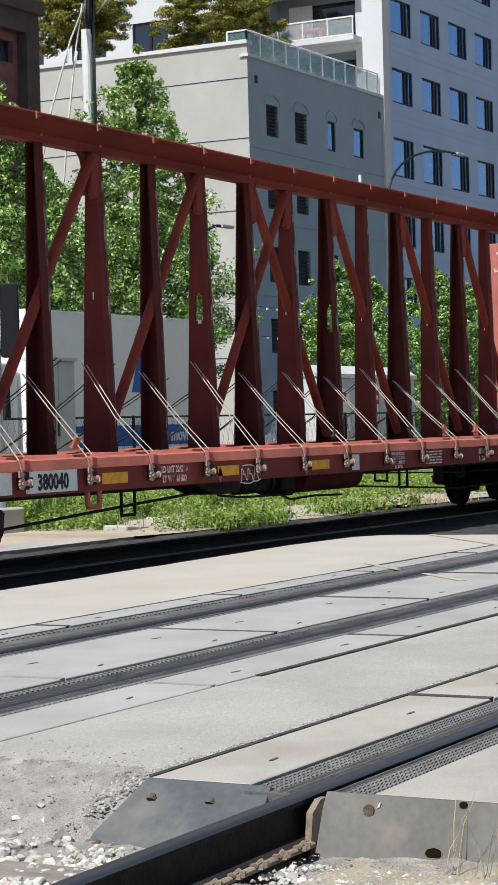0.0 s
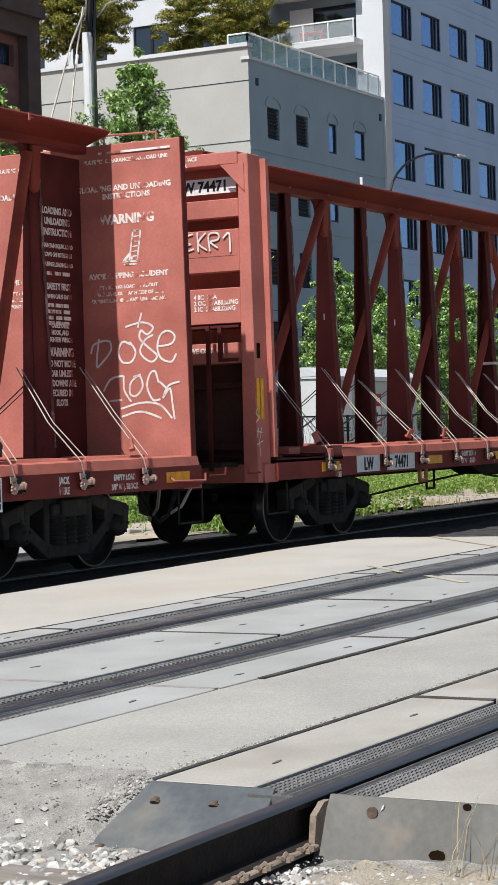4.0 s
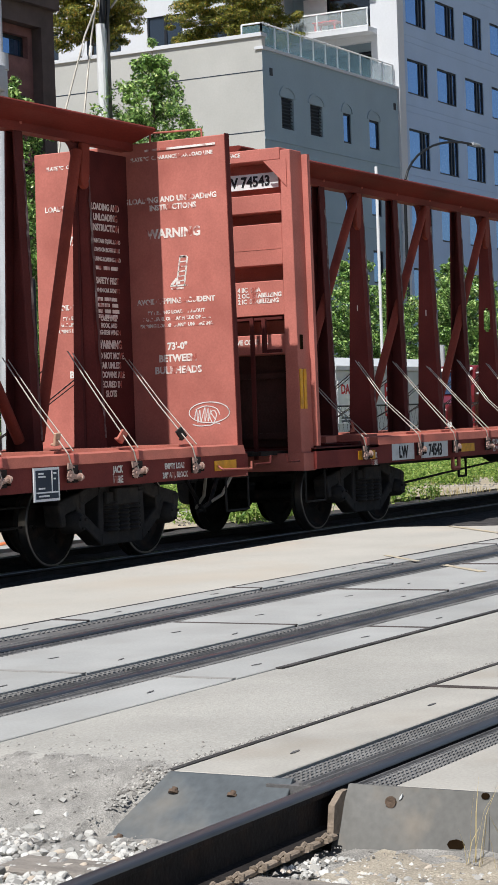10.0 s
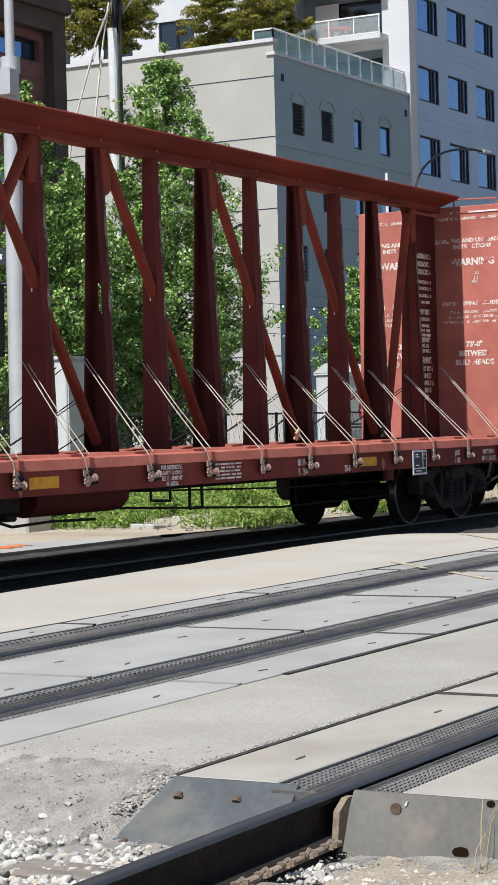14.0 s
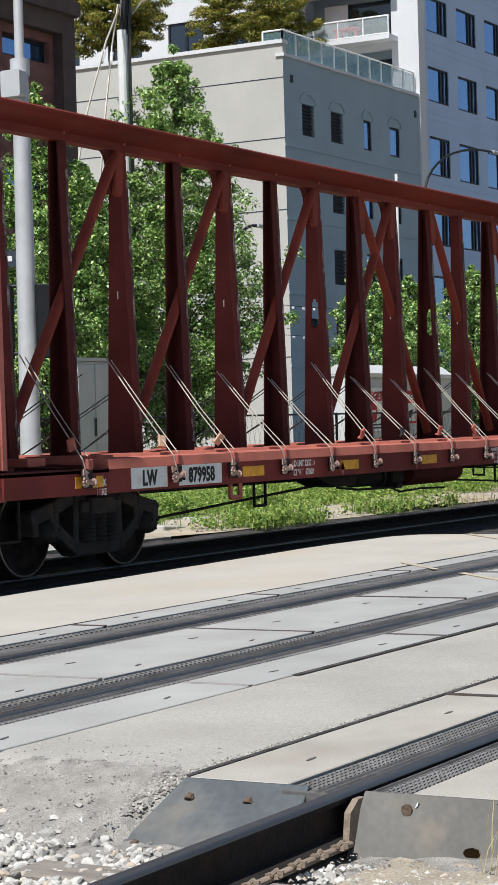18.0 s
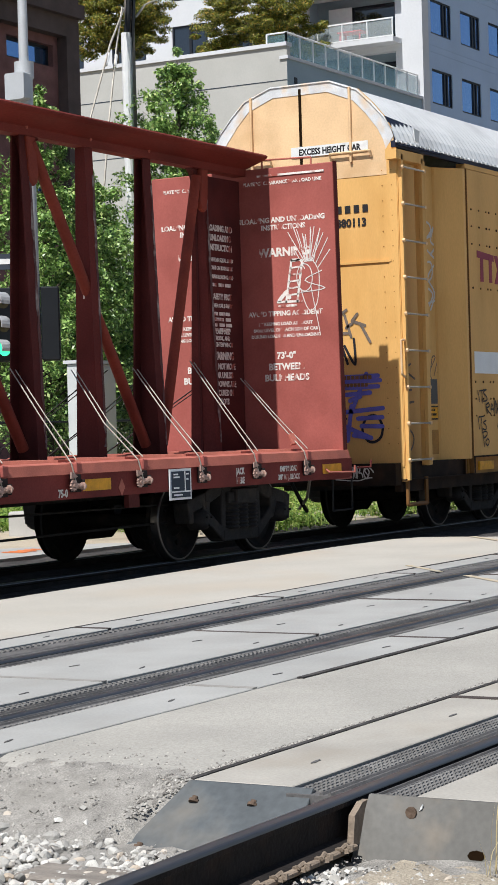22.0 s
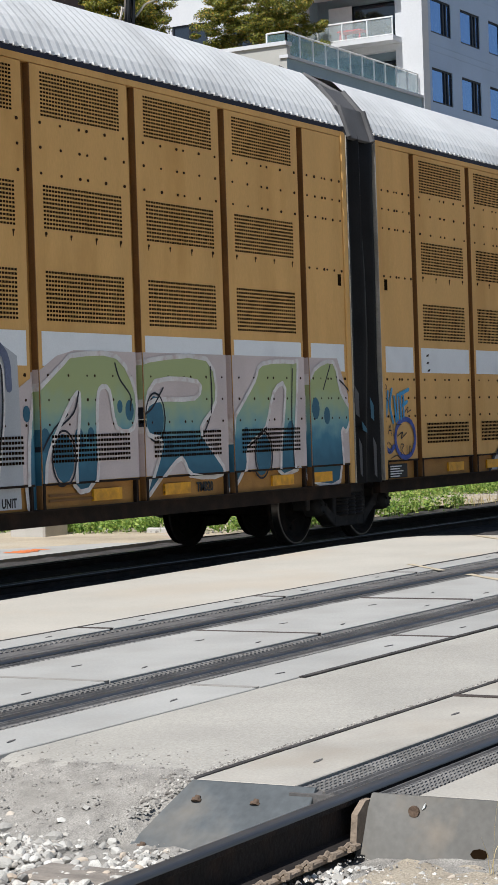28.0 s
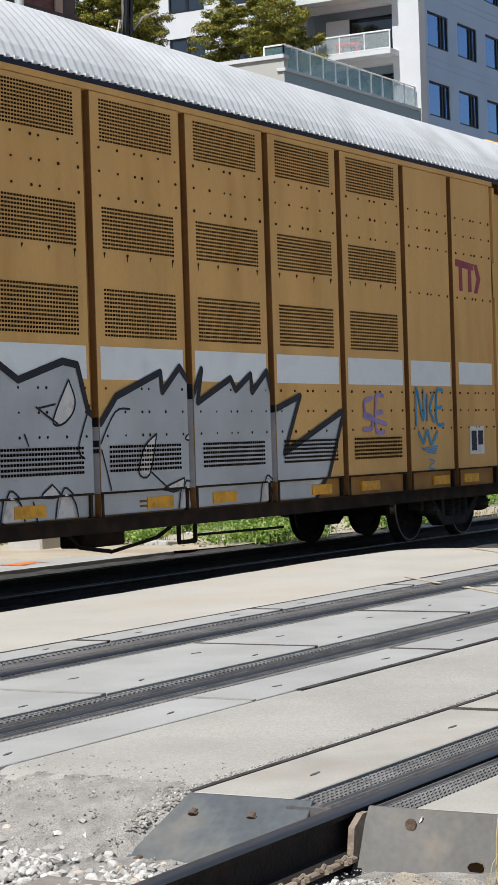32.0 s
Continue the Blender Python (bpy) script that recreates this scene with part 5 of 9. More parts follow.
part("text_bar", shape().box(-2.9, -1.4, -0.439, -0.435, 1.34, 1.38).box(-2.9, -1.4, -0.439, -0.435, 1.42, 1.46), M_LOUV, s)
s = part("red_sign", shape().box(-0.16, 0.64, -0.435, -0.425, 1.45, 2.35), M_SIGNR, k, "red and white warning sign")
part("sign_panel", shape().box(-0.10, 0.58, -0.439, -0.435, 1.51, 2.0), M_SIGNW, s)
part("sign_mark", shape().prism([(-0.02, 1.62), (0.25, 1.60), (0.42, 1.84), (0.2, 1.80), (0.02, 1.72)], -0.443, -0.439, "y"), M_INK, s)
part("text_bar", shape().box(-0.08, 0.55, -0.439, -0.435, 2.12, 2.24), M_SIGNW, s)


def barriers():
    prof = [(-0.3, 0), (0.3, 0), (0.3, 0.08), (0.16, 0.32), (0.10, 0.82), (-0.10, 0.82), (-0.16, 0.32), (-0.3, 0.08)]
    me = mesh_of("concrete_barrier", shape().prism(prof, -1.45, 1.45, "x"), M_BARR)
    for k in range(11):
        x = 30.5 + 3.05 * k
        tagged(part("concrete_barrier", me, None, m=pose(x, 23.1 + rng.uniform(-.1, .1), -0.06, 0, 0, rng.uniform(-2, 2))), "grey concrete road barrier beside the street", "barrier", "row of concrete barriers")
    t = thing("wire_fence", "dark steel wire fence along the street", "fence", pose(0, 22.6, -0.1))
    for k in range(15):
        part("post", shape().tube((29 + 2.6 * k, 0, 0), (29 + 2.6 * k, 0, 1.75), 0.035, 7), M_SIGNAL, t)
    part("top_rail", shape().tube((29, 0, 1.72), (65.4, 0, 1.72), 0.022, 6), M_SIGNAL, t)
    s = shape()
    for k in range(150):
        x = 29 + 0.24 * k
        s.tube((x, 0, 0.05), (x + 0.6, 0, 1.7), 0.003, 3).tube((x + 0.6, 0, 0.05), (x, 0, 1.7), 0.003, 3)
    tagged(part("mesh_wire", s, M_SIGNAL, t), kind="stuff")


barriers()
for x in (60, 100):
    t = thing("light_post", "slim dark post holding strings of lights", "post", pose(x, 42, -0.12), "posts of the string lights")
    part("shaft", shape().tube((0, 0, 0), (0, 0, 8.8), 0.05, 7), M_SIGNAL, t)
t = thing("string_lights", "thin strings of small white lights across the street", "string lights", pose(0, 42, 0))
for z in (5.3, 6.6):
    for k in range(8):
        part("wire", shape().tube((60 + 5 * k, 0, z + 0.12 * ((k - 4) ** 2) / 4), (65 + 5 * k, 0, z + 0.12 * ((k - 3) ** 2) / 4), 0.015, 4), M_SIGNAL, t)
    for k in range(40):
        part("bulb", shape().box(60 + k - .05, 60 + k + .05, -0.05, 0.05, z + 0.12 * ((k / 5 - 4) ** 2) / 4 - 0.12, z + 0.12 * ((k / 5 - 4) ** 2) / 4 - 0.02), M_ALU, t)


# ---- the train ----
WHEEL_R = 0.457


def travelled(t):
    """Metres that the train has moved towards -x after t seconds."""
    return 4.02 * t - 0.0042 * t * t


ROLLING, WHEELS = [], []


def wheelset(car, x, meshes={}):
    if not meshes:
        s = shape()
        s.smooth = True
        for sg in (-1, 1):
            s.lathe([(sg * 0.69, 0.0), (sg * 0.69, 0.12), (sg * 0.725, 0.16), (sg * 0.735, 0.34), (sg * 0.70, 0.38), (sg * 0.70, 0.485), (sg * 0.735, 0.478), (sg * 0.74, 0.459)], 36)
            s.lathe([(sg * 0.83, 0.452), (sg * 0.835, 0.40), (sg * 0.79, 0.36), (sg * 0.775, 0.18), (sg * 0.84, 0.13), (sg * 0.84, 0.0)], 36)
        s.lathe([(-1.08, 0.0), (-1.08, 0.07), (1.08, 0.07), (1.08, 0.0)], 12)
        for k in range(3):
            a = k * math.tau / 3
            s.box(math.cos(a) * 0.25 - 0.02, math.cos(a) * 0.25 + 0.02, -0.80, -0.78, math.sin(a) * 0.25 - 0.02, math.sin(a) * 0.25 + 0.02)
        meshes["w"] = mesh_of("wheelset", s, M_WHEEL)
        s = shape()
        s.smooth = True
        for sg in (-1,):
            s.lathe([(sg * 0.741, 0.459), (sg * 0.83, 0.4535), (sg * 0.836, 0.447), (sg * 0.8365, 0.43)], 36)
        meshes["t"] = mesh_of("wheel_tread", s, M_TREAD)
    w = part("wheelset", meshes["w"], None, car, "dark steel wheels on an axle", pose(x, 0, WHEEL_R))
    part("wheel_tread", meshes["t"], None, w, "bright worn wheel tread")
    WHEELS.append((w, x))


def truck(car, x, meshes={}):
    """A two-axle freight truck with cast side frames."""
    if not meshes:
        s = shape()

        def bar(pts, h, y0, y1):
            for (xa, za), (xb, zb) in zip(pts, pts[1:]):
                s.prism([(xa, za - h / 2), (xb, zb - h / 2), (xb, zb + h / 2), (xa, za + h / 2)], y0, y1, "y")
        bar([(-1.17, 0.60), (-0.78, 0.68), (-0.42, 0.80), (0.42, 0.80), (0.78, 0.68), (1.17, 0.60)], 0.16, -0.09, 0.09)
        bar([(-0.86, 0.56), (-0.40, 0.26), (0.40, 0.26), (0.86, 0.56)], 0.15, -0.10, 0.10)
        for sg in (-1, 1):
            bar([(sg * 0.44, 0.24), (sg * 0.40, 0.80)], 0.1, -0.1, 0.1)
            s.prism([(sg * 0.36, 0.30), (sg * 0.46, 0.30), (sg * 0.44, 0.78), (sg * 0.34, 0.78)], -0.1, 0.1, "y")
            s.prism([(sg * 0.70, 0.40), (sg * 0.78, 0.40), (sg * 0.80, 0.66), (sg * 0.70, 0.66)], -0.1, 0.1, "y")
            s.prism([(sg * 1.06, 0.42), (sg * 1.15, 0.42), (sg * 1.19, 0.66), (sg * 1.06, 0.66)], -0.1, 0.1, "y")
        s.box(-0.36, 0.36, -0.14, 0.12, 0.62, 0.74)
        meshes["f"] = bevelled(s, "side_frame", M_TRUCK, 0.012)
        s = shape()
        s.smooth = True
        s.lathe([(-0.20, 0.0), (-0.20, 0.07), (-0.17, 0.10), (-0.12, 0.115), (0.02, 0.12), (0.02, 0.0)], 18)
        for k in range(3):
            a = k * math.tau / 3 + 0.5
            s.tube((math.cos(a) * 0.06, -0.2, math.sin(a) * 0.06), (math.cos(a) * 0.06, -0.225, math.sin(a) * 0.06), 0.016, 6)
        meshes["b"] = mesh_of("bearing_cap", s, M_TRUCK)
        s = shape()
        s.smooth = True
        for k in range(7):
            s.lathe([(-0.022, 0.0), (-0.022, 0.095), (0.0, 0.115), (0.022, 0.095), (0.022, 0.0)], 12, (0, k * 0.046, 0))
        me = mesh_of("spring", s, M_TRUCK)
        me.transform(pose(0, 0, 0, 90, 0, 0))
        meshes["s"] = me
        meshes["o"] = bevelled(shape().box(-0.22, 0.22, -1.2, 1.2, 0.60, 0.78).box(-0.16, 0.16, -0.25, 0.25, 0.72, 0.86), "bolster", M_TRUCK, 0.015)
        meshes["k"] = bevelled(shape().box(-0.03, 0.03, -0.85, 0.85, 0.34, 0.42), "brake_beam", M_BLACK, 0.01)
    for sg in (-1, 1):
        f = part("side_frame", meshes["f"], None, car, "dusty cast side frame", pose(x, sg * 1.02, 0, 0, 0, 0 if sg < 0 else 180))
        for dx in (-0.914, 0.914):
            part("bearing_cap", meshes["b"], None, f, m=pose(dx, 0, WHEEL_R))
        for dx in (-0.21, 0.0, 0.21):
            part("spring", meshes["s"], None, f, m=pose(dx, -0.07, 0.34))
    part("bolster", meshes["o"], None, car, m=pose(x, 0, 0))
    for dx in (-0.59, 0.59):
        part("brake_beam", meshes["k"], None, car, m=pose(x + dx, 0, 0))
    for dx in (-0.914, 0.914):
        wheelset(car, x + dx)


def winch_meshes():
    """A ratchet winch: toothed ring facing out, ribbed drum beside it, pawl above, bracket blackened as shade, and the
    notch above it.
    """
    s = shape()
    n = 12
    for k in range(n):
        a, b, c = k * math.tau / n, (k + 0.5) * math.tau / n, (k + 1) * math.tau / n
        s.prism([(-0.1 + r * math.cos(t), r * math.sin(t)) for r, t in ((0.040, a), (0.066, a), (0.078, (a + b) / 2), (0.064, b), (0.064, c), (0.040, c))], -0.035, -0.008, "y")
    s.lathe([(-0.02, 0.041), (-0.02, 0.024), (-0.05, 0.024), (-0.05, 0.0)], 12, (-0.1, 0, 0))
    for k in range(5):
        s.tube((-0.045 + 0.036 * k, 0, 0), (-0.022 + 0.036 * k, 0, 0), 0.038, 10)
    s.tube((-0.06, 0, 0), (0.17, 0, 0), 0.026, 8).tube((0.12, 0, 0), (0.145, 0, 0), 0.056, 12).tube((0.165, 0, 0), (0.19, 0, 0), 0.032, 8)
    s.prism([(-0.165, 0.085), (-0.145, 0.085), (-0.025, 0.115), (-0.025, 0.130), (-0.145, 0.175), (-0.165, 0.175)], -0.030, -0.012, "y")
    a = mesh_of("winch", s, M_WINCH)
    # backing box gives the drum's shadow as a dark solid
    b = bevelled(shape().box(-0.07, 0.14, -0.005, 0.05, -0.085, 0.15).box(-0.052, -0.036, -0.05, 0.03, -0.08, 0.13).box(0.148, 0.158, -0.05, 0.03, -0.06, 0.08), "winch_bracket", M_BROWNB, 0.006)
    s = shape().box(-0.05, 0.05, -0.028, 0.05, 0.205, 0.312).box(-0.035, 0.035, -0.012, 0.02, 0.12, 0.21)
    return a, bevelled(s, "stake_pocket", M_REDN, 0.010), b


WINCH, POCKET, BRACKET = winch_meshes()
POSTS = [-9.30 + 1.2192 * k for k in range(16)]           # truss posts along a car
RATCH = [-9.72] + [-8.0 + 1.2192 * k for k in range(16)]


def post_mesh(b0, b1, material, slot=False, flip=1):
    """An upright of the truss: a flanged column that widens towards the deck; two of them have an oblong hole."""
    s = shape()
    z0, z1 = 1.12, 4.66

    def half(z):
        return b0 + (b1 - b0) * (z - z0) / (z1 - z0)

    def piece(x0, x1, fa, fb, za, zb):
        x0, x1 = (x0, x1) if flip > 0 else (-x1, -x0)
        s.hexa([(x0, fa(half(za)), za), (x1, fa(half(za)), za), (x1, fb(half(za)), za), (x0, fb(half(za)), za), (x0, fa(half(zb)), zb), (x1, fa(half(zb)), zb), (x1, fb(half(zb)), zb), (x0, fb(half(zb)), zb)])
    if not slot:
        def outline(b):
            q = [(0.080, -b), (0.080, -b + 0.018), (-0.060, -b + 0.018), (-0.060, b - 0.018), (0.080, b - 0.018), (0.080, b), (-0.080, b), (-0.080, -b)]
            return [(flip * x, y) for x, y in (q if flip > 0 else q[::-1])]
        return mesh_of("post", s.loft(outline(b0), z0, outline(b1), z1), material)
    piece(-0.06, 0.080, lambda b: -b, lambda b: -b + 0.018, z0, z1)
    piece(-0.06, 0.080, lambda b: b - 0.018, lambda b: b, z0, z1)
    piece(-0.080, -0.06, lambda b: -b, lambda b: b, z0, 2.76)
    piece(-0.080, -0.06, lambda b: -b, lambda b: b, 3.155, z1)
    piece(-0.080, -0.06, lambda b: -b, lambda b: -b * 0.62, 2.76, 3.155)
    piece(-0.080, -0.06, lambda b: b * 0.30, lambda b: b, 2.76, 3.155)
    for za, zb in ((2.76, 2.80), (3.115, 3.155)):
        piece(-0.080, -0.06, lambda b: -b * 0.62, lambda b: -b * 0.40, za, zb)
        piece(-0.080, -0.06, lambda b: b * 0.08, lambda b: b * 0.30, za, zb)
    return mesh_of("post", s, material)


WIDE, SLIM = (0.192, 0.060), (0.152, 0.062)
# posts alternate two darker reds with their shade in the colour
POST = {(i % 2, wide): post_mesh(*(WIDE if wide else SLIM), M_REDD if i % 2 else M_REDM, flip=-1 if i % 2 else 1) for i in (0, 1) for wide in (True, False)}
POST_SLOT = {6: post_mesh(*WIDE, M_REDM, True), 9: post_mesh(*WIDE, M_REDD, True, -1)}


def edge_mesh(b0, b1, seed):
    """Chafed bare metal down the outer flange of a post: one ragged strip."""
    g, s = random.Random(seed), shape()
    n = 26
    for k in range(n + 1):
        z = 1.30 + 3.05 * k / n
        y, w = -(b0 + (b1 - b0) * (z - 1.12) / 3.54) - 0.004, g.uniform(0.012, 0.052)
        s.v += [(0.080 - w, y, z), (0.085, y, z), (0.085, y + g.uniform(0.012, 0.03), z), (0.080 - w, y + 0.006, z)]
    for k in range(n):
        a = 4 * k
        s.f += [(a + i, a + (i + 1) % 4, a + 4 + (i + 1) % 4, a + 4 + i) for i in range(4)]
    s.f += [(0, 1, 2, 3), (4 * n + 3, 4 * n + 2, 4 * n + 1, 4 * n)]
    return mesh_of("rub_strip", s, M_WORN)


EDGE_A, EDGE_B = [edge_mesh(0.152, 0.062, k) for k in (1, 2)], [edge_mesh(0.192, 0.060, k) for k in (3, 4)]
DOT = mesh_of("bolt", shape().lathe([(0, 0.0), (-0.012, 0.014), (0, 0.022)], 8), M_DECK)


def ladder_mark(parent, x, y, z, k=1.0):
    """The stencilled tipping-stack pictogram."""
    s = shape()
    for a, b in (((0, 0), (0.09, 0.52)), ((0.16, 0), (0.24, 0.5)), ((-0.12, 0), (0.22, 0.0)), ((-0.1, -0.05), (0.14, -0.05)), ((0.09, 0.52), (0.2, 0.52))):
        s.stroke([a, b], 0.03, 0)
    for q in range(6):
        s.stroke([(0.02 + 0.015 * q, 0.08 + 0.085 * q), (0.17 + 0.013 * q, 0.09 + 0.085 * q)], 0.022, 0)
    s.stroke([(-0.1, 0.02), (0.0, 0.12), (0.05, 0.05)], 0.05, 0)
    o = part("pictogram", s, M_WHITE, parent)
    o.matrix_basis = pose(x, y, z, 0, 0, -90) @ Matrix.Scale(k, 4)


def tag_strokes(parent, at, turn, size, lines, width, material, name="graffiti"):
    s = shape()
    for k, l in enumerate(lines):
        s.stroke(smooth_line([(a * size, b * size) for a, b in l]), width, -0.0008 * (k % 5))
    o = part(name, s, material, parent, "spray-painted scrawl")
    o.matrix_basis = pose(*at, 0, 0, turn)


def smooth_line(l, n=4):
    """A rounder line through the same points."""
    if len(l) < 3:
        return l
    out = []
    for i in range(len(l) - 1):
        p0, p1, p2, p3 = l[max(0, i - 1)], l[i], l[i + 1], l[min(len(l) - 1, i + 2)]
        for k in range(n):
            t = k / n
            out.append(tuple(0.5 * (2 * b + (c - a) * t + (2 * a - 5 * b + 4 * c - d) * t * t + (3 * b - a - 3 * c + d) * t ** 3) for a, b, c, d in zip(p0, p1, p2, p3)))
    return out + [l[-1]]


def loops(n, w, h, seed, wob=0.25):
    """A fluid spray-can scrawl: one running line of loops, with flourishes."""
    g, out = random.Random(seed), []
    line, x = [], 0.0
    for k in range(n):
        top, low, lean = h * g.uniform(0.8, 1.15), -h * g.uniform(0.0, 0.2), g.uniform(-0.1, 0.25) * w
        kind = g.randrange(3)
        if kind == 0:
            line += [(x, low), (x + 0.15 * w + lean, top), (x + 0.45 * w + lean, top * 0.75), (x + 0.25 * w, h * 0.45), (x + 0.6 * w, h * 0.4), (x + 0.75 * w, low + 0.1 * h)]
        elif kind == 1:
            line += [(x + 0.1 * w, h * 0.9), (x - 0.05 * w, h * 0.4), (x + 0.3 * w, low), (x + 0.7 * w, h * 0.45), (x + 0.45 * w, top), (x + 0.1 * w, h * 0.7), (x + 0.5 * w, h * 0.2)]
        else:
            line += [(x, h * 0.2), (x + 0.3 * w + lean, top), (x + 0.35 * w, low), (x + 0.65 * w + lean, top * 0.95), (x + 0.7 * w, low)]
        x += w * g.uniform(0.8, 1.0)
        if g.random() < 0.35 and k < n - 1:
            out.append(line)
            line = []
    if line:
        out.append(line)
    if g.random() < 0.8:
        out.append([(-w * 0.2 + (x + w * 0.4) * k / 6, -h * 0.25 - h * wob * math.sin(k / 6 * math.pi * g.uniform(0.9, 1.6)) * 0.6) for k in range(7)])
    out.append([(w * 0.2, h * g.uniform(0.9, 1.2)), (x * 0.5, h * g.uniform(1.05, 1.35)), (x * 0.95, h * g.uniform(0.85, 1.1)), (x * 1.1, h * 0.5)])
    return [l for l in out if len(l) > 1]


def centerbeam(u, number, limit, weight, tags, label, wraps=(), cables_seed=0, end=0.0, bulk=0.09):
    """A bulkhead flat car with a central truss; local x along the car, z from the rail top."""
    car = thing("centerbeam_car", label, "railway car", group="red lumber cars of the train")
    ROLLING.append((car, u))
    g = random.Random(cables_seed)
    # underframe
    part("centre_sill", shape().box(-11.9, 11.9, -0.34, 0.34, 0.72, 1.05), M_BLACK, car)
    for sg, nm in ((-1, "side_sill"), (1, "side_sill")):
        y0, y1 = sorted((sg * 1.40, sg * 1.31))
        s = shape().box(-11.15, 11.25 + bulk, y0, y1, 0.835, 1.06).box(-11.15, 11.2 + bulk, min(sg * 1.40, sg * 1.18), max(sg * 1.40, sg * 1.18), 0.815, 0.835)
        # sill red is darker than the bulkheads, as its side lies in shade
        part(nm, s, M_SILL, car, "red side sill with stencilled data")
        s = shape().hexa([(-9.35, sg * 1.415, 1.06), (11.18 + bulk, sg * 1.415, 1.06), (11.18 + bulk, sg * 1.2, 1.06), (-9.35, sg * 1.2, 1.06),
                          (-9.35, sg * 1.39, 1.16), (11.18 + bulk, sg * 1.39, 1.16), (11.18 + bulk, sg * 1.2, 1.175), (-9.35, sg * 1.2, 1.175)])
        part("deck_edge", s, M_DECK, car, "worn pink-red deck edge")
        part("end_deck", shape().box(-11.15, -9.35, min(sg * 1.40, sg * 0.3), max(sg * 1.40, sg * 0.3), 1.03, 1.075), M_REDD, car)
    for k in range(19):
        x = -10.9 + 1.2192 * k
        part("cross_bearer", shape().box(x - 0.06, x + 0.06, -1.3, 1.3, 0.84, 1.12), M_REDD, car)
        if k < 18:
            part("deck_riser", shape().box(x + 0.42, x + 0.72, -1.2, -0.3, 1.12, 1.20), M_DECK, car)
            part("deck_riser", shape().box(x + 0.42, x + 0.72, 0.3, 1.2, 1.12, 1.20), M_DECK, car)
    part("deck_plate", shape().box(-10, 11, -1.2, -0.22, 1.085, 1.1).box(-10, 11, 0.22, 1.2, 1.085, 1.1), M_REDD, car)
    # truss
    # beam colour has the shade of its side painted in
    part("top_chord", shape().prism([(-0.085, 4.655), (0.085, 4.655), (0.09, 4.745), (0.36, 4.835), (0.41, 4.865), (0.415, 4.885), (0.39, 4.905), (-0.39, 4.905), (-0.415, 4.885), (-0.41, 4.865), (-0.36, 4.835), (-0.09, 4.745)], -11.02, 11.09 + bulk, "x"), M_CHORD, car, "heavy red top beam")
    if cables_seed == 1:
        for k in range(17):
            xk = -9.85 + 1.2192 * k
            part("strap_hook", shape().box(xk - 0.012, xk + 0.012, -0.43, -0.415, 4.82, 4.90).box(xk + 0.012, xk + 0.08, -0.427, -0.415, 4.845, 4.858), M_DECK, car)
    part("lower_chord", shape().box(-11, 11, -0.24, 0.24, 1.05, 1.13), M_REDD, car)
    for i, x in enumerate(POSTS):
        braced = (i % 2 == 0 and i <= 8) or (i % 2 == 1 and i >= 7)
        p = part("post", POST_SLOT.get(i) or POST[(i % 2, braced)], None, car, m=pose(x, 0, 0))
        part("rub_strip", (EDGE_B if braced else EDGE_A)[i // 2 % 2], None, p, "chafed bare-metal edge")
        part("bolt", DOT, None, p, "pale bolt head", pose(0.0, -0.10, 4.74))
        if i % 2 == 0 and i not in POST_SLOT:
            part("paint_dash", shape().box(-0.085, -0.079, -0.012, 0.002, 2.96, 3.05), M_WHITE, p, "short white paint mark")
        if i in wraps:
            z, b = 2.36 + 0.05 * (i % 2), 0.15 if braced else 0.13
            part("wrap_band", shape().box(-0.09, 0.09, -b - 0.012, -b - 0.004, z, z + 0.045).box(-0.094, -0.084, -b - 0.012, b, z, z + 0.045), M_STRAP, p, "white band wrapped round the post")
    for k in range(len(POSTS)):
        lean = -1 if k % 2 == 0 and k <= 8 else 1 if k % 2 == 1 and k >= 7 else 0
        if lean:
            j = k + 2 * lean
            xa = POSTS[j] if 0 <= j < len(POSTS) else (-10.95 if lean < 0 else 10.9)
            xa -= lean * 0.09
            p, q = Vector((xa, 0.0, 1.30)), Vector((POSTS[k] + lean * 0.13, -0.045, 4.60))
            if k == 15:
                p, q = Vector((9.22, -0.03, 1.30)), Vector((10.17, -0.03, 4.56))
            tube = shape().tube((-(q - p).length / 2, 0, 0), ((q - p).length / 2, 0, 0), 0.064, 14)
            tube.smooth = True
            d = part("diagonal_brace", tube, M_BRACE, car)
            d.matrix_basis = Matrix.Translation((p + q) / 2) @ (q - p).to_track_quat("X", "Z").to_matrix().to_4x4()
            a = POSTS[k] + lean * 0.06 if k < 15 else 10.30
            lean = lean if k < 15 else -1
            arc = [(a + lean * (0.30 - 0.165 * math.sin(q * math.pi / 10)), 4.66 - 0.20 * (1 - math.cos(q * math.pi / 10))) for q in range(6)]
            # dark red here also stands for the shadow in the fillet
            h = part("gusset", shape().prism([(a - lean * 0.10, 4.66)] + arc + [(a + lean * 0.19, 4.22), (a + lean * 0.11, 4.16)], -0.03, 0.05, "y"), M_REDD, car, "thick gusset with a hollow curved edge")
            part("gusset_tongue", bevelled(shape().prism([(a - lean * 0.055, 4.655), (a + lean * 0.11, 4.655), (a + lean * 0.125, 4.45), (a + lean * 0.15, 4.26), (a + lean * 0.13, 4.16), (a + lean * 0.06, 4.12), (a - lean * 0.01, 4.16), (a - lean * 0.03, 4.3)], -0.095, -0.03, "y"), "gusset_tongue", M_BRACE, 0.012), None, h, "rounded plate over the brace head")
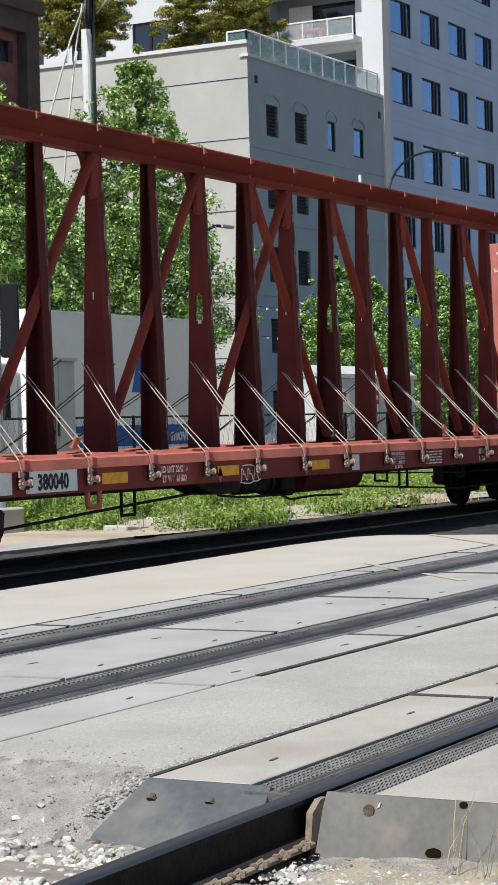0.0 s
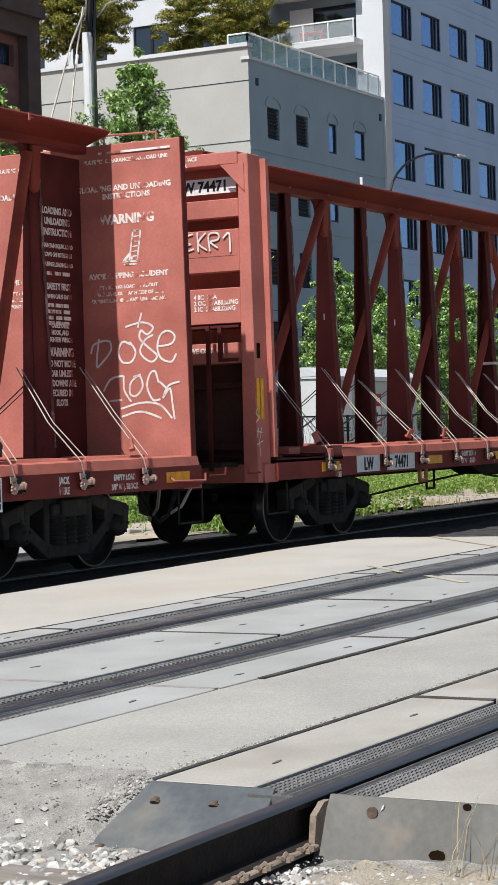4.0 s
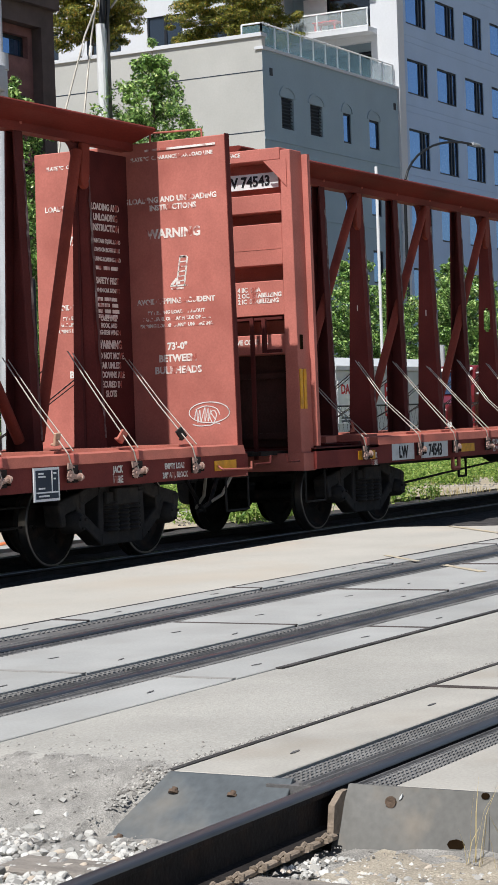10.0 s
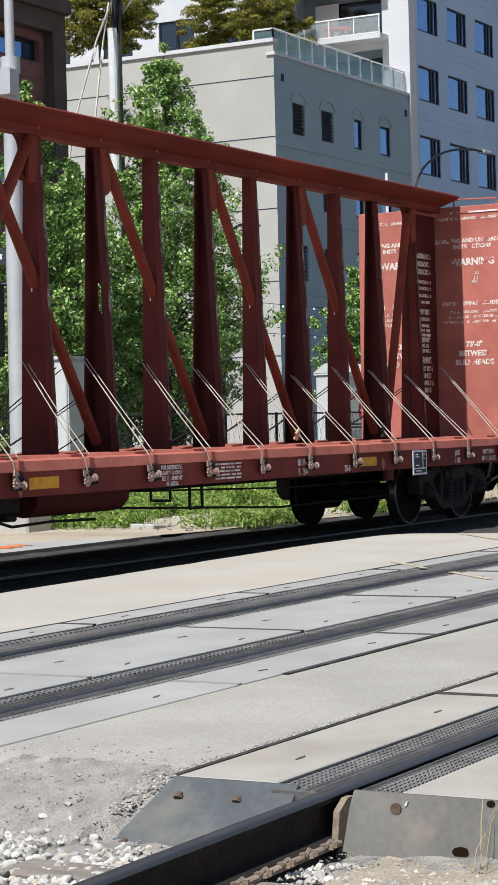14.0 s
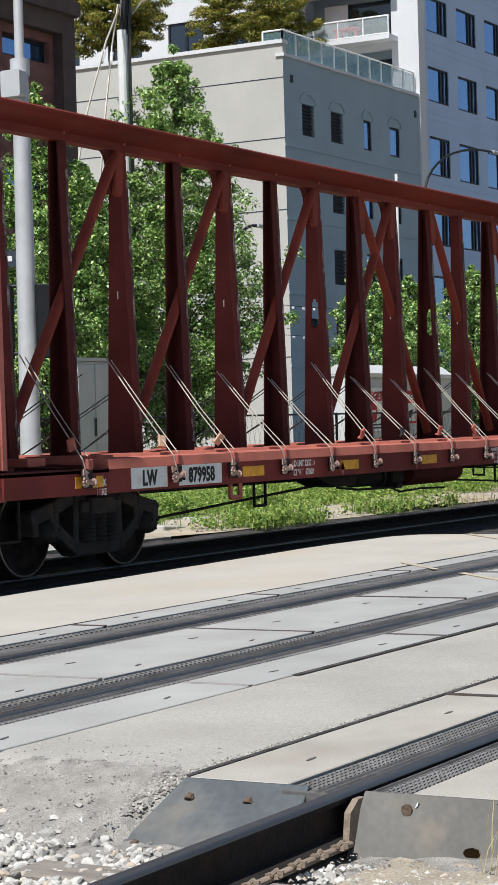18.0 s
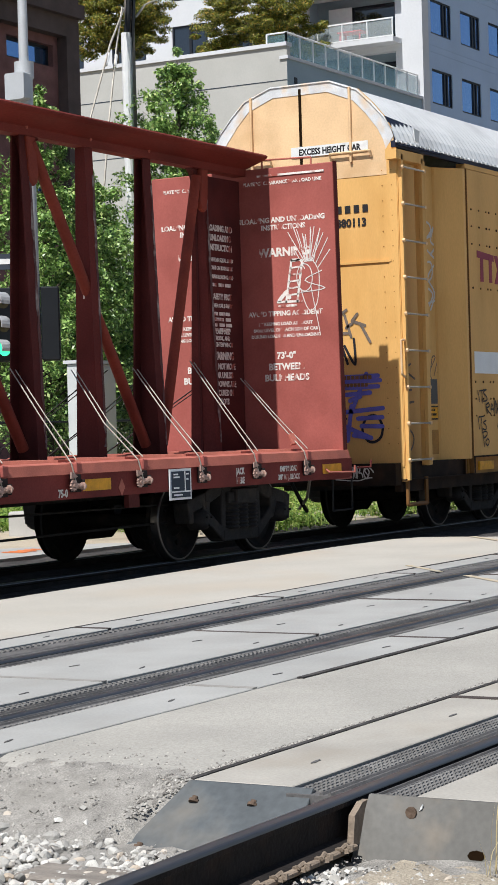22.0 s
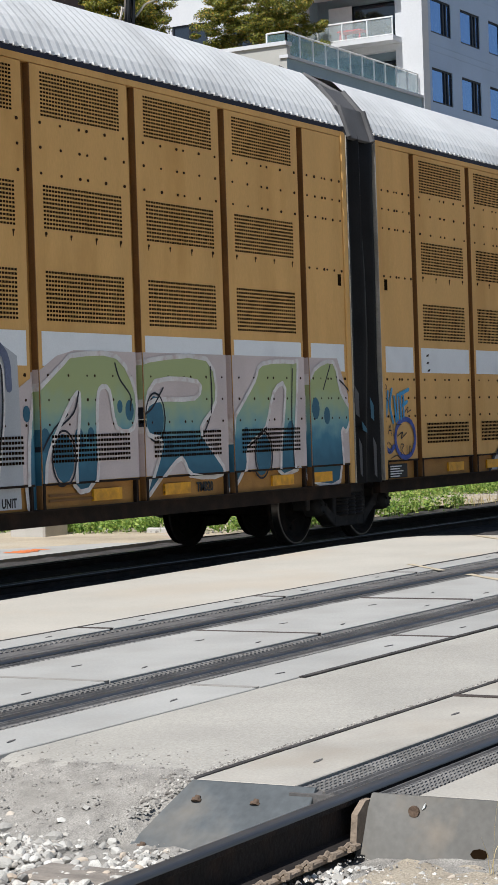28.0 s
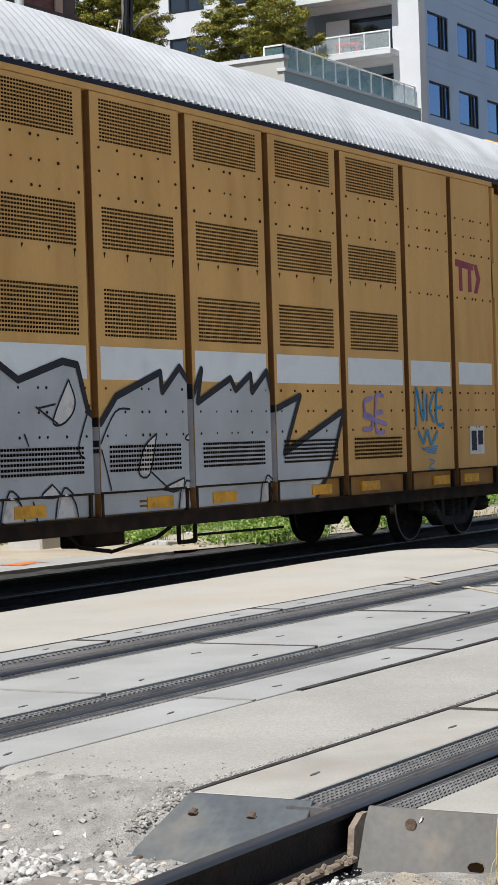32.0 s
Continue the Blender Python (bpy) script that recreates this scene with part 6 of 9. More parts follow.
    # bulkheads
    e = part("bulkhead", bevelled(shape().hexa([(11.10, -1.37, 1.12), (11.18, -1.37, 1.12), (11.18, 1.37, 1.12), (11.10, 1.37, 1.12),
                                               (11.10, -1.33, 4.74), (11.18, -1.33, 4.74), (11.18, 1.33, 4.74), (11.10, 1.33, 4.74)]), "bulkhead", M_REDN if cables_seed == 5 else M_RED, 0.01), None, car, "tall red bulkhead with white stencilled warnings")
    part("bulkhead_rib", shape().box(11.18, 11.34, -1.18, -1.05, 1.1, 4.7).box(11.18, 11.34, 1.05, 1.18, 1.1, 4.7).box(11.18, 11.22, -1.05, 1.05, 4.6, 4.73).box(11.18, 11.3, -1.05, 1.05, 2.7, 3.1), M_REDD, e)
    part("bulkhead_flange", shape().hexa([(11.085, -1.376, 1.15), (11.185, -1.376, 1.15), (11.185, -1.366, 1.15), (11.085, -1.366, 1.15), (11.085, -1.336, 4.75), (11.185, -1.336, 4.75), (11.185, -1.326, 4.75), (11.085, -1.326, 4.75)]), M_REDM, e)
    part("grab_rail", shape().path([(11.14, -1.0, 4.74), (11.14, -1.0, 4.83), (11.14, -0.3, 4.85), (11.14, -0.3, 4.74)], 0.012), M_DECK, e)
    part("load_line", shape().box(11.088, 11.096, -1.2, -0.25, 4.63, 4.655), M_WHITE, e, "white load limit line")
    # web and its flange use the shaded reds too
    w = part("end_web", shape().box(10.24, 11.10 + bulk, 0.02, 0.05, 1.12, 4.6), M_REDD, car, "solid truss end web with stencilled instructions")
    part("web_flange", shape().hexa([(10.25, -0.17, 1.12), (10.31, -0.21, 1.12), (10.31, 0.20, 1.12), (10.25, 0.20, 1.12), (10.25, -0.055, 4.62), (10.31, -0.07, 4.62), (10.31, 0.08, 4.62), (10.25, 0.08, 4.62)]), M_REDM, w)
    part("rub_strip", EDGE_B[1], None, w, "chafed bare-metal edge", pose(10.235, -0.015, 0))
    X = 11.0975
    e.matrix_basis = pose(bulk, 0, 0)
    za, zb, zc, zd, size, low = {1: (4.21, 3.83, 3.39, 3.21, 0.66, 0), 2: (4.03, 3.61, 3.04, 2.84, 0.65, 2.30), 3: (4.18, 3.83, 3.56, 3.21, 0.30, 2.57)}.get(cables_seed, (4.05, 3.62, 3.04, 2.87, 1.0, 2.33))
    for side in (-1, 1):
        yc = side * 0.60
        text("PLATE \"C\" CLEARANCE MAX LOAD LINE", 0.062, M_FLAKY, e, (X, yc, 4.53), -90)
        text("LOADING AND UNLOADING\nINSTRUCTIONS", 0.09, M_WHITE, e, (X, yc, za), -90, lead=1.05)
        text("WARNING", 0.15, M_WHITE, e, (X, yc, zb), -90)
        ladder_mark(e, X, yc - 0.02, zc, size)
        text("AVOID TIPPING ACCIDENT", 0.086, M_FLAKY if cables_seed < 4 else M_WHITE, e, (X, yc, zd), -90)
        text("BY KEEPING LOAD AT ABOUT\nSAME LEVEL ON EACH SIDE OF CAR\nDURING LOADING AND UNLOADING", 0.057, M_FLAKY if cables_seed < 4 else M_WHITE, e, (X, yc, zd - 0.12), -90, lead=1.35)
        if low:
            text("73'-0\"", 0.115, M_WHITE, e, (X, yc, low), -90)
            text("BETWEEN\nBULKHEADS", 0.115, M_WHITE, e, (X, yc, low - 0.14), -90, lead=1.2)
    for z, w, k in ((3.93, "LOADING AND", 1), (3.81, "UNLOADING", 1), (3.69, "INSTRUCTION", 1), (3.55, "MAINTAIN EQUAL LOAD", 0.62), (3.45, "ROWS ON BOTH SIDES", 0.62), (3.34, "DURING LOADING AND", 0.62),
                    (3.08, "SAFETY FIRST", 0.95), (2.98, "WHEN CAR IS EMPTY", 0.62), (2.65, "CABLE OVER", 0.7), (2.57, "HOOK, AND", 0.7), (2.49, "TIGHTEN WINCH", 0.7), (2.33, "WARNING", 1.25), (2.21, "DO NOT MOVE", 0.95), (2.10, "CAR UNLESS", 0.95),
                    (1.99, "TIEDOWNS ARE", 0.95), (1.88, "SECURED IN", 0.95), (1.77, "SLOTS", 0.95)):
        text(w, 0.108 * k, M_WHITE, car, (10.79, 0.014, z), 0, stretch=0.8)
    s = shape()
    for k, z in enumerate((3.27, 2.91, 2.84, 2.77, 2.71)):
        for q in range(3):
            a = 10.56 + 0.16 * q
            s.box(a, a + 0.10 + 0.02 * ((k + q) % 3), 0.013, 0.02, z - 0.03, z + 0.012)
    tagged(part("instruction_bars", s, M_WHITE, car, "rows of small pale stencil marks"), kind="stuff")
    if tags:
        tag_strokes(e, (11.0988, -0.05, 1.55), -90, 1.0, tags, 0.023 if cables_seed == 1 else 0.011, M_GWHITE)
    # near end seen from outside
    h = part("end_bulkhead", shape().hexa([(-11.07, -1.39, 1.1), (-11.0, -1.39, 1.1), (-11.0, 1.39, 1.1), (-11.07, 1.39, 1.1),
                                           (-11.07, -1.365, 4.70), (-11.0, -1.365, 4.70), (-11.0, 1.365, 4.70), (-11.07, 1.365, 4.70)]), M_RED, car, "red end bulkhead with ribs and ladders")
    h.matrix_basis = pose(end, 0, 0)
    for sg in (-1, 1):
        a, b = sorted((sg * 1.33, sg * 1.13))
        c, d = sorted((sg * 1.285, sg * 1.15))
        part("corner_column", bevelled(shape().hexa([(-11.40, a, 0.80), (-11.072, a, 0.80), (-11.072, b, 0.80), (-11.40, b, 0.80), (-11.38, c, 4.74), (-11.072, c, 4.74), (-11.072, d, 4.74), (-11.38, d, 4.74)]), "corner_column", M_RED, 0.008), None, h)
    for za, zb, d in ((4.627, 4.776, 0.0), (3.994, 4.215, 0.0), (3.342, 3.851, 0.0), (2.72, 3.15, 0.0), (2.247, 2.489, 0.03)):
        part("rib", bevelled(shape().box(-11.381 + d, -11.074, -1.145, 1.145, za, zb), "rib", M_RED, 0.008), None, h)
    part("weld_seam", shape().box(-11.385, -11.38, -1.12, 1.12, 3.535, 3.547), M_RED, h)
    part("gusset", shape().prism([(-1.24, 4.625), (-0.92, 4.625), (-1.24, 4.29)], -11.396, -11.386, "x"), M_RED, h)
    part("number_plate", shape().box(-11.21, -11.20, -1.03, 0.25, 4.31, 4.50), M_PLATE, h, "white reporting mark plate")
    text("LW " + number, 0.175, M_INK, h, (-11.213, -0.56, 4.345), -90, stretch=0.95)
    text("LOADING DECK SURFACE\nCENTER OF CAR", 0.068, M_WHITE, h, (-11.385, -0.20, 4.70), -90, lead=1.0)
    for z, w in ((3.024, "4 IIC  D6A"), (2.952, "2 OC  STABILIZING"), (2.880, "2 IC  STABILIZING")):
        text(w, 0.078, M_WHITE, h, (-11.385, -0.50, z), -90, align="LEFT", stretch=0.92)
    for z, w in ((3.24, "6 OC  D5"), (3.165, "7 IC  D6")):
        text(w, 0.078, M_DECK, h, (-11.075, -0.36, z), -90, align="LEFT", stretch=0.92)
    text("EF5TIWE COUPLER", 0.085, M_WHITE, h, (-11.355, -0.56, 2.375), -90, stretch=0.9)
    part("end_shelf", shape().box(-11.42, -11.07, -1.12, 1.12, 2.67, 2.70), M_REDD, h)
    part("platform", shape().box(-11.85, -11.07, -1.0, 1.0, 1.00, 1.05), M_BLACK, car)
    for y in (-0.75, 0.3):
        part("ladder_stile", shape().box(-11.52, -11.49, y - 0.025, y + 0.025, 0.95, 2.70), M_REDD, h)
    part("hanger", shape().box(-11.50, -11.46, -0.93, -0.88, 2.30, 2.68).box(-11.50, -11.46, -1.14, -0.88, 2.26, 2.30), M_REDD, h)
    for y in (-0.36, 0.75):
        part("handrail", shape().path([(-11.4, y + 0.2, 2.27), (-11.6, y, 2.28), (-11.6, y - 0.02, 2.2), (-11.6, y - 0.10, 1.5)], 0.014), M_BLACK, h)
    # added dark sheet and ribs stand in for shade in the end cavity
    part("lower_panel", shape().box(-11.078, -11.071, -1.13, 1.13, 1.1, 2.24), M_ENDSHADE, h, "lower end panel, coloured dark as a shaded cavity")
    for z in (1.95, 1.2):
        part("cross_rib", shape().box(-11.16, -11.074, -1.1, 1.1, z, z + 0.07), M_ENDSHADE, h)
    for xs in (-11.35, -11.25):
        part("yellow_strip", shape().box(xs - 0.035, xs + 0.035, -1.332, -1.322, 1.56, 2.05), M_REFL, h)
    part("slot", shape().cbox(-11.33, -11.26, -1.324, -1.314, 2.29, 2.47, 0.003), M_HOLE, h)
    # ends, steps, couplers
    for sg in (-1, 1):
        xe = 11.32 + bulk if sg > 0 else -11.42
        part("end_sill", shape().box(min(xe, sg * 11.1), max(xe, sg * 11.1), -1.36, 1.36, 0.80, 1.02), M_RED, car)
        part("coupler", bevelled(shape().box(min(sg * 11.7, sg * 12.15), max(sg * 11.7, sg * 12.15), -0.13, 0.13, 0.72, 0.98).box(sg * 12.08 - 0.1, sg * 12.08 + 0.1, -0.2, 0.2, 0.7, 1.0), "coupler", M_BLACK, 0.03), None, car)
        xs = 11.05 + bulk if sg > 0 else -11.13
        part("sill_step", shape().path([(xs - 0.26, -1.36, 0.80), (xs - 0.26, -1.36, 0.42), (xs + 0.26, -1.36, 0.42), (xs + 0.26, -1.36, 0.80)], 0.013), M_BLACK, car, "bent steel sill step")
        part("sill_step", shape().path([(xs - 0.26, 1.36, 0.80), (xs - 0.26, 1.36, 0.42), (xs + 0.26, 1.36, 0.42), (xs + 0.26, 1.36, 0.80)], 0.018), M_REDD, car)
        part("uncoupling_lever", shape().path([(sg * 11.62, -1.40, 0.93), (sg * 11.95, -1.42, 0.93), (sg * 11.97, -1.42, 1.02)], 0.013), M_REDD, car)
        part("chain", shape().path([(sg * 11.85, -0.6, 0.8), (sg * 11.95, -0.5, 0.55), (sg * 12.1, -0.3, 0.4)], 0.02), M_CABLE, car)
        part("air_hose", shape().path([(sg * 11.8, -0.35, 0.75), (sg * 12.05, -0.38, 0.45), (sg * 12.25, -0.33, 0.36)], 0.026, 7), M_BLACK, car)
    # sill fittings
    for i, x in enumerate(RATCH):
        if x > 10.9:
            continue
        part("stake_pocket", POCKET, None, car, m=pose(x, -1.40, 0.86))
        part("winch_bracket", BRACKET, None, car, "winch bracket, near black as the shade behind the drum", pose(x - 0.09, -1.436, 0.945) @ Matrix.Scale(0.74, 4))
        part("winch", WINCH, None, car, "cream painted ratchet winch", pose(x - 0.09, -1.452, 0.945, 0, g.uniform(-12, 12), g.uniform(-6, 6)) @ Matrix.Scale(0.74, 4))
        part("stake_pocket", POCKET, None, car, m=pose(x, 1.40, 0.86, 0, 0, 180))
        for sg, mm in ((-1, M_CABLE), (1, M_BLACK)):
            slack = g.uniform(0, 0.03) if g.random() < 0.85 else 0.1
            top = (x + 0.52 + g.uniform(-.06, .06), sg * 0.2, 2.17 + g.uniform(-.10, .12))
            bot = (x - 0.16, sg * 1.44, 1.17)
            mid = tuple((a + b) / 2 for a, b in zip(top, bot))
            c = part("tie_down", shape().path([top, (mid[0], mid[1], mid[2] - slack), bot, (x - 0.12, sg * 1.47, 0.97)], 0.0075 if sg < 0 else 0.008, 5)
                     .path([(top[0] + 0.10, top[1], top[2] - 0.02), (mid[0] + 0.095, mid[1], mid[2] - slack), (bot[0] + 0.09, bot[1], bot[2] + 0.03)], 0.0065, 5), mm, car, "steel tie-down strap")
            if sg < 0 and g.random() < {1: 0.6, 2: 0.7, 3: 0.12, 5: 0.75}[cables_seed]:
                part("corner_block", bevelled(shape().prism([(-0.02, -0.085), (0.055, -0.085), (0.055, -0.058), (0.018, -0.052), (0.018, 0.085), (-0.02, 0.085)], -0.06, 0.06, "x"), "corner_block", (M_TAN, M_DECK, M_BLACK)[g.choice((0, 0, 1, 1, 2))], 0.008), None, c,
                     "small corner protector on the strap", pose(bot[0] + 0.10, bot[1] + 0.2, bot[2] + 0.15, g.uniform(-25, 25), g.uniform(-40, 40), g.uniform(-30, 30)) @ Matrix.Scale(0.78, 4))
    for x in (-9.72, -6.36, -3.90, -1.50, 5.75) + ((10.91,) if cables_seed != 3 else ()):
        part("reflector", shape().box(x - 0.25, x + 0.25, -1.406, -1.402, 0.885, 1.0), M_REFL, car, "yellow reflective strip")
    p = part("mark_plate", shape().box(-8.95, -8.24, -1.408, -1.402, 0.84, 1.058), M_PLATE, car, "white reporting mark plate")
    text("LW", 0.22, M_INK, p, (-8.595, -1.412, 0.872), stretch=0.85)
    p = part("mark_plate", shape().box(-8.00, -7.09, -1.408, -1.402, 0.84, 1.058), M_PLATE, car, "white reporting mark plate")
    text(number, 0.22, M_INK, p, (-7.53, -1.412, 0.872), stretch=0.84)
    text("LD LMT " + limit + "\nLT WT  " + weight, 0.10, M_WHITE, car, (-5.13, -1.404, 0.965), lead=1.05, stretch=0.85)
    text("IH 11-5\nIL 73-0", 0.105, M_WHITE, car, (3.95, -1.404, 0.95), lead=1.05, stretch=0.85)
    text("75-0", 0.105, M_WHITE, car, (5.15, -1.404, 0.84), stretch=0.85)
    text("JACK\nHERE", 0.10, M_WHITE, car, (8.65, -1.404, 0.95), lead=1.05, stretch=0.8)
    text("EMPTY LOAD\n3/8\" ADJ. BLOCK", 0.085, M_WHITE, car, (9.80, -1.404, 0.95), lead=1.15, stretch=0.85)
    text("JACK\nHERE", 0.09, M_WHITE, car, (-9.5, -1.404, 0.90), lead=1.05, stretch=0.8)
    text("FOR RESTRICTED\nLOADING ONLY\nSEE EQUIPMENT\nREGISTER", 0.062, M_WHITE, car, (0.90, -1.404, 1.0), stretch=0.95, lead=0.95)
    s = shape()
    for q in range(5):
        for r in range(5):
            s.box(1.82 + 0.12 * r + 0.02 * (q % 2), 1.91 + 0.12 * r + 0.015 * ((q + r) % 3), -1.406, -1.402, 0.852 + 0.04 * q, 0.872 + 0.04 * q)
    tagged(part("data_stencil", s, M_WHITE, car, "rows of tiny white stencil marks"), kind="stuff")
    if cables_seed == 1:
        part("paint_patch", shape().box(-0.58, -0.36, -1.407, -1.402, 0.84, 1.045), M_PLATE, car, "blank white patch on the sill")
    s = shape()
    for xd in (-4.1, -1.9, 6.2):
        s.prism([(xd - 0.06, 0.90), (xd, 0.81), (xd + 0.06, 0.90), (xd, 0.99)], -1.406, -1.402, "y")
    part("diamond_mark", s, M_DECK, car)
    p = part("data_plate", shape().box(7.10, 7.54, -1.425, -1.41, 0.72, 1.05), M_SIGNW, car, "framed dark-blue data stencil panel")
    q = shape().box(7.13, 7.51, -1.43, -1.425, 0.745, 1.025)
    d = shape().box(7.395, 7.41, -1.433, -1.43, 0.81, 1.02).box(7.13, 7.51, -1.433, -1.43, 0.80, 0.815)
    for xa, xb, zq in ((7.17, 7.26, 0.985), (7.17, 7.29, 0.955), (7.17, 7.28, 0.84), (7.43, 7.48, 0.985), (7.43, 7.47, 0.93), (7.17, 7.35, 0.765)):
        d.box(xa, xb, -1.433, -1.43, zq, zq + 0.016)
    part("data_lines", d, M_SIGNW, p)
    part("data_panel", q, M_DATAB, p)
    part("jack_pad", shape().box(6.35, 6.55, -1.39, -1.33, 0.68, 0.82), M_REDD, car)
    part("bracket", shape().path([(-6.85, -1.37, 0.82), (-6.85, -1.37, 0.66), (-6.62, -1.37, 0.66), (-6.62, -1.37, 0.82)], 0.03, 5), M_DECK, car)
    # brake gear below the floor
    part("pull_rod", shape().path([(-8.2, -0.75, 0.42), (-5.9, -0.75, 0.55), (-2.5, -0.7, 0.72)], 0.018), M_BLACK, car)
    part("brake_rod", shape().path([(8.2, -0.78, 0.44), (4.5, -0.78, 0.42), (0.5, -0.78, 0.60), (-0.9, -0.78, 0.62)], 0.014), M_BLACK, car)
    part("brake_rod", shape().path([(8.2, -0.8, 0.64), (4.5, -0.8, 0.66), (1.0, -0.8, 0.76)], 0.012), M_BLACK, car)
    for x, z in ((-5.25, 0.49), (2.3, 0.51), (4.45, 0.60)):
        part("brake_hanger", shape().path([(x, -0.78, 0.83), (x, -0.78, z), (x + 0.28, -0.78, z), (x + 0.28, -0.78, 0.83)], 0.019, 6), M_BLACK, car)
    part("brake_loop", shape().path([(1.42, -0.8, 0.78), (1.42, -0.8, 0.64), (1.84, -0.8, 0.62), (1.84, -0.8, 0.76), (1.42, -0.8, 0.78)], 0.016, 5), M_BLACK, car)
    r = shape()
    r.smooth = True
    for q in range(5):
        a, b = math.pi / 2 * q / 5, math.pi / 2 * (q + 1) / 5
        r.tube((0.75 + 0.2 * math.sin(a), -0.72, 0.755), (0.75 + 0.2 * math.sin(b), -0.72, 0.755), 0.19 * math.cos(a), 16, max(0.004, 0.19 * math.cos(b)))
    r.tube((-0.92, -0.72, 0.755), (0.75, -0.72, 0.755), 0.19, 16)
    part("air_reservoir", r, M_REDD if cables_seed % 2 else M_BLACK, car, "cylindrical air reservoir")
    part("brake_cylinder", shape().tube((-2.5, -0.7, 0.73), (-1.75, -0.7, 0.73), 0.13, 12).tube((-1.75, -0.7, 0.73), (-1.68, -0.7, 0.73), 0.16, 12), M_BLACK, car)
    part("brake_valve", bevelled(shape().box(-1.5, -1.12, -0.85, -0.55, 0.62, 0.84).box(-1.4, -1.22, -0.88, -0.5, 0.55, 0.63), "brake_valve", M_BLACK, 0.02), None, car)
    part("equipment_cradle", shape().prism([(-3.95, 0.83), (-3.55, 0.70), (-3.3, 0.64), (-2.75, 0.64), (-2.6, 0.83)], -0.9, -0.5, "y"), M_BLACK, car)
    part("air_pipe", shape().path([(-3.2, -0.86, 0.63), (-2.6, -0.86, 0.58), (-1.6, -0.86, 0.57), (-1.3, -0.86, 0.50), (-0.6, -0.86, 0.52), (0.2, -0.86, 0.50)], 0.016, 5), M_BLACK, car)
    # end plate and grab handle beside the last winch
    if cables_seed == 3:
        part("end_plate", shape().box(10.80, 11.09, -1.408, -1.402, 0.905, 0.97), M_PLATE, car, "small blank white plate")
    part("grab_handle", shape().path([(10.74, -1.40, 0.945), (10.74, -1.46, 0.90), (11.42, -1.46, 0.885), (11.42, -1.46, 0.97)], 0.013, 6), M_DECK, car, "pale pink grab handle")
    truck(car, -9.144)
    truck(car, 9.144)
    return car


# two sprayed words, letter by letter
DOSE = [[(0.13, 0.97), (0.09, 0.67), (0.16, 0.70), (0.29, 0.84), (0.26, 0.95), (0.07, 0.92), (0.02, 0.82)], [(0.55, 0.90), (0.45, 0.93), (0.39, 0.82), (0.44, 0.70), (0.56, 0.70), (0.62, 0.81), (0.55, 0.92)],
        [(0.50, 1.10), (0.72, 1.14), (0.86, 1.08), (0.78, 1.00), (0.70, 1.05), (0.68, 0.96), (0.78, 0.86), (0.90, 0.76), (0.84, 0.69), (0.74, 0.73), (0.68, 0.82), (0.75, 0.94), (0.85, 0.99)],
        [(0.91, 0.86), (1.09, 0.88), (1.14, 0.97), (1.05, 1.03), (0.95, 0.98), (0.91, 0.84), (0.96, 0.72), (1.09, 0.68), (1.15, 0.76)]]
ROCK = [[(0.18, 0.38), (0.28, 0.51), (0.44, 0.54), (0.45, 0.49), (0.46, 0.37), (0.54, 0.25)], [(0.41, 0.27), (0.26, 0.26)], [(0.67, 0.55), (0.55, 0.47), (0.53, 0.34), (0.61, 0.31), (0.70, 0.41), (0.67, 0.53), (0.59, 0.53)],
        [(0.91, 0.46), (0.87, 0.58), (0.80, 0.55), (0.76, 0.41), (0.83, 0.26), (0.92, 0.26)], [(0.93, 0.46), (1.03, 0.37)], [(1.18, 0.45), (1.04, 0.41), (0.97, 0.28), (1.06, 0.38), (1.09, 0.19), (1.11, 0.04)],
        [(0.41, 0.17), (0.68, 0.23), (0.92, 0.20), (1.07, 0.05)], [(0.42, 0.08), (0.67, 0.13), (0.93, 0.05)], [(0.66, 1.09), (0.71, 1.24)]]
HAND = [[(0.70 + (x - 0.52) * 0.8, 1.05 + (z - 0.45) * 0.73) for x, z in l] for l in [[(0.62, 1.25), (0.75, 0.9), (0.9, 1.0), (0.95, 1.5), (0.82, 1.75), (0.68, 1.7), (0.6, 1.45)], [(0.75, 1.75), (0.7, 2.15)], [(0.8, 1.75), (0.82, 2.3)], [(0.86, 1.72), (0.97, 2.2)], [(0.9, 1.68), (1.12, 2.1)],
        [(0.93, 1.6), (1.15, 1.9)], [(0.7, 1.6), (0.52, 1.95)], [(0.8, 1.3), (0.95, 0.45)], [(0.62, 1.2), (1.05, 1.25), (0.7, 1.4), (1.0, 1.55)]]]
SMALL = [[(x + 0.75, z - 0.1) for x, z in l] for l in loops(3, 0.12, 0.14, 9)] + [[(0.95 + 0.27 * math.cos(a * 0.55), 0.0 + 0.12 * math.sin(a * 0.55)) for a in range(13)]]
centerbeam(24.44, "380040", "224200", "61800", DOSE + ROCK, "red centre-beam lumber car, empty, with spray-painted bulkhead", (), 1, 0.04, 0.19)
tag_strokes(ROLLING[-1][0], (-3.6, -1.408, 0.83), 0, 1.0, loops(3, 0.16, 0.13, 71), 0.014, M_GWHITE)
tag_strokes(ROLLING[-1][0], (5.65, -1.408, 0.8), 0, 1.0, loops(2, 0.14, 0.14, 73), 0.012, M_GWHITE)
centerbeam(48.90, "74471", "223600", "62400", SMALL, "red centre-beam lumber car, empty, with straps hanging", (7, 8), 2, -0.13, 0.19)
s74 = ROLLING[-1][0]
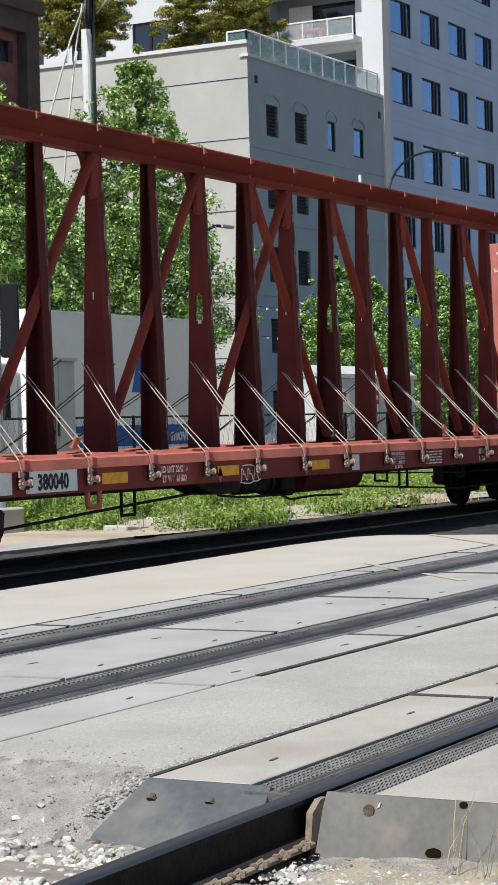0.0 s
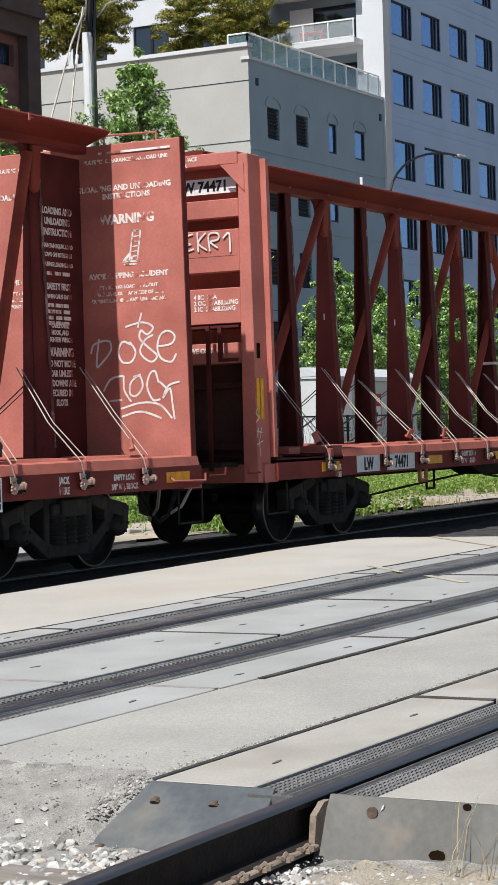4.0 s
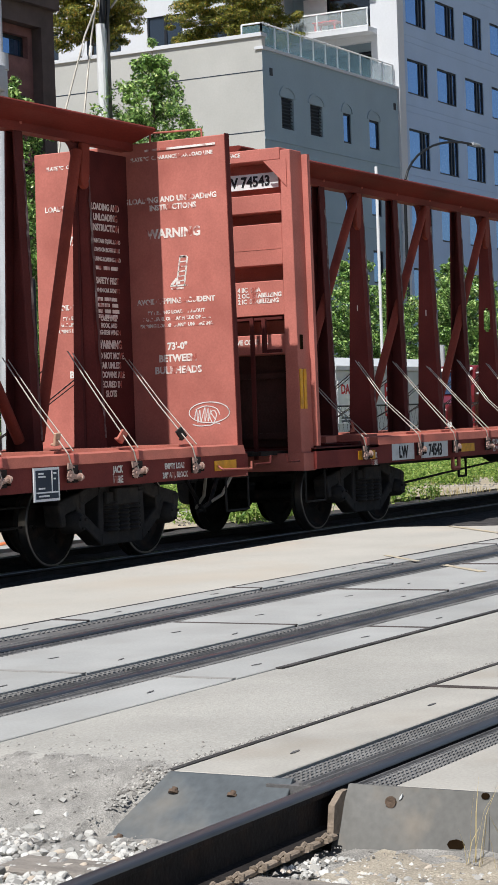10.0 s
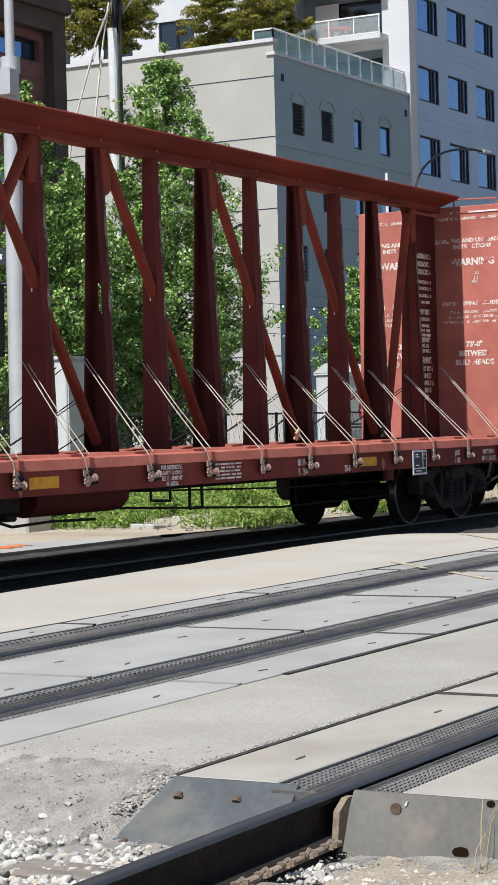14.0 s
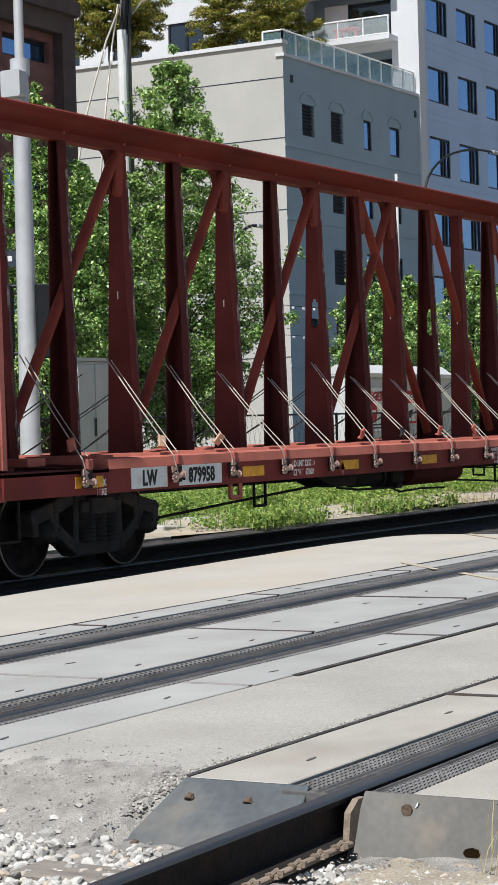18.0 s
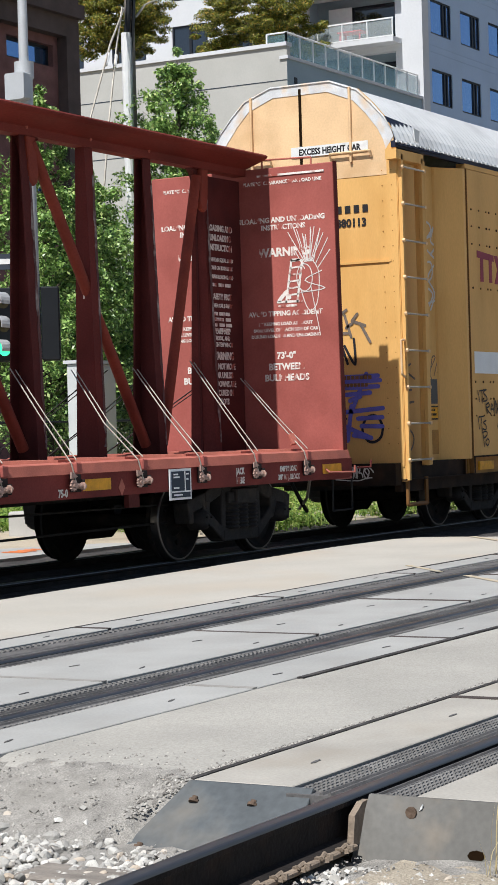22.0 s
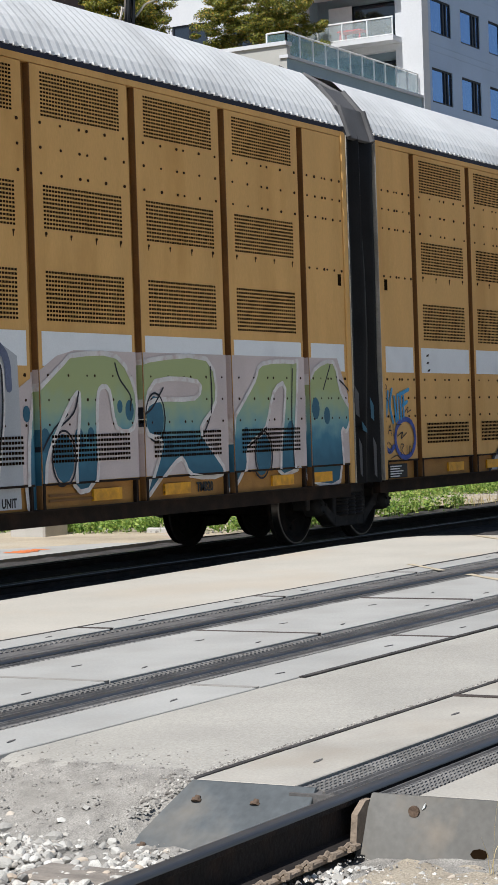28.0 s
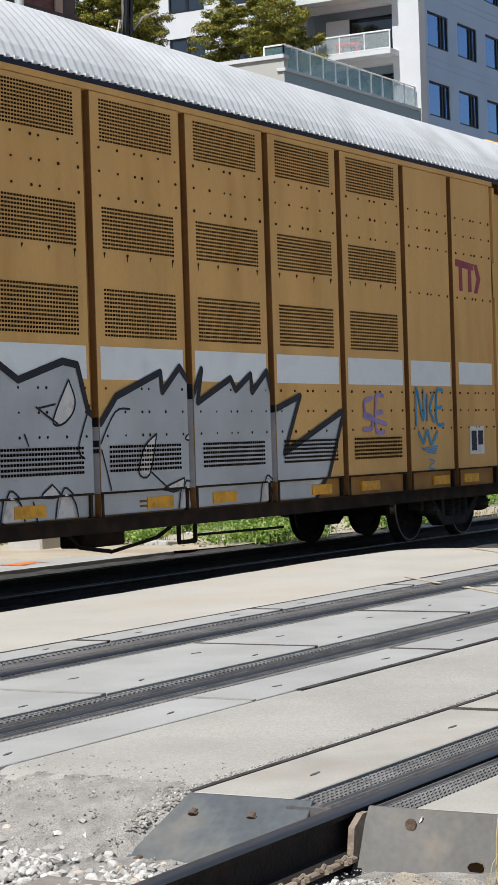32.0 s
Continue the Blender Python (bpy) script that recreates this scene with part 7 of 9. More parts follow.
tag_strokes(s74, (-11.525, -0.15, 3.38), -90, 1.0, [[(0.36, 0.44), (0.26, 0.41), (0.25, 0.33), (0.33, 0.32), (0.26, 0.30), (0.26, 0.24), (0.37, 0.26)], [(0.43, 0.45), (0.44, 0.23)], [(0.54, 0.44), (0.44, 0.33), (0.55, 0.24)],
            [(0.60, 0.23), (0.59, 0.42), (0.71, 0.43), (0.72, 0.36), (0.61, 0.33), (0.70, 0.26)], [(0.79, 0.37), (0.87, 0.42), (0.88, 0.20)]], 0.022, M_GWHITE)
tag_strokes(s74, (-11.36, -1.34, 1.0), 0, 1.0, [[(-0.17, 0.69), (-0.21, 0.63), (-0.14, 0.58), (-0.21, 0.53)], [(-0.16, 0.46), (-0.19, 0.35)], [(-0.2, 0.42), (-0.07, 0.40)], [(-0.09, 0.46), (-0.12, 0.33)], [(-0.2, 0.26), (-0.06, 0.30)], [(-0.15, 0.32), (-0.12, 0.12)]], 0.014, M_GPALE)
centerbeam(73.25, "74543", "223200", "62800", [], "red centre-beam lumber car, empty, with chafed posts", (), 3, 0.0, 0.19)
FAN = [[(0.845 + 0.075 * k / 5 * math.cos(0.6), 1.98), (0.62 + 0.062 * k + 0.02 * (k % 2), 2.36 + 0.05 * math.sin(k * 1.3))] for k in range(9)] + [[(0.84 + 0.11 * math.cos(a * 0.6), 1.78 + 0.17 * math.sin(a * 0.6)) for a in range(12)]]
centerbeam(97.62, "879958", "223200", "62800", HAND + FAN, "red centre-beam lumber car, empty, with a scrawl on its bulkhead", (), 5, -0.07, 0.21)
s80 = ROLLING[-1][0]
part("notice_frame", shape().path([(-11.52, -1.335, 1.28), (-11.36, -1.335, 1.28), (-11.36, -1.335, 1.50), (-11.52, -1.335, 1.50), (-11.52, -1.335, 1.28)], 0.006, 4), M_WHITE, s80)
text("C", 0.11, M_WHITE, s80, (-11.44, -1.336, 1.31))
text("PLATE", 0.045, M_WHITE, s80, (-11.44, -1.336, 1.43))


# ---- the yellow two-unit auto rack ----
RACK_POSTS = [1.58 + 1.854 * k for k in range(9)] + [17.96, 19.48]


def clip_x(poly, a, b):
    """Cut a polygon of (x, z) to a <= x <= b."""
    for sign, lim in ((1, a), (-1, -b)):
        out = []
        for p, q in zip(poly, poly[1:] + poly[:1]):
            dp, dq = sign * p[0] - lim, sign * q[0] - lim
            if dp >= 0:
                out.append(p)
            if (dp > 0) != (dq > 0) and abs(dp - dq) > 1e-9:
                t = dp / (dp - dq)
                out.append((p[0] + (q[0] - p[0]) * t, p[1] + (q[1] - p[1]) * t))
        poly = out
        if len(poly) < 3:
            return []
    return poly


def auto_rack(u):
    car = thing("auto_rack", "yellow articulated two-unit auto rack covered in graffiti", "railway car")
    ROLLING.append((car, u))
    BACK_Y, PAN_Y = -1.335, -1.41
    for unit, sg in (("first", -1), ("second", 1)):
        posts = [sg * q - 0.02 for q in RACK_POSTS]
        edges = [sg * 0.42] + posts
        a, b = sorted((sg * 0.42, sg * 21.75))
        part("body_core", shape().box(max(a + 0.05, -19.45), min(b - 0.05, 19.45), -1.30, 1.30, 0.95, 5.05), M_HOLE, car)
        part("far_side", shape().box(a, b, 1.31, 1.33, 0.95, 5.05), M_YEL, car)
        part("side_sill", shape().box(a, b, -1.36, -1.26, 0.57, 0.72), M_SOOTSH, car, "sooty side sill")
        part("side_sill", shape().box(a, b, 1.26, 1.36, 0.61, 0.72), M_BLACK, car)
        part("centre_sill", shape().box(a, b, -0.4, 0.4, 0.60, 0.72), M_BLACK, car)
        part("floor", shape().box(a + 0.1, b - 0.1, -1.3, 1.3, 0.72, 0.95), M_SOOTSH, car)
        part("sill_flange", shape().box(a, b, -1.425, -1.26, 0.72, 0.735), M_SOOTSH, car)
        part("top_plate", shape().box(*sorted((sg * 0.42, sg * 19.5)), -1.413, -1.28, 5.035, 5.10), M_YEL, car)
        # channel back in darker ochre, standing in for shade in the groove
        part("groove_back", shape().box(*sorted((sg * 0.45, sg * 19.47)), BACK_Y, -1.31, 0.74, 5.03), M_YELM, car, "channels between the side panels, browned as shade")
        part("end_flange", bevelled(shape().box(*sorted((sg * 0.42, sg * 0.53)), -1.43, -1.33, 0.735, 5.09), "end_flange", M_YEL, 0.01), None, car)
        part("flange_edge", shape().box(*sorted((sg * 0.405, sg * 0.42)), -1.44, -1.33, 0.735, 5.06), M_CABLE, car, "bare metal edge strip")
        part("latch_slot", shape().box(*sorted((sg * 0.62, sg * 0.70)), PAN_Y - 0.006, PAN_Y + 0.001, 3.18, 3.32), M_HOLE, car)
        # brown liners paint the shade on floor and wall of each channel
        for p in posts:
            part("channel", shape().box(p - 0.069, p - 0.03, BACK_Y - 0.004, BACK_Y + 0.001, 0.74, 5.03).box(p + 0.060, p + 0.0695, PAN_Y + 0.002, BACK_Y - 0.001, 0.74, 5.03), M_YELD, car, "channel wall, dark brown as shade")
        # proud side panels, with open channels between them
        for k, (p, q) in enumerate(zip(edges, edges[1:])):
            x0, x1 = sorted((p, q))
            x0, x1 = x0 + (0.115 if k == 0 and sg > 0 else 0.07), x1 - (0.115 if k == 0 and sg < 0 else 0.07)
            w = part("side_panel", bevelled(shape().box(x0, x1, PAN_Y, BACK_Y + 0.002, 0.97, 5.03), "side_panel", M_YEL, 0.006), None, car, "riveted ochre side panel")
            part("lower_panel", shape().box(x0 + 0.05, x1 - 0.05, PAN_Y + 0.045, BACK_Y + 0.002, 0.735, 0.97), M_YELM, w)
            # feet and lip coloured near black for the shadow line under the panel
            for xf in (x0 + 0.012, x1 - 0.05):
                part("panel_foot", shape().box(xf, xf + 0.038, PAN_Y, BACK_Y + 0.002, 0.736, 0.971), M_SOOTSH, w)
            part("panel_lip", shape().box(x0, x1, PAN_Y - 0.012, PAN_Y + 0.002, 0.962, 0.985), M_SOOTSH, w)
            navy = sg < 0 and k in (7, 8)
            xr = (x0 + x1) / 2 + (0.3 if k % 2 else -0.2)
            if k or sg < 0:
                part("reflector", shape().box(xr - 0.26, xr + 0.26, PAN_Y + 0.018, PAN_Y + 0.044, 0.78, 0.90), M_REFL, w, "yellow reflective strip")
            if k != 10:
                part("white_band", shape().box(x0 + 0.06, x1 - 0.06, PAN_Y - 0.004, PAN_Y, 2.12, 2.455), M_NAVY if navy else M_GREYBAND, w, "dark navy name panel" if navy else "pale band")
            else:
                part("white_band", shape().box(x0 + 0.1, x1 - 0.1, PAN_Y - 0.004, PAN_Y, 2.15, 2.46), M_GREYBAND, w, "pale band")
            if navy and k == 7:
                text("880113", 0.33, M_PLATE, w, ((x0 + x1) / 2, PAN_Y - 0.008, 2.175), stretch=0.78)
            if navy and k == 8:
                for q4 in range(4):
                    xb = (x0 + x1) / 2 - 0.27 + 0.15 * q4
                    part("letter_bar", shape().box(xb, xb + 0.085, PAN_Y - 0.01, PAN_Y - 0.006, 2.20, 2.38), M_PLATE, w)
            if 1 <= k <= 8:
                xa, xb = x0 + 0.16, x1 - 0.16
                for za, zb, n in ((4.53, 4.975, 12), (3.44, 3.88, 11), (2.55, 3.05, 12), (1.17, 1.46, 6)):
                    s, m = shape(), 28
                    h, l = (zb - za) / n * 0.28, (xb - xa) / m * 0.79
                    for r in range(n):
                        z = za + (zb - za) * (r + 0.5) / n
                        for c in range(m):
                            xh = xa + (xb - xa) * c / m
                            s.add([(xh, PAN_Y - 0.002, z - h), (xh + l, PAN_Y - 0.002, z - h), (xh + l, PAN_Y - 0.002, z + h), (xh, PAN_Y - 0.002, z + h)], [(0, 1, 2, 3)])
                    if za < 2:
                        for i, v in enumerate(s.v):
                            s.v[i] = (v[0], v[1] - 0.0125, v[2])
                    tagged(part("perforation", s, M_HOLE, w), kind="stuff")
            s = shape()
            gr = random.Random(k + 40 * sg)
            for z in (4.47, 4.23, 3.98, 3.40, 2.03, 1.79, 1.55) if 1 <= k <= 8 else (4.47, 4.23, 3.98, 3.36, 2.03, 1.79, 1.55):
                for f in (0.08, 0.28, 0.47, 0.55, 0.74, 0.94) if z != 3.40 else (0.11, 0.36, 0.62, 0.88):
                    xh = x0 + (x1 - x0) * f
                    y0 = PAN_Y - 0.018
                    r = gr.uniform(0.012, 0.019)
                    s.prism([(xh + r * math.cos(q * 1.0472), z + r * math.sin(q * 1.0472)) for q in range(6)], y0 + 0.008, PAN_Y, "y")
                    if z == 3.40:  # rust runs below the vent bolts
                        d = gr.uniform(0.03, 0.07)
                        s.prism([(xh - 0.012, z), (xh - 0.004, z - d), (xh + 0.004, z - d), (xh + 0.012, z)], PAN_Y - 0.003, PAN_Y, "y")
            tagged(part("rivets", s, M_RIVET, w), kind="stuff")
        # corrugated roof
        s = shape()
        prof = [(-1.42, 5.17), (-1.36, 5.32), (-1.24, 5.50), (-1.05, 5.71), (-0.85, 5.90), (-0.45, 6.05), (0.45, 6.05), (0.85, 5.90), (1.05, 5.71), (1.24, 5.50), (1.36, 5.32), (1.42, 5.17)]
        n = int((b - a) / 0.075)
        for i in range(n + 1):
            x, o = a + (b - a) * i / n, 0.010 * (i % 2)
            for y, z in prof:
                f = math.hypot(y, z - 4.6)
                s.v.append((x, y - y / f * o, z - (z - 4.6) / f * o))
        m = len(prof)
        s.f = [(i * m + j, i * m + j + 1, (i + 1) * m + j + 1, (i + 1) * m + j) for i in range(n) for j in range(m - 1)]
        part("roof", s, M_ROOF, car, "pale corrugated metal roof")
        part("eave", shape().box(a, b, -1.405, -1.34, 5.095, 5.18), M_NAVY, car, "dark eave under the roof edge")
        s = shape()
        for i in range(int((b - a) / 0.15)):
            s.box(a + 0.15 * i, a + 0.15 * i + 0.07, -1.43, -1.40, 5.155, 5.185)
        tagged(part("roof_teeth", s, M_ROOF, car), kind="stuff")
        # outer end
        xe = sg * 21.72
        d0, d1 = sorted((xe, xe - sg * 0.04))
        arch = [(-1.37, 0.95), (-1.37, 5.24), (-1.33, 5.36), (-1.24, 5.52), (-1.06, 5.73), (-0.86, 5.92), (-0.45, 6.07), (0.45, 6.07), (0.86, 5.92), (1.06, 5.73), (1.24, 5.52), (1.33, 5.36), (1.37, 5.24), (1.37, 0.95)]
        e = part("end_door", shape().prism(arch, d0, d1, "x"), M_YEL, car, "tall yellow end doors with a rounded top")
        up = [(-1.37, 4.75)] + arch[1:13] + [(1.37, 4.75)]
        dd = sorted((xe, xe + sg * 0.006))
        part("faded_top", shape().prism(up, dd[0], dd[1], "x"), M_YELP, e, "bleached peach upper door panel")
        band = arch[1:13] + [(y * 0.92, z - 0.15) for y, z in arch[12:0:-1]]
        part("white_arch", shape().prism(band, *sorted((xe + sg * 0.007, xe + sg * 0.014)), "x"), M_FLAKE, e, "flaking grey-white band round the door top")
        part("door_gap", shape().box(*sorted((xe + sg * 0.007, xe + sg * 0.016)), -0.02, 0.02, 1.0, 6.0), M_HOLE, e)
        part("door_frame", shape().box(*sorted((xe, xe + sg * 0.012)), -1.40, -1.26, 0.9, 5.15).box(*sorted((xe, xe + sg * 0.02)), -1.3, 1.3, 3.60, 3.63), M_YEL, e)
        s = shape()
        for z in [1.2 + 0.2 * q for q in range(19)]:
            s.box(*sorted((xe, xe + sg * 0.010)), -1.19, -1.178, z, z + 0.012).box(*sorted((xe, xe + sg * 0.016)), -1.33, -1.318, z, z + 0.012)
        tagged(part("rivets", s, M_YELM, e), kind="stuff")
        for y in (-0.75, 0.75):
            part("lock_rod", shape().tube((xe + sg * 0.03, y, 4.95), (xe + sg * 0.03, y, 5.95), 0.02, 6).path([(xe + sg * 0.02, y - 0.3, 5.0), (xe + sg * 0.06, y - 0.3, 5.08), (xe + sg * 0.06, y + 0.3, 5.08), (xe + sg * 0.02, y + 0.3, 5.0)], 0.015), M_YELP, e)
        if sg < 0:
            p = part("height_plate", shape().box(xe - 0.02, xe - 0.016, -1.0, 0.15, 5.08, 5.22), M_PLATE, e, "white notice plate")
            text("EXCESS HEIGHT CAR", 0.115, M_INK, p, (xe - 0.022, -0.43, 5.108), -90, stretch=0.85)
            text("880113", 0.15, M_INK, e, (xe - 0.008, -0.72, 4.10), -90)
            for q in range(4):
                part("letter_bar", shape().box(xe - 0.009, xe - 0.007, -0.58 - 0.13 * q, -0.50 - 0.13 * q, 4.28, 4.38), M_INK, e)
            spot = (xe - 0.007, 0, 0)
            tag_strokes(e, spot, -90, 1.0, [[(0.51, 2.69), (0.64, 2.69)], [(0.58, 2.93), (0.67, 2.64)], [(0.52, 2.94), (0.61, 3.0)], [(0.77, 2.94), (0.69, 2.85)], [(0.81, 2.81), (0.95, 2.56)],
                [(0.71, 2.84), (0.88, 2.78)], [(0.6, 2.76), (0.69, 2.82)]], 0.04, M_GSMOKE)
            tag_strokes(e, spot, -90, 1.0, [[(1.1, 1.41), (1.07, 1.3), (0.99, 1.24), (0.9, 1.24), (0.83, 1.31), (0.8, 1.41), (0.84, 1.52), (0.91, 1.58), (1.0, 1.58), (1.07, 1.51), (1.1, 1.41)],
                [(0.47, 1.58), (0.58, 1.41)], [(0.52, 2.55), (0.61, 2.28)], [(0.71, 2.61), (0.72, 2.27), (0.57, 2.52)], [(0.5, 1.65), (0.56, 1.55)]], 0.035, M_GBLACK)
            tag_strokes(e, (xe - 0.010, 0, 0), -90, 1.0, [[(0.5, 2.1), (1.05, 2.11)], [(0.5, 2.04), (1.08, 2.05)], [(0.54, 1.96), (1.05, 1.97)], [(0.57, 1.87), (0.93, 1.89)], [(0.63, 1.79), (0.78, 1.84)],
                [(0.88, 2.14), (0.65, 1.65)], [(0.56, 1.64), (1.11, 1.68)], [(0.74, 1.55), (1.1, 1.56)], [(0.79, 1.45), (1.1, 1.44)], [(0.52, 1.46), (0.9, 1.3)],
                [(0.67, 1.33), (0.93, 1.29)], [(0.65, 1.72), (0.58, 1.26)]], 0.06, M_GBLUE)
            tag_strokes(e, (xe - 0.19, -0.5, 0.78), -90, 1.0, loops(5, 0.11, 0.12, 44), 0.016, M_GPALE)
            for z, w in ((2.07, 0.44), (1.97, 0.38)):
                q = shape()
                for c in range(7):
                    q.box(xe - 0.0145, xe - 0.0135, -0.53 - w * (c + 0.8) / 7, -0.53 - w * c / 7, z, z + 0.05)
                tagged(part("text_bars", q, M_YELD, e, "faint stencil marks under the paint"), kind="stuff")
            part("grab_iron", shape().path([(-21.70, -1.44, 2.57), (-21.84, -1.45, 2.56), (-21.84, -1.45, 2.12), (-21.70, -1.44, 2.07)], 0.014, 7), M_YELP, e, "pale grab iron")
            part("flashing", shape().hexa([(-21.72, -1.43, 5.12), (-20.3, -1.43, 5.14), (-20.3, -1.38, 5.14), (-21.72, -1.38, 5.12), (-21.72, -1.25, 5.52), (-20.62, -1.25, 5.46), (-20.62, -1.20, 5.46), (-21.72, -1.20, 5.52)]), M_NAVY, car, "dark navy roof flashing")
            part("torn_strip", shape().prism([(-21.15, 5.22), (-21.05, 5.22), (-21.0, 5.38), (-21.2, 5.4)], -1.42, -1.41, "y"), M_PLATE, car)
        # corner posts, ladder and platform
        xl0, xl1 = sg * 21.70, sg * 21.02
        lad = part("ladder", shape().box(*sorted((xl0, xl0 - sg * 0.05)), -1.46, -1.41, 0.72, 5.0).box(*sorted((xl1 + sg * 0.05, xl1)), -1.46, -1.41, 0.9, 5.0), M_YEL, car, "yellow side ladder")
        for q in range(9):
            z = 0.985 + 0.481 * q
            r = part("rung", shape().tube((xl0, -1.475, z), (xl1, -1.475, z), 0.013, 7), M_CABLE, lad, "pale steel rung")
            part("rung_bolt", shape().tube((xl0, -1.49, z), (xl0, -1.455, z), 0.026, 8).tube((xl1, -1.49, z), (xl1, -1.455, z), 0.026, 8), M_YELP, r)
        part("head_bracket", shape().box(*sorted((sg * 21.85, sg * 21.0)), -1.46, -1.30, 4.93, 5.06), M_YEL, car)
        part("corner_post", shape().box(*sorted((sg * 21.72, sg * 21.60)), -1.41, -1.28, 0.7, 5.0), M_YEL, car)
        part("corner_post", bevelled(shape().box(*sorted((sg * 21.05, sg * 20.83)), -1.405, -1.335, 0.9, 5.0), "corner_post", M_YEL, 0.01), None, car)
        part("recess_panel", shape().box(*sorted((sg * 21.65, sg * 19.5)), -1.13, -1.11, 0.95, 5.02).box(*sorted((sg * 19.52, sg * 19.46)), -1.33, -1.12, 0.95, 5.02), M_YEL, car)
        part("slant_panel", shape().prism([(sg * 20.02, -1.13), (sg * 20.00, -1.16), (sg * 19.58, -1.41), (sg * 19.50, -1.41), (sg * 19.50, -1.30)], 0.95, 5.02, "z"), M_YEL, car, "slanted ochre panel in the end recess")
        if sg < 0:
            tag_strokes(car, (0, -1.134, 0), 0, 1.0, [[(-20.46, 3.75), (-20.44, 4.2), (-20.15, 4.22), (-20.12, 4.06), (-20.43, 3.96), (-20.02, 3.76)], [(-20.24, 4.02), (-19.92, 4.25)],
                [(-19.98, 4.22), (-20.12, 3.99), (-19.97, 3.92), (-20.13, 3.8)], [(-20.48, 3.12), (-20.48, 3.58), (-20.14, 3.69), (-20.12, 3.48), (-20.43, 3.37)],
                [(-20.43, 3.37), (-20.1, 3.26), (-20.22, 3.09)], [(-20.03, 3.65), (-20.24, 3.47), (-20.03, 3.27), (-20.17, 3.03)], [(-20.48, 3.07), (-20.04, 3.16)]], 0.032, M_GPALE)
            tag_strokes(car, (0, -1.134, 0), 0, 1.0, [[(-21.15, 2.19), (-21.18, 2.02), (-21.1, 1.92)], [(-21.16, 2.18), (-20.89, 2.27)], [(-21.11, 2.19), (-20.76, 2.07)], [(-21.14, 1.9), (-20.88, 1.92)],
                [(-21.14, 1.73), (-20.82, 1.76)], [(-21.17, 1.39), (-20.99, 1.39), (-20.84, 1.28), (-20.9, 1.14), (-21.05, 1.07), (-21.18, 1.06)]], 0.03, M_GSMOKE)
            tag_strokes(car, (0, -1.134, 0), 0, 1.0, [[(-20.43, 2.29), (-20.3, 2.26), (-20.42, 2.22), (-20.29, 2.19), (-20.35, 2.11), (-20.43, 2.15)],
                [(-20.25, 2.14), (-20.17, 2.37), (-20.07, 2.37), (-20.25, 2.18), (-20.18, 2.04)], [(-20.12, 2.12), (-20.0, 2.32), (-20.01, 2.16)],
                [(-19.91, 2.16), (-19.95, 2.2), (-19.85, 2.13), (-19.91, 2.08)], [(-19.88, 1.96), (-19.78, 2.03), (-19.62, 2.1)], [(-19.74, 2.07), (-19.8, 2.01)]], 0.016, M_GSMOKE)
            part("grime_plate", shape().box(-20.42, -20.03, -1.139, -1.131, 1.03, 1.37), M_YELM, car, "sooty brown plate")
            p = part("number_panel", shape().box(0.65, 1.19, PAN_Y + 0.02, PAN_Y + 0.042, 0.75, 0.93), M_INK, car, "black stencil panel with white lines")
            q = shape()
            for c in range(5):
                q.box(0.67, 0.96 + 0.05 * (c % 3), PAN_Y + 0.016, PAN_Y + 0.02, 0.765 + 0.032 * c, 0.78 + 0.032 * c)
            part("text_bar", q, M_PLATE, p)
            for x, z in ((1.84, 2.34), (1.84, 2.24), (1.87, 2.14)):
                part("paint_tick", shape().prism([(x, z), (x + 0.07, z), (x + 0.09, z + 0.035), (x + 0.02, z + 0.025)], PAN_Y - 0.0055, PAN_Y - 0.0045, "y"), M_INK, car)
        part("step", shape().path([(sg * 21.65, -1.4, 0.75), (sg * 21.65, -1.4, 0.40), (sg * 21.05, -1.4, 0.40), (sg * 21.05, -1.4, 0.75)], 0.03, 5), M_YELD, car)
        # end sill colour includes the shade below the end doors
        part("end_sill", shape().box(*sorted((sg * 21.9, sg * 21.3)), -1.35, 1.35, 0.66, 0.95), M_SOOTSH, car, "end sill, sooty brown with shade painted in")
        part("coupler", bevelled(shape().box(*sorted((sg * 21.8, sg * 22.3)), -0.14, 0.14, 0.72, 0.98), "coupler", M_BLACK, 0.03), None, car)
        part("notice", shape().box(*sorted((sg * 20.37, sg * 20.03)), -1.14, -1.133, 1.73, 2.07), M_HOOD, car, "faded grey notice")
        p = part("yellow_notice", shape().box(*sorted((sg * 20.42, sg * 20.03)), -1.142, -1.133, 1.51, 1.70), M_INK, car, "yellow notice with a black border")
        part("notice_face", shape().box(*sorted((sg * 20.40, sg * 20.05)), -1.146, -1.142, 1.53, 1.68), M_REFL, p)
        text("THIS CAR\nEXCESS HEIGHT", 0.045, M_INK, p, (sg * 20.225, -1.148, 1.63), stretch=0.8, lead=1.4)
        part("gear_box", bevelled(shape().box(*sorted((sg * 9.3, sg * 10.1)), -1.0, -0.7, 0.40, 0.58), "gear_box", M_SOOTSH, 0.02), None, car)
        part("gear_link", shape().path([(sg * 9.0, -1.02, 0.56), (sg * 9.2, -1.02, 0.42), (sg * 9.8, -1.02, 0.34), (sg * 10.7, -1.02, 0.44), (sg * 11.0, -1.02, 0.55)], 0.022, 6), M_SOOTSH, car)
        part("gear_hanger", shape().path([(sg * 11.1, -1.05, 0.58), (sg * 11.1, -1.05, 0.36), (sg * 11.45, -1.05, 0.36), (sg * 11.45, -1.05, 0.58)], 0.026, 6), M_SOOTSH, car)
        part("brake_rod", shape().path([(sg * 11.5, -1.0, 0.42), (sg * 13.6, -1.0, 0.40)], 0.016, 6), M_SOOTSH, car)
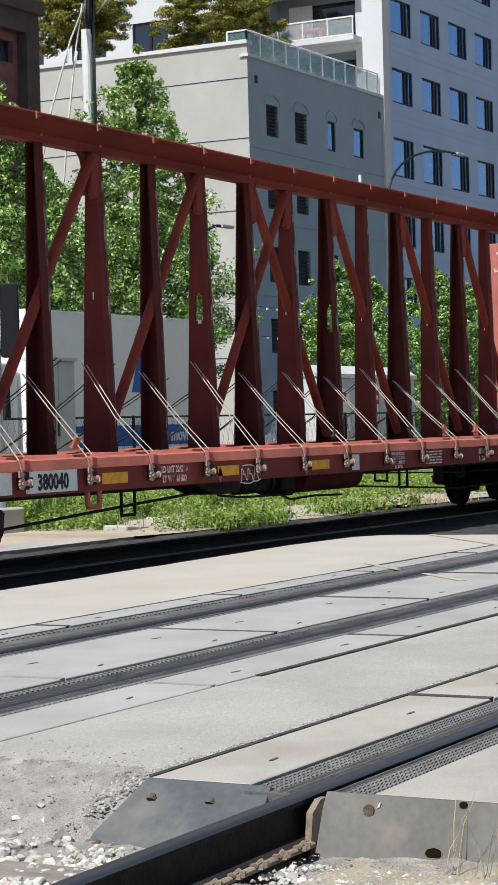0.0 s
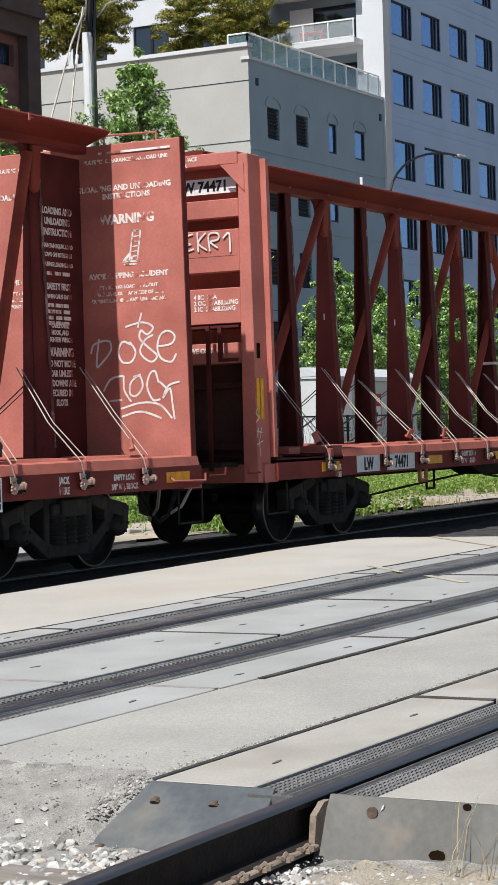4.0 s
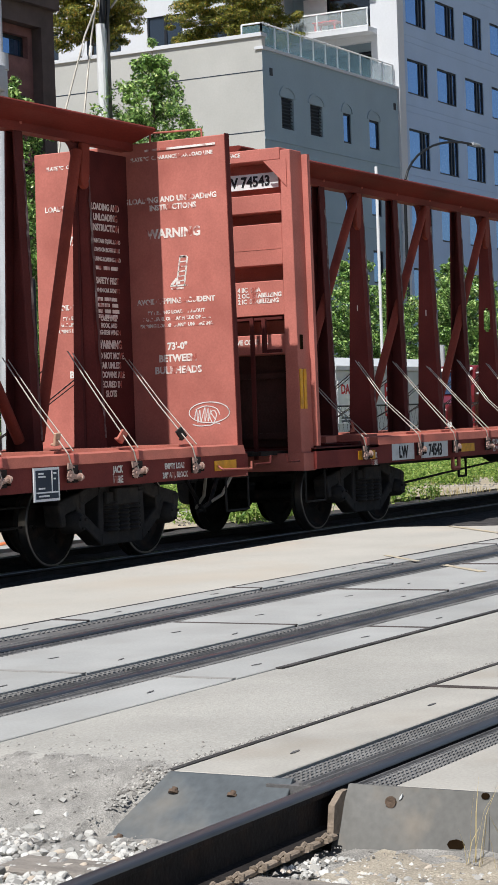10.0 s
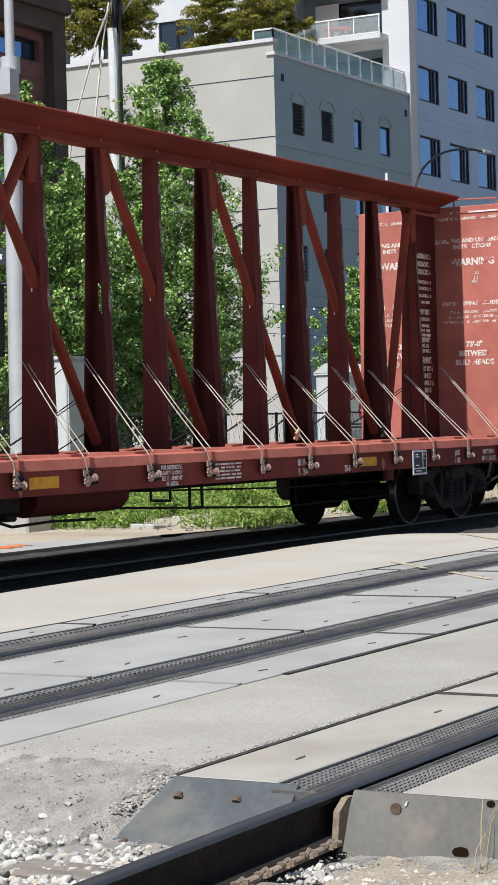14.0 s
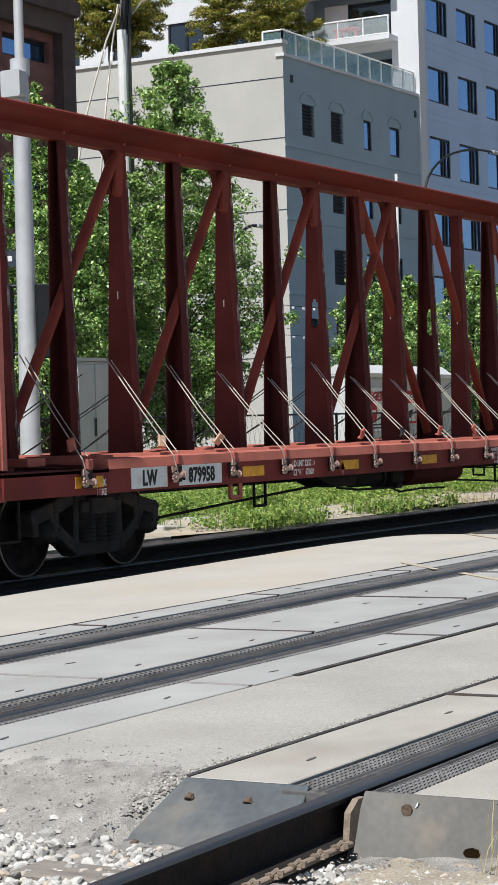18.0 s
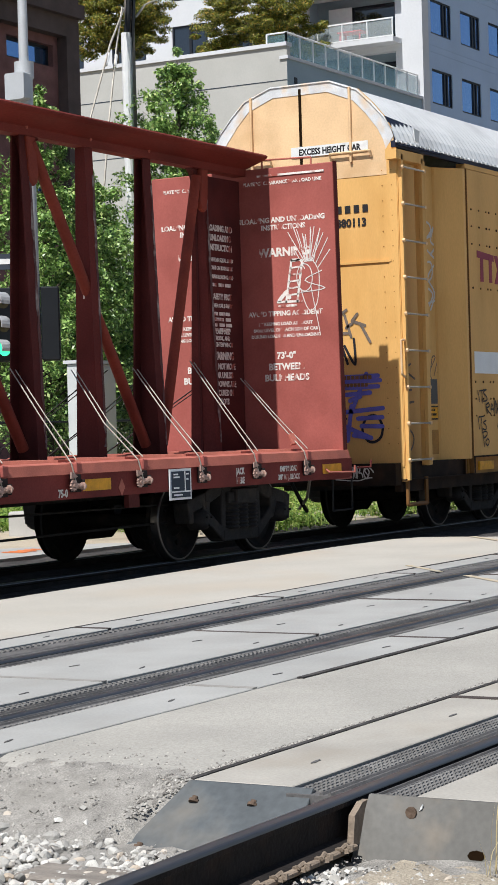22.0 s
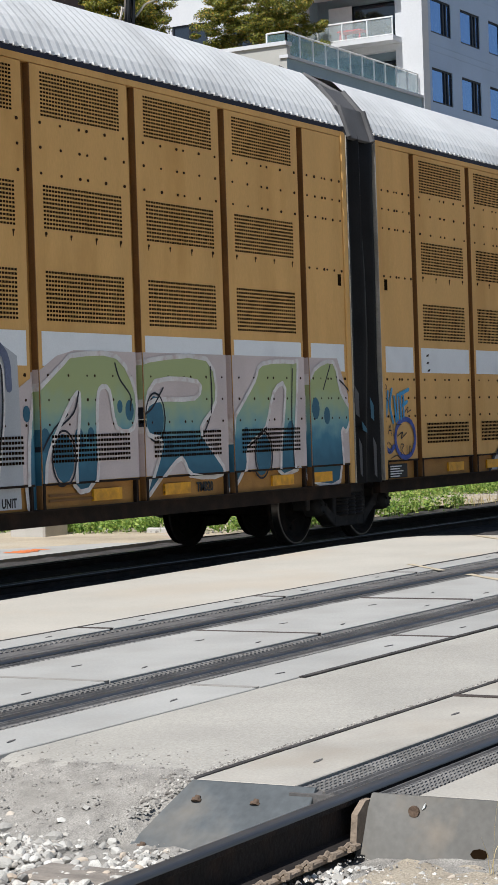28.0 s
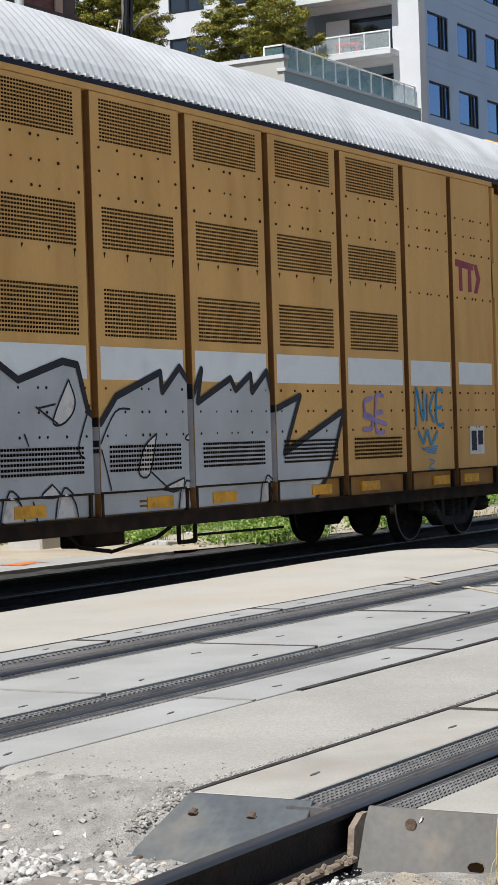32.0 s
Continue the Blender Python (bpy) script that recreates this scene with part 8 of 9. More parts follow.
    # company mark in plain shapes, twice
    for xl in (-18.70, 18.55):
        y0, y1 = PAN_Y - 0.006, PAN_Y - 0.002
        s = shape().prism([(xl - 0.45, 3.90), (xl + 0.16, 3.86), (xl + 0.16, 3.77), (xl - 0.45, 3.80)], y0, y1, "y")
        for q in (-0.34, -0.02):
            s.box(xl + q, xl + q + 0.11, y0 - 0.0005, y1 - 0.0005, 3.46, 3.84)
        s.prism([(xl + 0.18, 3.86), (xl + 0.30, 3.86), (xl + 0.42, 3.66), (xl + 0.30, 3.45), (xl + 0.18, 3.45), (xl + 0.29, 3.66)], y0, y1, "y")
        part("logo", s, M_GPURP, car, "faded purple company mark")
        part("paint_patch", shape().box(xl + 0.88, xl + 1.92, PAN_Y - 0.003, PAN_Y - 0.001, 3.42, 3.92), M_YELP2, car, "repainted ochre patch")
    p = part("data_plate", shape().box(18.42, 18.92, PAN_Y - 0.01, PAN_Y, 1.17, 1.56), M_PLATE, car, "framed data panel")
    part("data_panel", shape().box(18.47, 18.64, PAN_Y - 0.014, PAN_Y - 0.01, 1.22, 1.50).box(18.70, 18.87, PAN_Y - 0.014, PAN_Y - 0.01, 1.30, 1.50), M_NAVY, p)
    # bellows between the two units: loose vertical folds of rubber
    s = shape()
    s.smooth = True
    arch = [(-1.36, 0.72), (-1.36, 1.6), (-1.36, 2.5), (-1.36, 3.4), (-1.36, 4.3), (-1.36, 5.05), (-1.24, 5.40), (-0.98, 5.68), (-0.45, 5.97), (0.45, 5.97), (1.2, 5.4), (1.28, 5.05), (1.27, 0.72)]
    n = 24
    for i in range(n + 1):
        x = -0.43 + 0.86 * i / n
        for y, z in arch:
            d = 0.05 * math.sin(i / n * math.tau * 2.5 + 0.5 * math.sin(z * 1.7)) + 0.035 * noise.noise(Vector((x * 9, z * 0.7, 2)))
            f = 1 + d / 1.3
            s.v.append((x + 0.03 * math.sin(z * 1.3 + i * 0.3) * (0 < i < n), y * f, z if z < 5 else 4 + (z - 4) * (1 + d * 0.15)))
    m = len(arch)
    s.f = [(i * m + j, i * m + j + 1, (i + 1) * m + j + 1, (i + 1) * m + j) for i in range(n) for j in range(m - 1)]
    part("bellows", s, M_RUBBER, car, "black folded rubber bellows")
    s = shape()
    for x in (-0.33, 0.33):
        for (y0, z0), (y1, z1) in zip(arch[5:], arch[6:12]):
            s.tube((x, y0 * 1.06, z0), (x, y1 * 1.06, z1 + 0.05), 0.04, 6)
    for (y0, z0), (y1, z1) in zip(arch[5:], arch[6:12]):
        s.hexa([(-0.43, y0 * 1.05, z0), (0.43, y0 * 1.05, z0), (0.43, y0 * 1.02, z0 - 0.02), (-0.43, y0 * 1.02, z0 - 0.02), (-0.43, y1 * 1.05, z1 + 0.05), (0.43, y1 * 1.05, z1 + 0.05), (0.43, y1 * 1.02, z1 + 0.03), (-0.43, y1 * 1.02, z1 + 0.03)])
    part("bellows_hood", s, M_HOOD, car, "dark grey hood over the bellows")
    for k, (x, w, mm, za, zb) in enumerate(((-0.38, 0.12, M_HOOD, 1.95, 1.55), (0.05, 0.10, M_GTEAL, 1.8, 1.5), (-0.2, 0.14, M_GTEAL, 1.5, 1.35), (-0.3, 0.08, M_HOOD, 1.3, 0.8), (0.1, 0.09, M_HOOD, 1.3, 0.78))):
        part("paint_smear", shape().prism([(x, za), (x + w, za - 0.1), (x + w, zb), (x + 0.02, zb + 0.04)], -1.432 - 0.001 * k, -1.4315 - 0.001 * k, "y"), mm, car, "graffiti overspray on the rubber")
    # graffiti, laid on panels, channel backs, channel walls and lower panels
    solids, lines = rack_graffiti()
    allp = sorted([sg * q - 0.02 for sg in (-1, 1) for q in RACK_POSTS])
    faces, x = [], -21.6
    for p in allp + [21.6]:
        if x > -1.7 and p < 1.7 and x < 0 < p:
            faces += [(x, -0.42, PAN_Y - 0.0045, 0.97, 3.0), (0.42, p - 0.07, PAN_Y - 0.0045, 0.97, 3.0), (x + 0.04, -0.5, PAN_Y + 0.0305, 0.735, 0.97), (0.5, p - 0.12, PAN_Y + 0.0305, 0.735, 0.97)]
        else:
            faces += [(x, p - 0.07, PAN_Y - 0.0045, 0.97, 3.0), (x + 0.05, p - 0.12, PAN_Y + 0.0305, 0.735, 0.97)]
        if p < 21:
            faces.append((p - 0.068, p + 0.068, BACK_Y - 0.0005, 0.74, 3.0))
        x = p + 0.07

    def lay(s, poly, off):
        for a, b, y, za, zb in faces:
            c = clip_x(poly, a, b)
            c = [(q, p) for p, q in clip_x([(q, p) for p, q in c], za, zb)] if c else c
            if c:
                s.prism(c, y - off, y - off - 0.0002, "y")
        for p in allp:
            c = clip_x(poly, p + 0.055, p + 0.085)
            if c:
                za, zb = max(0.97, min(q[1] for q in c)), max(q[1] for q in c)
                if zb > za:
                    s.box(p + 0.0595 - off * 0.2, p + 0.0597 - off * 0.2, PAN_Y + 0.002, BACK_Y, za, zb)
    layer = 0
    for material, polys in solids:
        s = shape()
        for poly in polys:
            layer += 1
            lay(s, poly, 0.00012 * layer)
        tagged(part("graffiti_fill", s, material, car, "spray-painted letter shapes"), kind="stuff")
    for material, w, strokes in lines:
        s = shape()
        for l in strokes:
            l = smooth_line(l) if len(l) < 14 else l
            for (x0, z0), (x1, z1) in zip(l, l[1:]):
                layer += 1
                lay(s, capsule(x0, z0, x1, z1, w), 0.0065 + 0.00015 * (layer % 24))
        tagged(part("graffiti_line", s, material, car, "spray-painted outline"), kind="stuff")
    for x, z, w, sz in ((-7.60, 0.78, "UNIT", 0.12), (-4.0, 0.79, "TMB20", 0.14)):
        text(w, sz, M_INK, car, (x, PAN_Y + 0.03, z), stretch=0.85)
    for x0, x1 in ((-6.95, -6.2), (-13.9, -13.2), (-1.3, -0.9), (-4.85, -4.6), (4.2, 4.9), (9.8, 10.4)):
        for q in range(2):
            part("data_bar", shape().box(x0, x1 - 0.1 * q, PAN_Y + 0.028, PAN_Y + 0.034, 0.80 + 0.05 * q, 0.825 + 0.05 * q), M_YELD, car, "small stencilled row")
    for xt in (-18.5, 0.0, 18.5):
        truck(car, xt)
    return car


def ring(cx, cz, rx, rz, n=14):
    return [(cx + rx * math.cos(k * math.tau / n), cz + rz * math.sin(k * math.tau / n)) for k in range(n)]


def rack_graffiti():
    """Letters along the foot of the rack: fills by paint, then brush lines by paint and width, in (x, z)."""
    silver, pink, white, fade, teal, k1, k2, wl, wide, cy, bl, navy, shine, green, haze = [], [], [], [], [], [], [], [], [], [], [], [], [], [], []
    d = 0.1

    def at(pts):
        return [(x + d, z) for x, z in pts]
    # first unit: silver letters with bold dark outlines
    for l in ([(-17.87, 1.96), (-17.55, 2.16), (-17.19, 2.06), (-16.95, 2.18), (-16.47, 2.14), (-16.52, 0.76), (-17.71, 0.76), (-17.78, 1.48)],
              [(-16.45, 2.12), (-14.6, 2.13), (-14.62, 0.76), (-16.45, 0.76)],
              [(-14.6, 2.11), (-13.21, 2.12), (-13.13, 1.83), (-12.73, 1.99), (-12.83, 0.76), (-14.6, 0.76)],
              [(-12.75, 2.15), (-12.25, 2.3), (-11.67, 2.24), (-10.95, 2.36), (-10.9, 0.76), (-12.7, 0.76)],
              [(-10.8, 2.17), (-10.43, 2.35), (-9.02, 2.32), (-9.0, 0.76), (-10.8, 0.76)],
              [(-8.95, 1.98), (-8.57, 2.25), (-8.02, 2.42), (-7.55, 2.21), (-7.5, 0.76), (-8.95, 0.76)]):
        silver.append(at(l))
    # heavy black outlines with white glints
    for l in ([(-17.23, 2.19), (-17.2, 1.97), (-17.12, 2.11), (-17.02, 2.18), (-16.89, 2.11), (-16.76, 2.03), (-16.63, 2.12), (-16.43, 2.19)],
              [(-16.68, 2.02), (-16.79, 1.81), (-16.86, 1.62), (-16.98, 1.49), (-17.08, 1.38), (-17.14, 0.99)],
              [(-16.86, 1.6), (-16.76, 1.57), (-16.66, 1.49), (-16.71, 1.37), (-16.73, 1.0)], [(-16.22, 2.12), (-16.32, 1.93), (-16.36, 1.69), (-16.11, 1.61)],
              [(-15.85, 2.11), (-15.99, 1.86), (-16.1, 1.66)], [(-16.42, 1.48), (-16.15, 1.48), (-15.92, 1.53)], [(-15.99, 1.48), (-16.17, 1.26), (-16.34, 1.06), (-16.43, 0.92)]):
        k1.append(smooth_line(l))
    for l in ([(-16.12, 1.26), (-15.79, 1.23), (-15.84, 0.99)], [(-15.48, 2.13), (-15.5, 1.92)],
              [(-15.01, 2.06), (-15.16, 1.84), (-15.15, 1.61), (-15.24, 1.55), (-15.11, 1.39), (-14.96, 1.16), (-14.99, 0.98)], [(-14.79, 1.41), (-14.62, 1.02)],
              [(-13.92, 2.11), (-14.01, 1.78), (-13.99, 1.44), (-14.05, 1.26), (-13.95, 0.97)],
              [(-13.31, 2.1), (-13.54, 1.65), (-13.37, 1.54), (-13.4, 1.38), (-13.57, 1.17), (-13.68, 0.99)], [(-13.37, 1.41), (-13.17, 1.27), (-13.11, 0.97)]):
        k1.append(smooth_line(l))
    for l in ([(-17.62, 1.0), (-17.66, 1.45), (-17.78, 1.92), (-17.45, 2.17), (-17.2, 1.98)], [(-17.45, 1.0), (-17.42, 1.35), (-17.3, 1.52), (-17.1, 1.42)], [(-17.25, 1.0), (-17.2, 1.25), (-17.08, 1.3)]):
        k1.append(smooth_line(l))
    navy += [[(-15.69, 1.33), (-15.66, 1.59), (-15.6, 1.62), (-15.57, 1.32), (-15.57, 1.03), (-15.65, 1.02)],
             [(-16.46, 1.62), (-16.1, 1.64), (-16.11, 1.55), (-16.32, 1.43), (-16.47, 1.44)], [(-14.92, 1.46), (-14.86, 1.75), (-14.81, 1.51), (-14.95, 1.35)],
             [(-14.02, 1.52), (-13.95, 1.64), (-13.9, 1.57), (-13.97, 1.42)], [(-13.78, 1.55), (-13.72, 1.69), (-13.54, 1.64), (-13.65, 1.54)],
             [(-13.81, 0.99), (-13.79, 1.28), (-13.71, 1.32), (-13.54, 1.25), (-13.68, 0.99)], [(-15.26, 1.55), (-15.14, 1.64), (-15.16, 1.44)],
             [(-16.37, 1.22), (-16.27, 1.2), (-16.39, 0.96), (-16.49, 0.92), (-16.52, 1.11)], [(-15.21, 2.1), (-14.94, 2.1), (-15.05, 2.02)]]
    shine += [[(-17.3, 1.55), (-17.15, 1.46)], [(-16.82, 1.57), (-16.7, 1.5), (-16.73, 1.44)], [(-16.46, 1.59), (-16.23, 1.59)], [(-15.68, 1.52), (-15.66, 1.58), (-15.62, 1.58)],
              [(-15.2, 1.48), (-15.17, 1.57)], [(-14.89, 1.51), (-14.86, 1.65)], [(-13.98, 1.5), (-13.95, 1.59)], [(-13.73, 1.58), (-13.7, 1.66), (-13.62, 1.64)],
              [(-13.78, 1.01), (-13.74, 1.31), (-13.62, 1.25)], [(-16.51, 1.01), (-16.52, 1.16), (-16.48, 1.25)]]
    green += [[(-15.9, 1.98), (-15.74, 2.03), (-15.72, 1.74), (-15.89, 1.74)], [(-15.01, 1.96), (-14.87, 1.97), (-14.96, 1.71), (-15.07, 1.76)],
              [(-17.05, 1.31), (-16.85, 1.42), (-16.9, 1.08), (-17.04, 1.03)], [(-13.56, 1.25), (-13.41, 1.22), (-13.58, 0.99)],
              [(-10.88, 2.31), (-10.79, 2.22), (-10.83, 1.64), (-10.93, 1.52)], [(-10.22, 1.6), (-10.45, 0.98), (-10.55, 0.98)], [(-9.22, 1.1), (-9.11, 1.19), (-9.3, 0.98)]]
    # the next letters: white edges under a dark blue haze
    for l in ([(-12.59, 2.03), (-12.48, 1.59), (-12.4, 1.0)],
              [(-12.55, 2.28), (-12.3, 2.25), (-12.1, 2.14), (-11.86, 2.25), (-11.68, 2.25), (-11.79, 1.93), (-11.96, 1.59), (-12.14, 0.99)],
              [(-11.64, 0.99), (-11.74, 1.39), (-11.75, 1.73), (-11.64, 2.04), (-11.57, 2.18), (-11.23, 2.32), (-10.95, 2.28)],
              [(-11.4, 0.98), (-11.27, 1.38), (-11.2, 1.52), (-11.11, 1.26), (-11.03, 1.0)],
              [(-10.88, 1.4), (-10.71, 1.58), (-10.61, 1.93), (-10.6, 2.3), (-10.28, 2.22), (-10.09, 2.28), (-10.12, 1.78), (-10.33, 1.42), (-10.58, 0.98)],
              [(-10.02, 1.0), (-10.01, 1.48), (-10.03, 1.87), (-10.0, 2.23), (-9.73, 2.19), (-9.53, 2.3), (-9.14, 2.29), (-9.09, 2.08)],
              [(-8.8, 1.02), (-8.85, 1.34), (-8.79, 2.03), (-8.49, 2.27), (-8.15, 2.32), (-7.74, 2.15), (-7.68, 1.94), (-7.7, 1.55), (-7.82, 1.0)],
              [(-9.05, 2.12), (-8.91, 1.97), (-8.98, 1.59), (-9.13, 1.5)], [(-9.71, 1.14), (-9.59, 1.35)]):
        wl.append(smooth_line(l))
        k2.append([(x - 0.03, z + 0.01) for x, z in smooth_line(l)])
    for l in ([(-12.57, 2.37), (-12.35, 2.34), (-12.07, 2.19), (-11.83, 2.31), (-11.65, 2.3)], [(-11.63, 2.23), (-11.31, 2.38), (-11.16, 2.42), (-10.91, 2.35)],
              [(-10.63, 2.34), (-10.52, 2.44), (-10.27, 2.31), (-9.87, 2.3), (-9.59, 2.38), (-9.14, 2.39)],
              [(-8.87, 2.09), (-8.6, 2.3), (-8.3, 2.4), (-7.99, 2.39), (-7.66, 2.22), (-7.6, 1.91)]):
        haze.append(smooth_line(l))
    navy += [[(-9.63, 1.23), (-9.6, 1.6), (-9.54, 1.67), (-9.49, 1.57), (-9.56, 1.32)], [(-8.29, 1.2), (-8.27, 1.49), (-8.2, 1.62), (-8.15, 1.49), (-8.18, 1.2), (-8.24, 1.1)],
             [(-11.98, 1.34), (-11.91, 1.5), (-11.87, 1.39), (-11.93, 1.16)]]
    patch = [(-12.52, 2.11), (-12.09, 2.12), (-12.11, 1.75), (-12.54, 1.75)]
    # the green and teal piece beside the joint
    pink.append(at([(-7.55, 0.99), (-7.55, 1.9), (-6.9, 2.22), (-6.6, 2.28), (-0.9, 2.28), (-0.55, 1.7), (-0.55, 0.99)]))
    letters = ([(-7.31, 1.84), (-6.78, 2.16), (-6.61, 2.23), (-5.85, 2.23), (-5.51, 1.86), (-5.57, 1.5), (-5.89, 1.51), (-6.0, 1.88), (-6.17, 1.9), (-6.23, 1.67), (-6.26, 0.98), (-6.62, 0.95), (-6.54, 1.67), (-6.58, 1.86), (-6.91, 1.52), (-7.13, 1.16), (-7.16, 0.75), (-7.4, 0.77), (-7.4, 1.39)],
               [(-5.43, 2.1), (-5.23, 2.2), (-4.06, 2.23), (-3.88, 1.77), (-4.22, 1.48), (-4.03, 1.27), (-3.72, 0.96), (-4.42, 0.97), (-4.64, 1.16), (-4.97, 0.99), (-5.31, 0.78), (-5.02, 1.33), (-5.28, 1.42), (-5.34, 1.62), (-5.15, 1.78), (-4.33, 1.8), (-4.27, 1.98), (-5.13, 1.98), (-5.36, 1.68)],
               [(-3.46, 1.6), (-3.0, 1.99), (-2.81, 2.19), (-2.06, 2.22), (-1.95, 2.13), (-2.09, 1.04), (-1.95, 0.97), (-2.43, 0.96), (-2.27, 1.9), (-2.56, 1.86), (-2.76, 1.46), (-3.18, 1.25), (-3.24, 0.99), (-3.59, 0.78)],
               [(-1.75, 1.81), (-1.53, 2.13), (-1.02, 2.23), (-0.84, 1.86), (-0.57, 1.62), (-0.71, 1.38), (-0.84, 1.38), (-0.86, 0.77), (-1.62, 0.82), (-1.74, 1.26)])
    for l in letters:
        l = smooth_line(at(l) + [at(l)[0]], 3)[:-1]
        fade.append(l)
        wide.append(l + l[:1])
    for x, z, r in ((-7.43, 1.66, 0.06), (-7.14, 1.4, 0.09), (-6.83, 1.22, 0.18), (-6.56, 1.41, 0.08), (-6.35, 1.44, 0.06), (-5.81, 1.72, 0.05), (-5.63, 1.68, 0.08), (-5.14, 1.6, 0.17), (-4.87, 1.27, 0.07), (-4.6, 1.2, 0.06),
                    (-3.22, 1.38, 0.07), (-2.83, 1.15, 0.18), (-2.16, 1.41, 0.09), (-1.51, 1.67, 0.1), (-1.22, 1.58, 0.08)):
        teal.append(ring(x + d, z, r, r * 1.35, 11))
        if r > 0.15:
            k2.append(ring(x + d, z, r * 1.12, r * 1.5, 12) + [(x + d + r * 1.12, z)])
    for l in ([(-5.88, 2.16), (-5.8, 2.0), (-5.61, 1.83), (-5.62, 1.68)], [(-6.95, 1.5), (-6.65, 1.66), (-6.55, 1.87)], [(-3.98, 2.14), (-3.99, 1.64), (-4.29, 1.29)], [(-4.97, 1.91), (-5.2, 1.7), (-5.4, 1.62)], [(-2.08, 2.14), (-2.13, 1.55), (-2.1, 1.0)],
              [(-7.2, 1.3), (-7.0, 1.5), (-6.75, 1.65)], [(-1.1, 2.2), (-1.3, 1.9)], [(-2.75, 1.46), (-2.95, 1.35), (-3.2, 1.24)], [(-0.95, 2.05), (-0.65, 1.9), (-0.45, 1.7)]):
        k2.append(at(l))
    # second unit: jagged silver letters with a heavy dark outline
    prof = at([(3.88, 0.75), (4.05, 0.95), (4.56, 1.4), (4.34, 1.89), (4.49, 1.9), (5.11, 1.73), (5.23, 1.95), (5.85, 2.21), (5.91, 2.03), (6.25, 1.95), (6.96, 2.2), (6.98, 1.95), (7.08, 1.95), (7.21, 2.27), (7.57, 2.1), (8.32, 2.29), (8.57, 2.26), (8.74, 1.8), (8.96, 1.68)])
    prof += at([(9.26, 1.95), (10.12, 2.21), (10.15, 2.0), (10.51, 2.27), (10.68, 2.12), (10.77, 1.96), (10.97, 2.25), (10.87, 1.89), (11.6, 2.16), (11.71, 2.03), (12.06, 2.21), (12.09, 2.01), (12.44, 2.25), (12.62, 1.81), (13.25, 1.97), (12.82, 1.3), (14.4, 1.8), (13.93, 0.98), (13.66, 0.75)])
    silver.append(prof)
    k1.append(prof)
    wl.append([(x - 0.05, z + 0.06) for x, z in prof[2:6]])
    for l in ([(5.74, 1.73), (6.09, 1.61), (5.98, 1.46), (5.62, 1.58)], [(8.51, 2.11), (8.61, 1.92), (8.56, 1.78), (8.37, 1.67), (8.23, 1.72)],
              [(10.11, 1.56), (9.95, 1.14), (9.74, 1.16), (9.87, 1.43)], [(7.01, 1.93), (7.14, 1.85), (7.19, 1.62), (6.99, 1.68)], [(10.64, 1.08), (10.6, 0.96), (10.23, 0.98)],
              [(8.18, 1.09), (8.32, 0.97), (8.0, 0.98)], [(10.82, 1.58), (10.86, 1.48), (10.69, 1.5)], [(6.8, 1.68), (6.81, 1.56), (6.71, 1.56)]):
        white.append(l)
        k2.append(l + l[:1])
    for l in ([(5.81, 1.66), (5.98, 1.6), (5.99, 1.53), (5.88, 1.49), (5.74, 1.55), (5.72, 1.62)], [(8.5, 2.08), (8.57, 1.89), (8.49, 1.78), (8.34, 1.7), (8.28, 1.76)],
              [(10.04, 1.49), (9.92, 1.19), (9.79, 1.18), (9.89, 1.43)]):
        white.append(l)
    for l in ([(7.95, 1.84), (8.12, 1.76), (8.3, 1.68)], [(7.98, 1.83), (8.27, 1.87)], [(5.53, 1.15), (5.87, 1.17), (6.25, 1.24), (6.94, 1.33)],
              [(5.51, 1.28), (5.65, 1.14), (5.53, 1.12)], [(5.95, 1.46), (6.13, 1.36), (6.19, 1.26)], [(6.81, 1.76), (6.6, 1.53), (6.39, 1.34)],
              [(8.87, 1.86), (8.65, 1.44), (8.75, 1.33)], [(9.6, 1.82), (9.33, 1.79), (9.03, 1.45)], [(7.75, 1.58), (7.81, 1.47)], [(9.99, 1.16), (10.39, 0.95), (10.6, 0.96)],
              [(9.06, 1.41), (9.22, 1.0)], [(6.65, 0.97), (6.47, 0.74), (7.0, 0.71)], [(7.21, 0.83), (7.54, 0.69)], [(7.91, 0.93), (7.97, 0.74)],
              [(4.39, 1.75), (4.61, 1.37), (4.69, 1.21), (4.56, 0.98)]):
        k2.append(l)
    for x in (4.3, 6.2, 7.4, 8.3, 10.6, 12.4):
        white.append([(x, 0.76), (x + 0.1, 1.0), (x + 0.25, 0.92), (x + 0.3, 0.76)])
        k2.append([(x - 0.03, 0.76), (x + 0.08, 1.05), (x + 0.3, 0.92), (x + 0.36, 0.76)])
    # loose scrawls
    cy += [[(0.52, 1.87), (0.49, 1.68), (0.5, 1.44)], [(0.6, 1.87), (0.54, 1.56)], [(0.72, 1.9), (0.65, 1.7), (0.73, 1.47)], [(0.78, 1.8), (0.83, 1.49)],
          [(0.88, 1.83), (0.88, 1.51)], [(0.96, 1.85), (0.98, 1.52)], [(1.06, 1.81), (1.06, 1.55)], [(0.93, 1.83), (1.23, 1.9)], [(1.03, 1.69), (1.17, 1.74)]]
    bl += [
          [(1.4, 1.25), (1.35, 1.13), (1.23, 1.04), (1.07, 1.01), (0.92, 1.05), (0.82, 1.14), (0.79, 1.27), (0.83, 1.39), (0.95, 1.48), (1.1, 1.51), (1.25, 1.48), (1.36, 1.38), (1.4, 1.25)],
          [(0.39, 1.27), (0.52, 1.14), (0.62, 1.1), (0.74, 1.16)]]
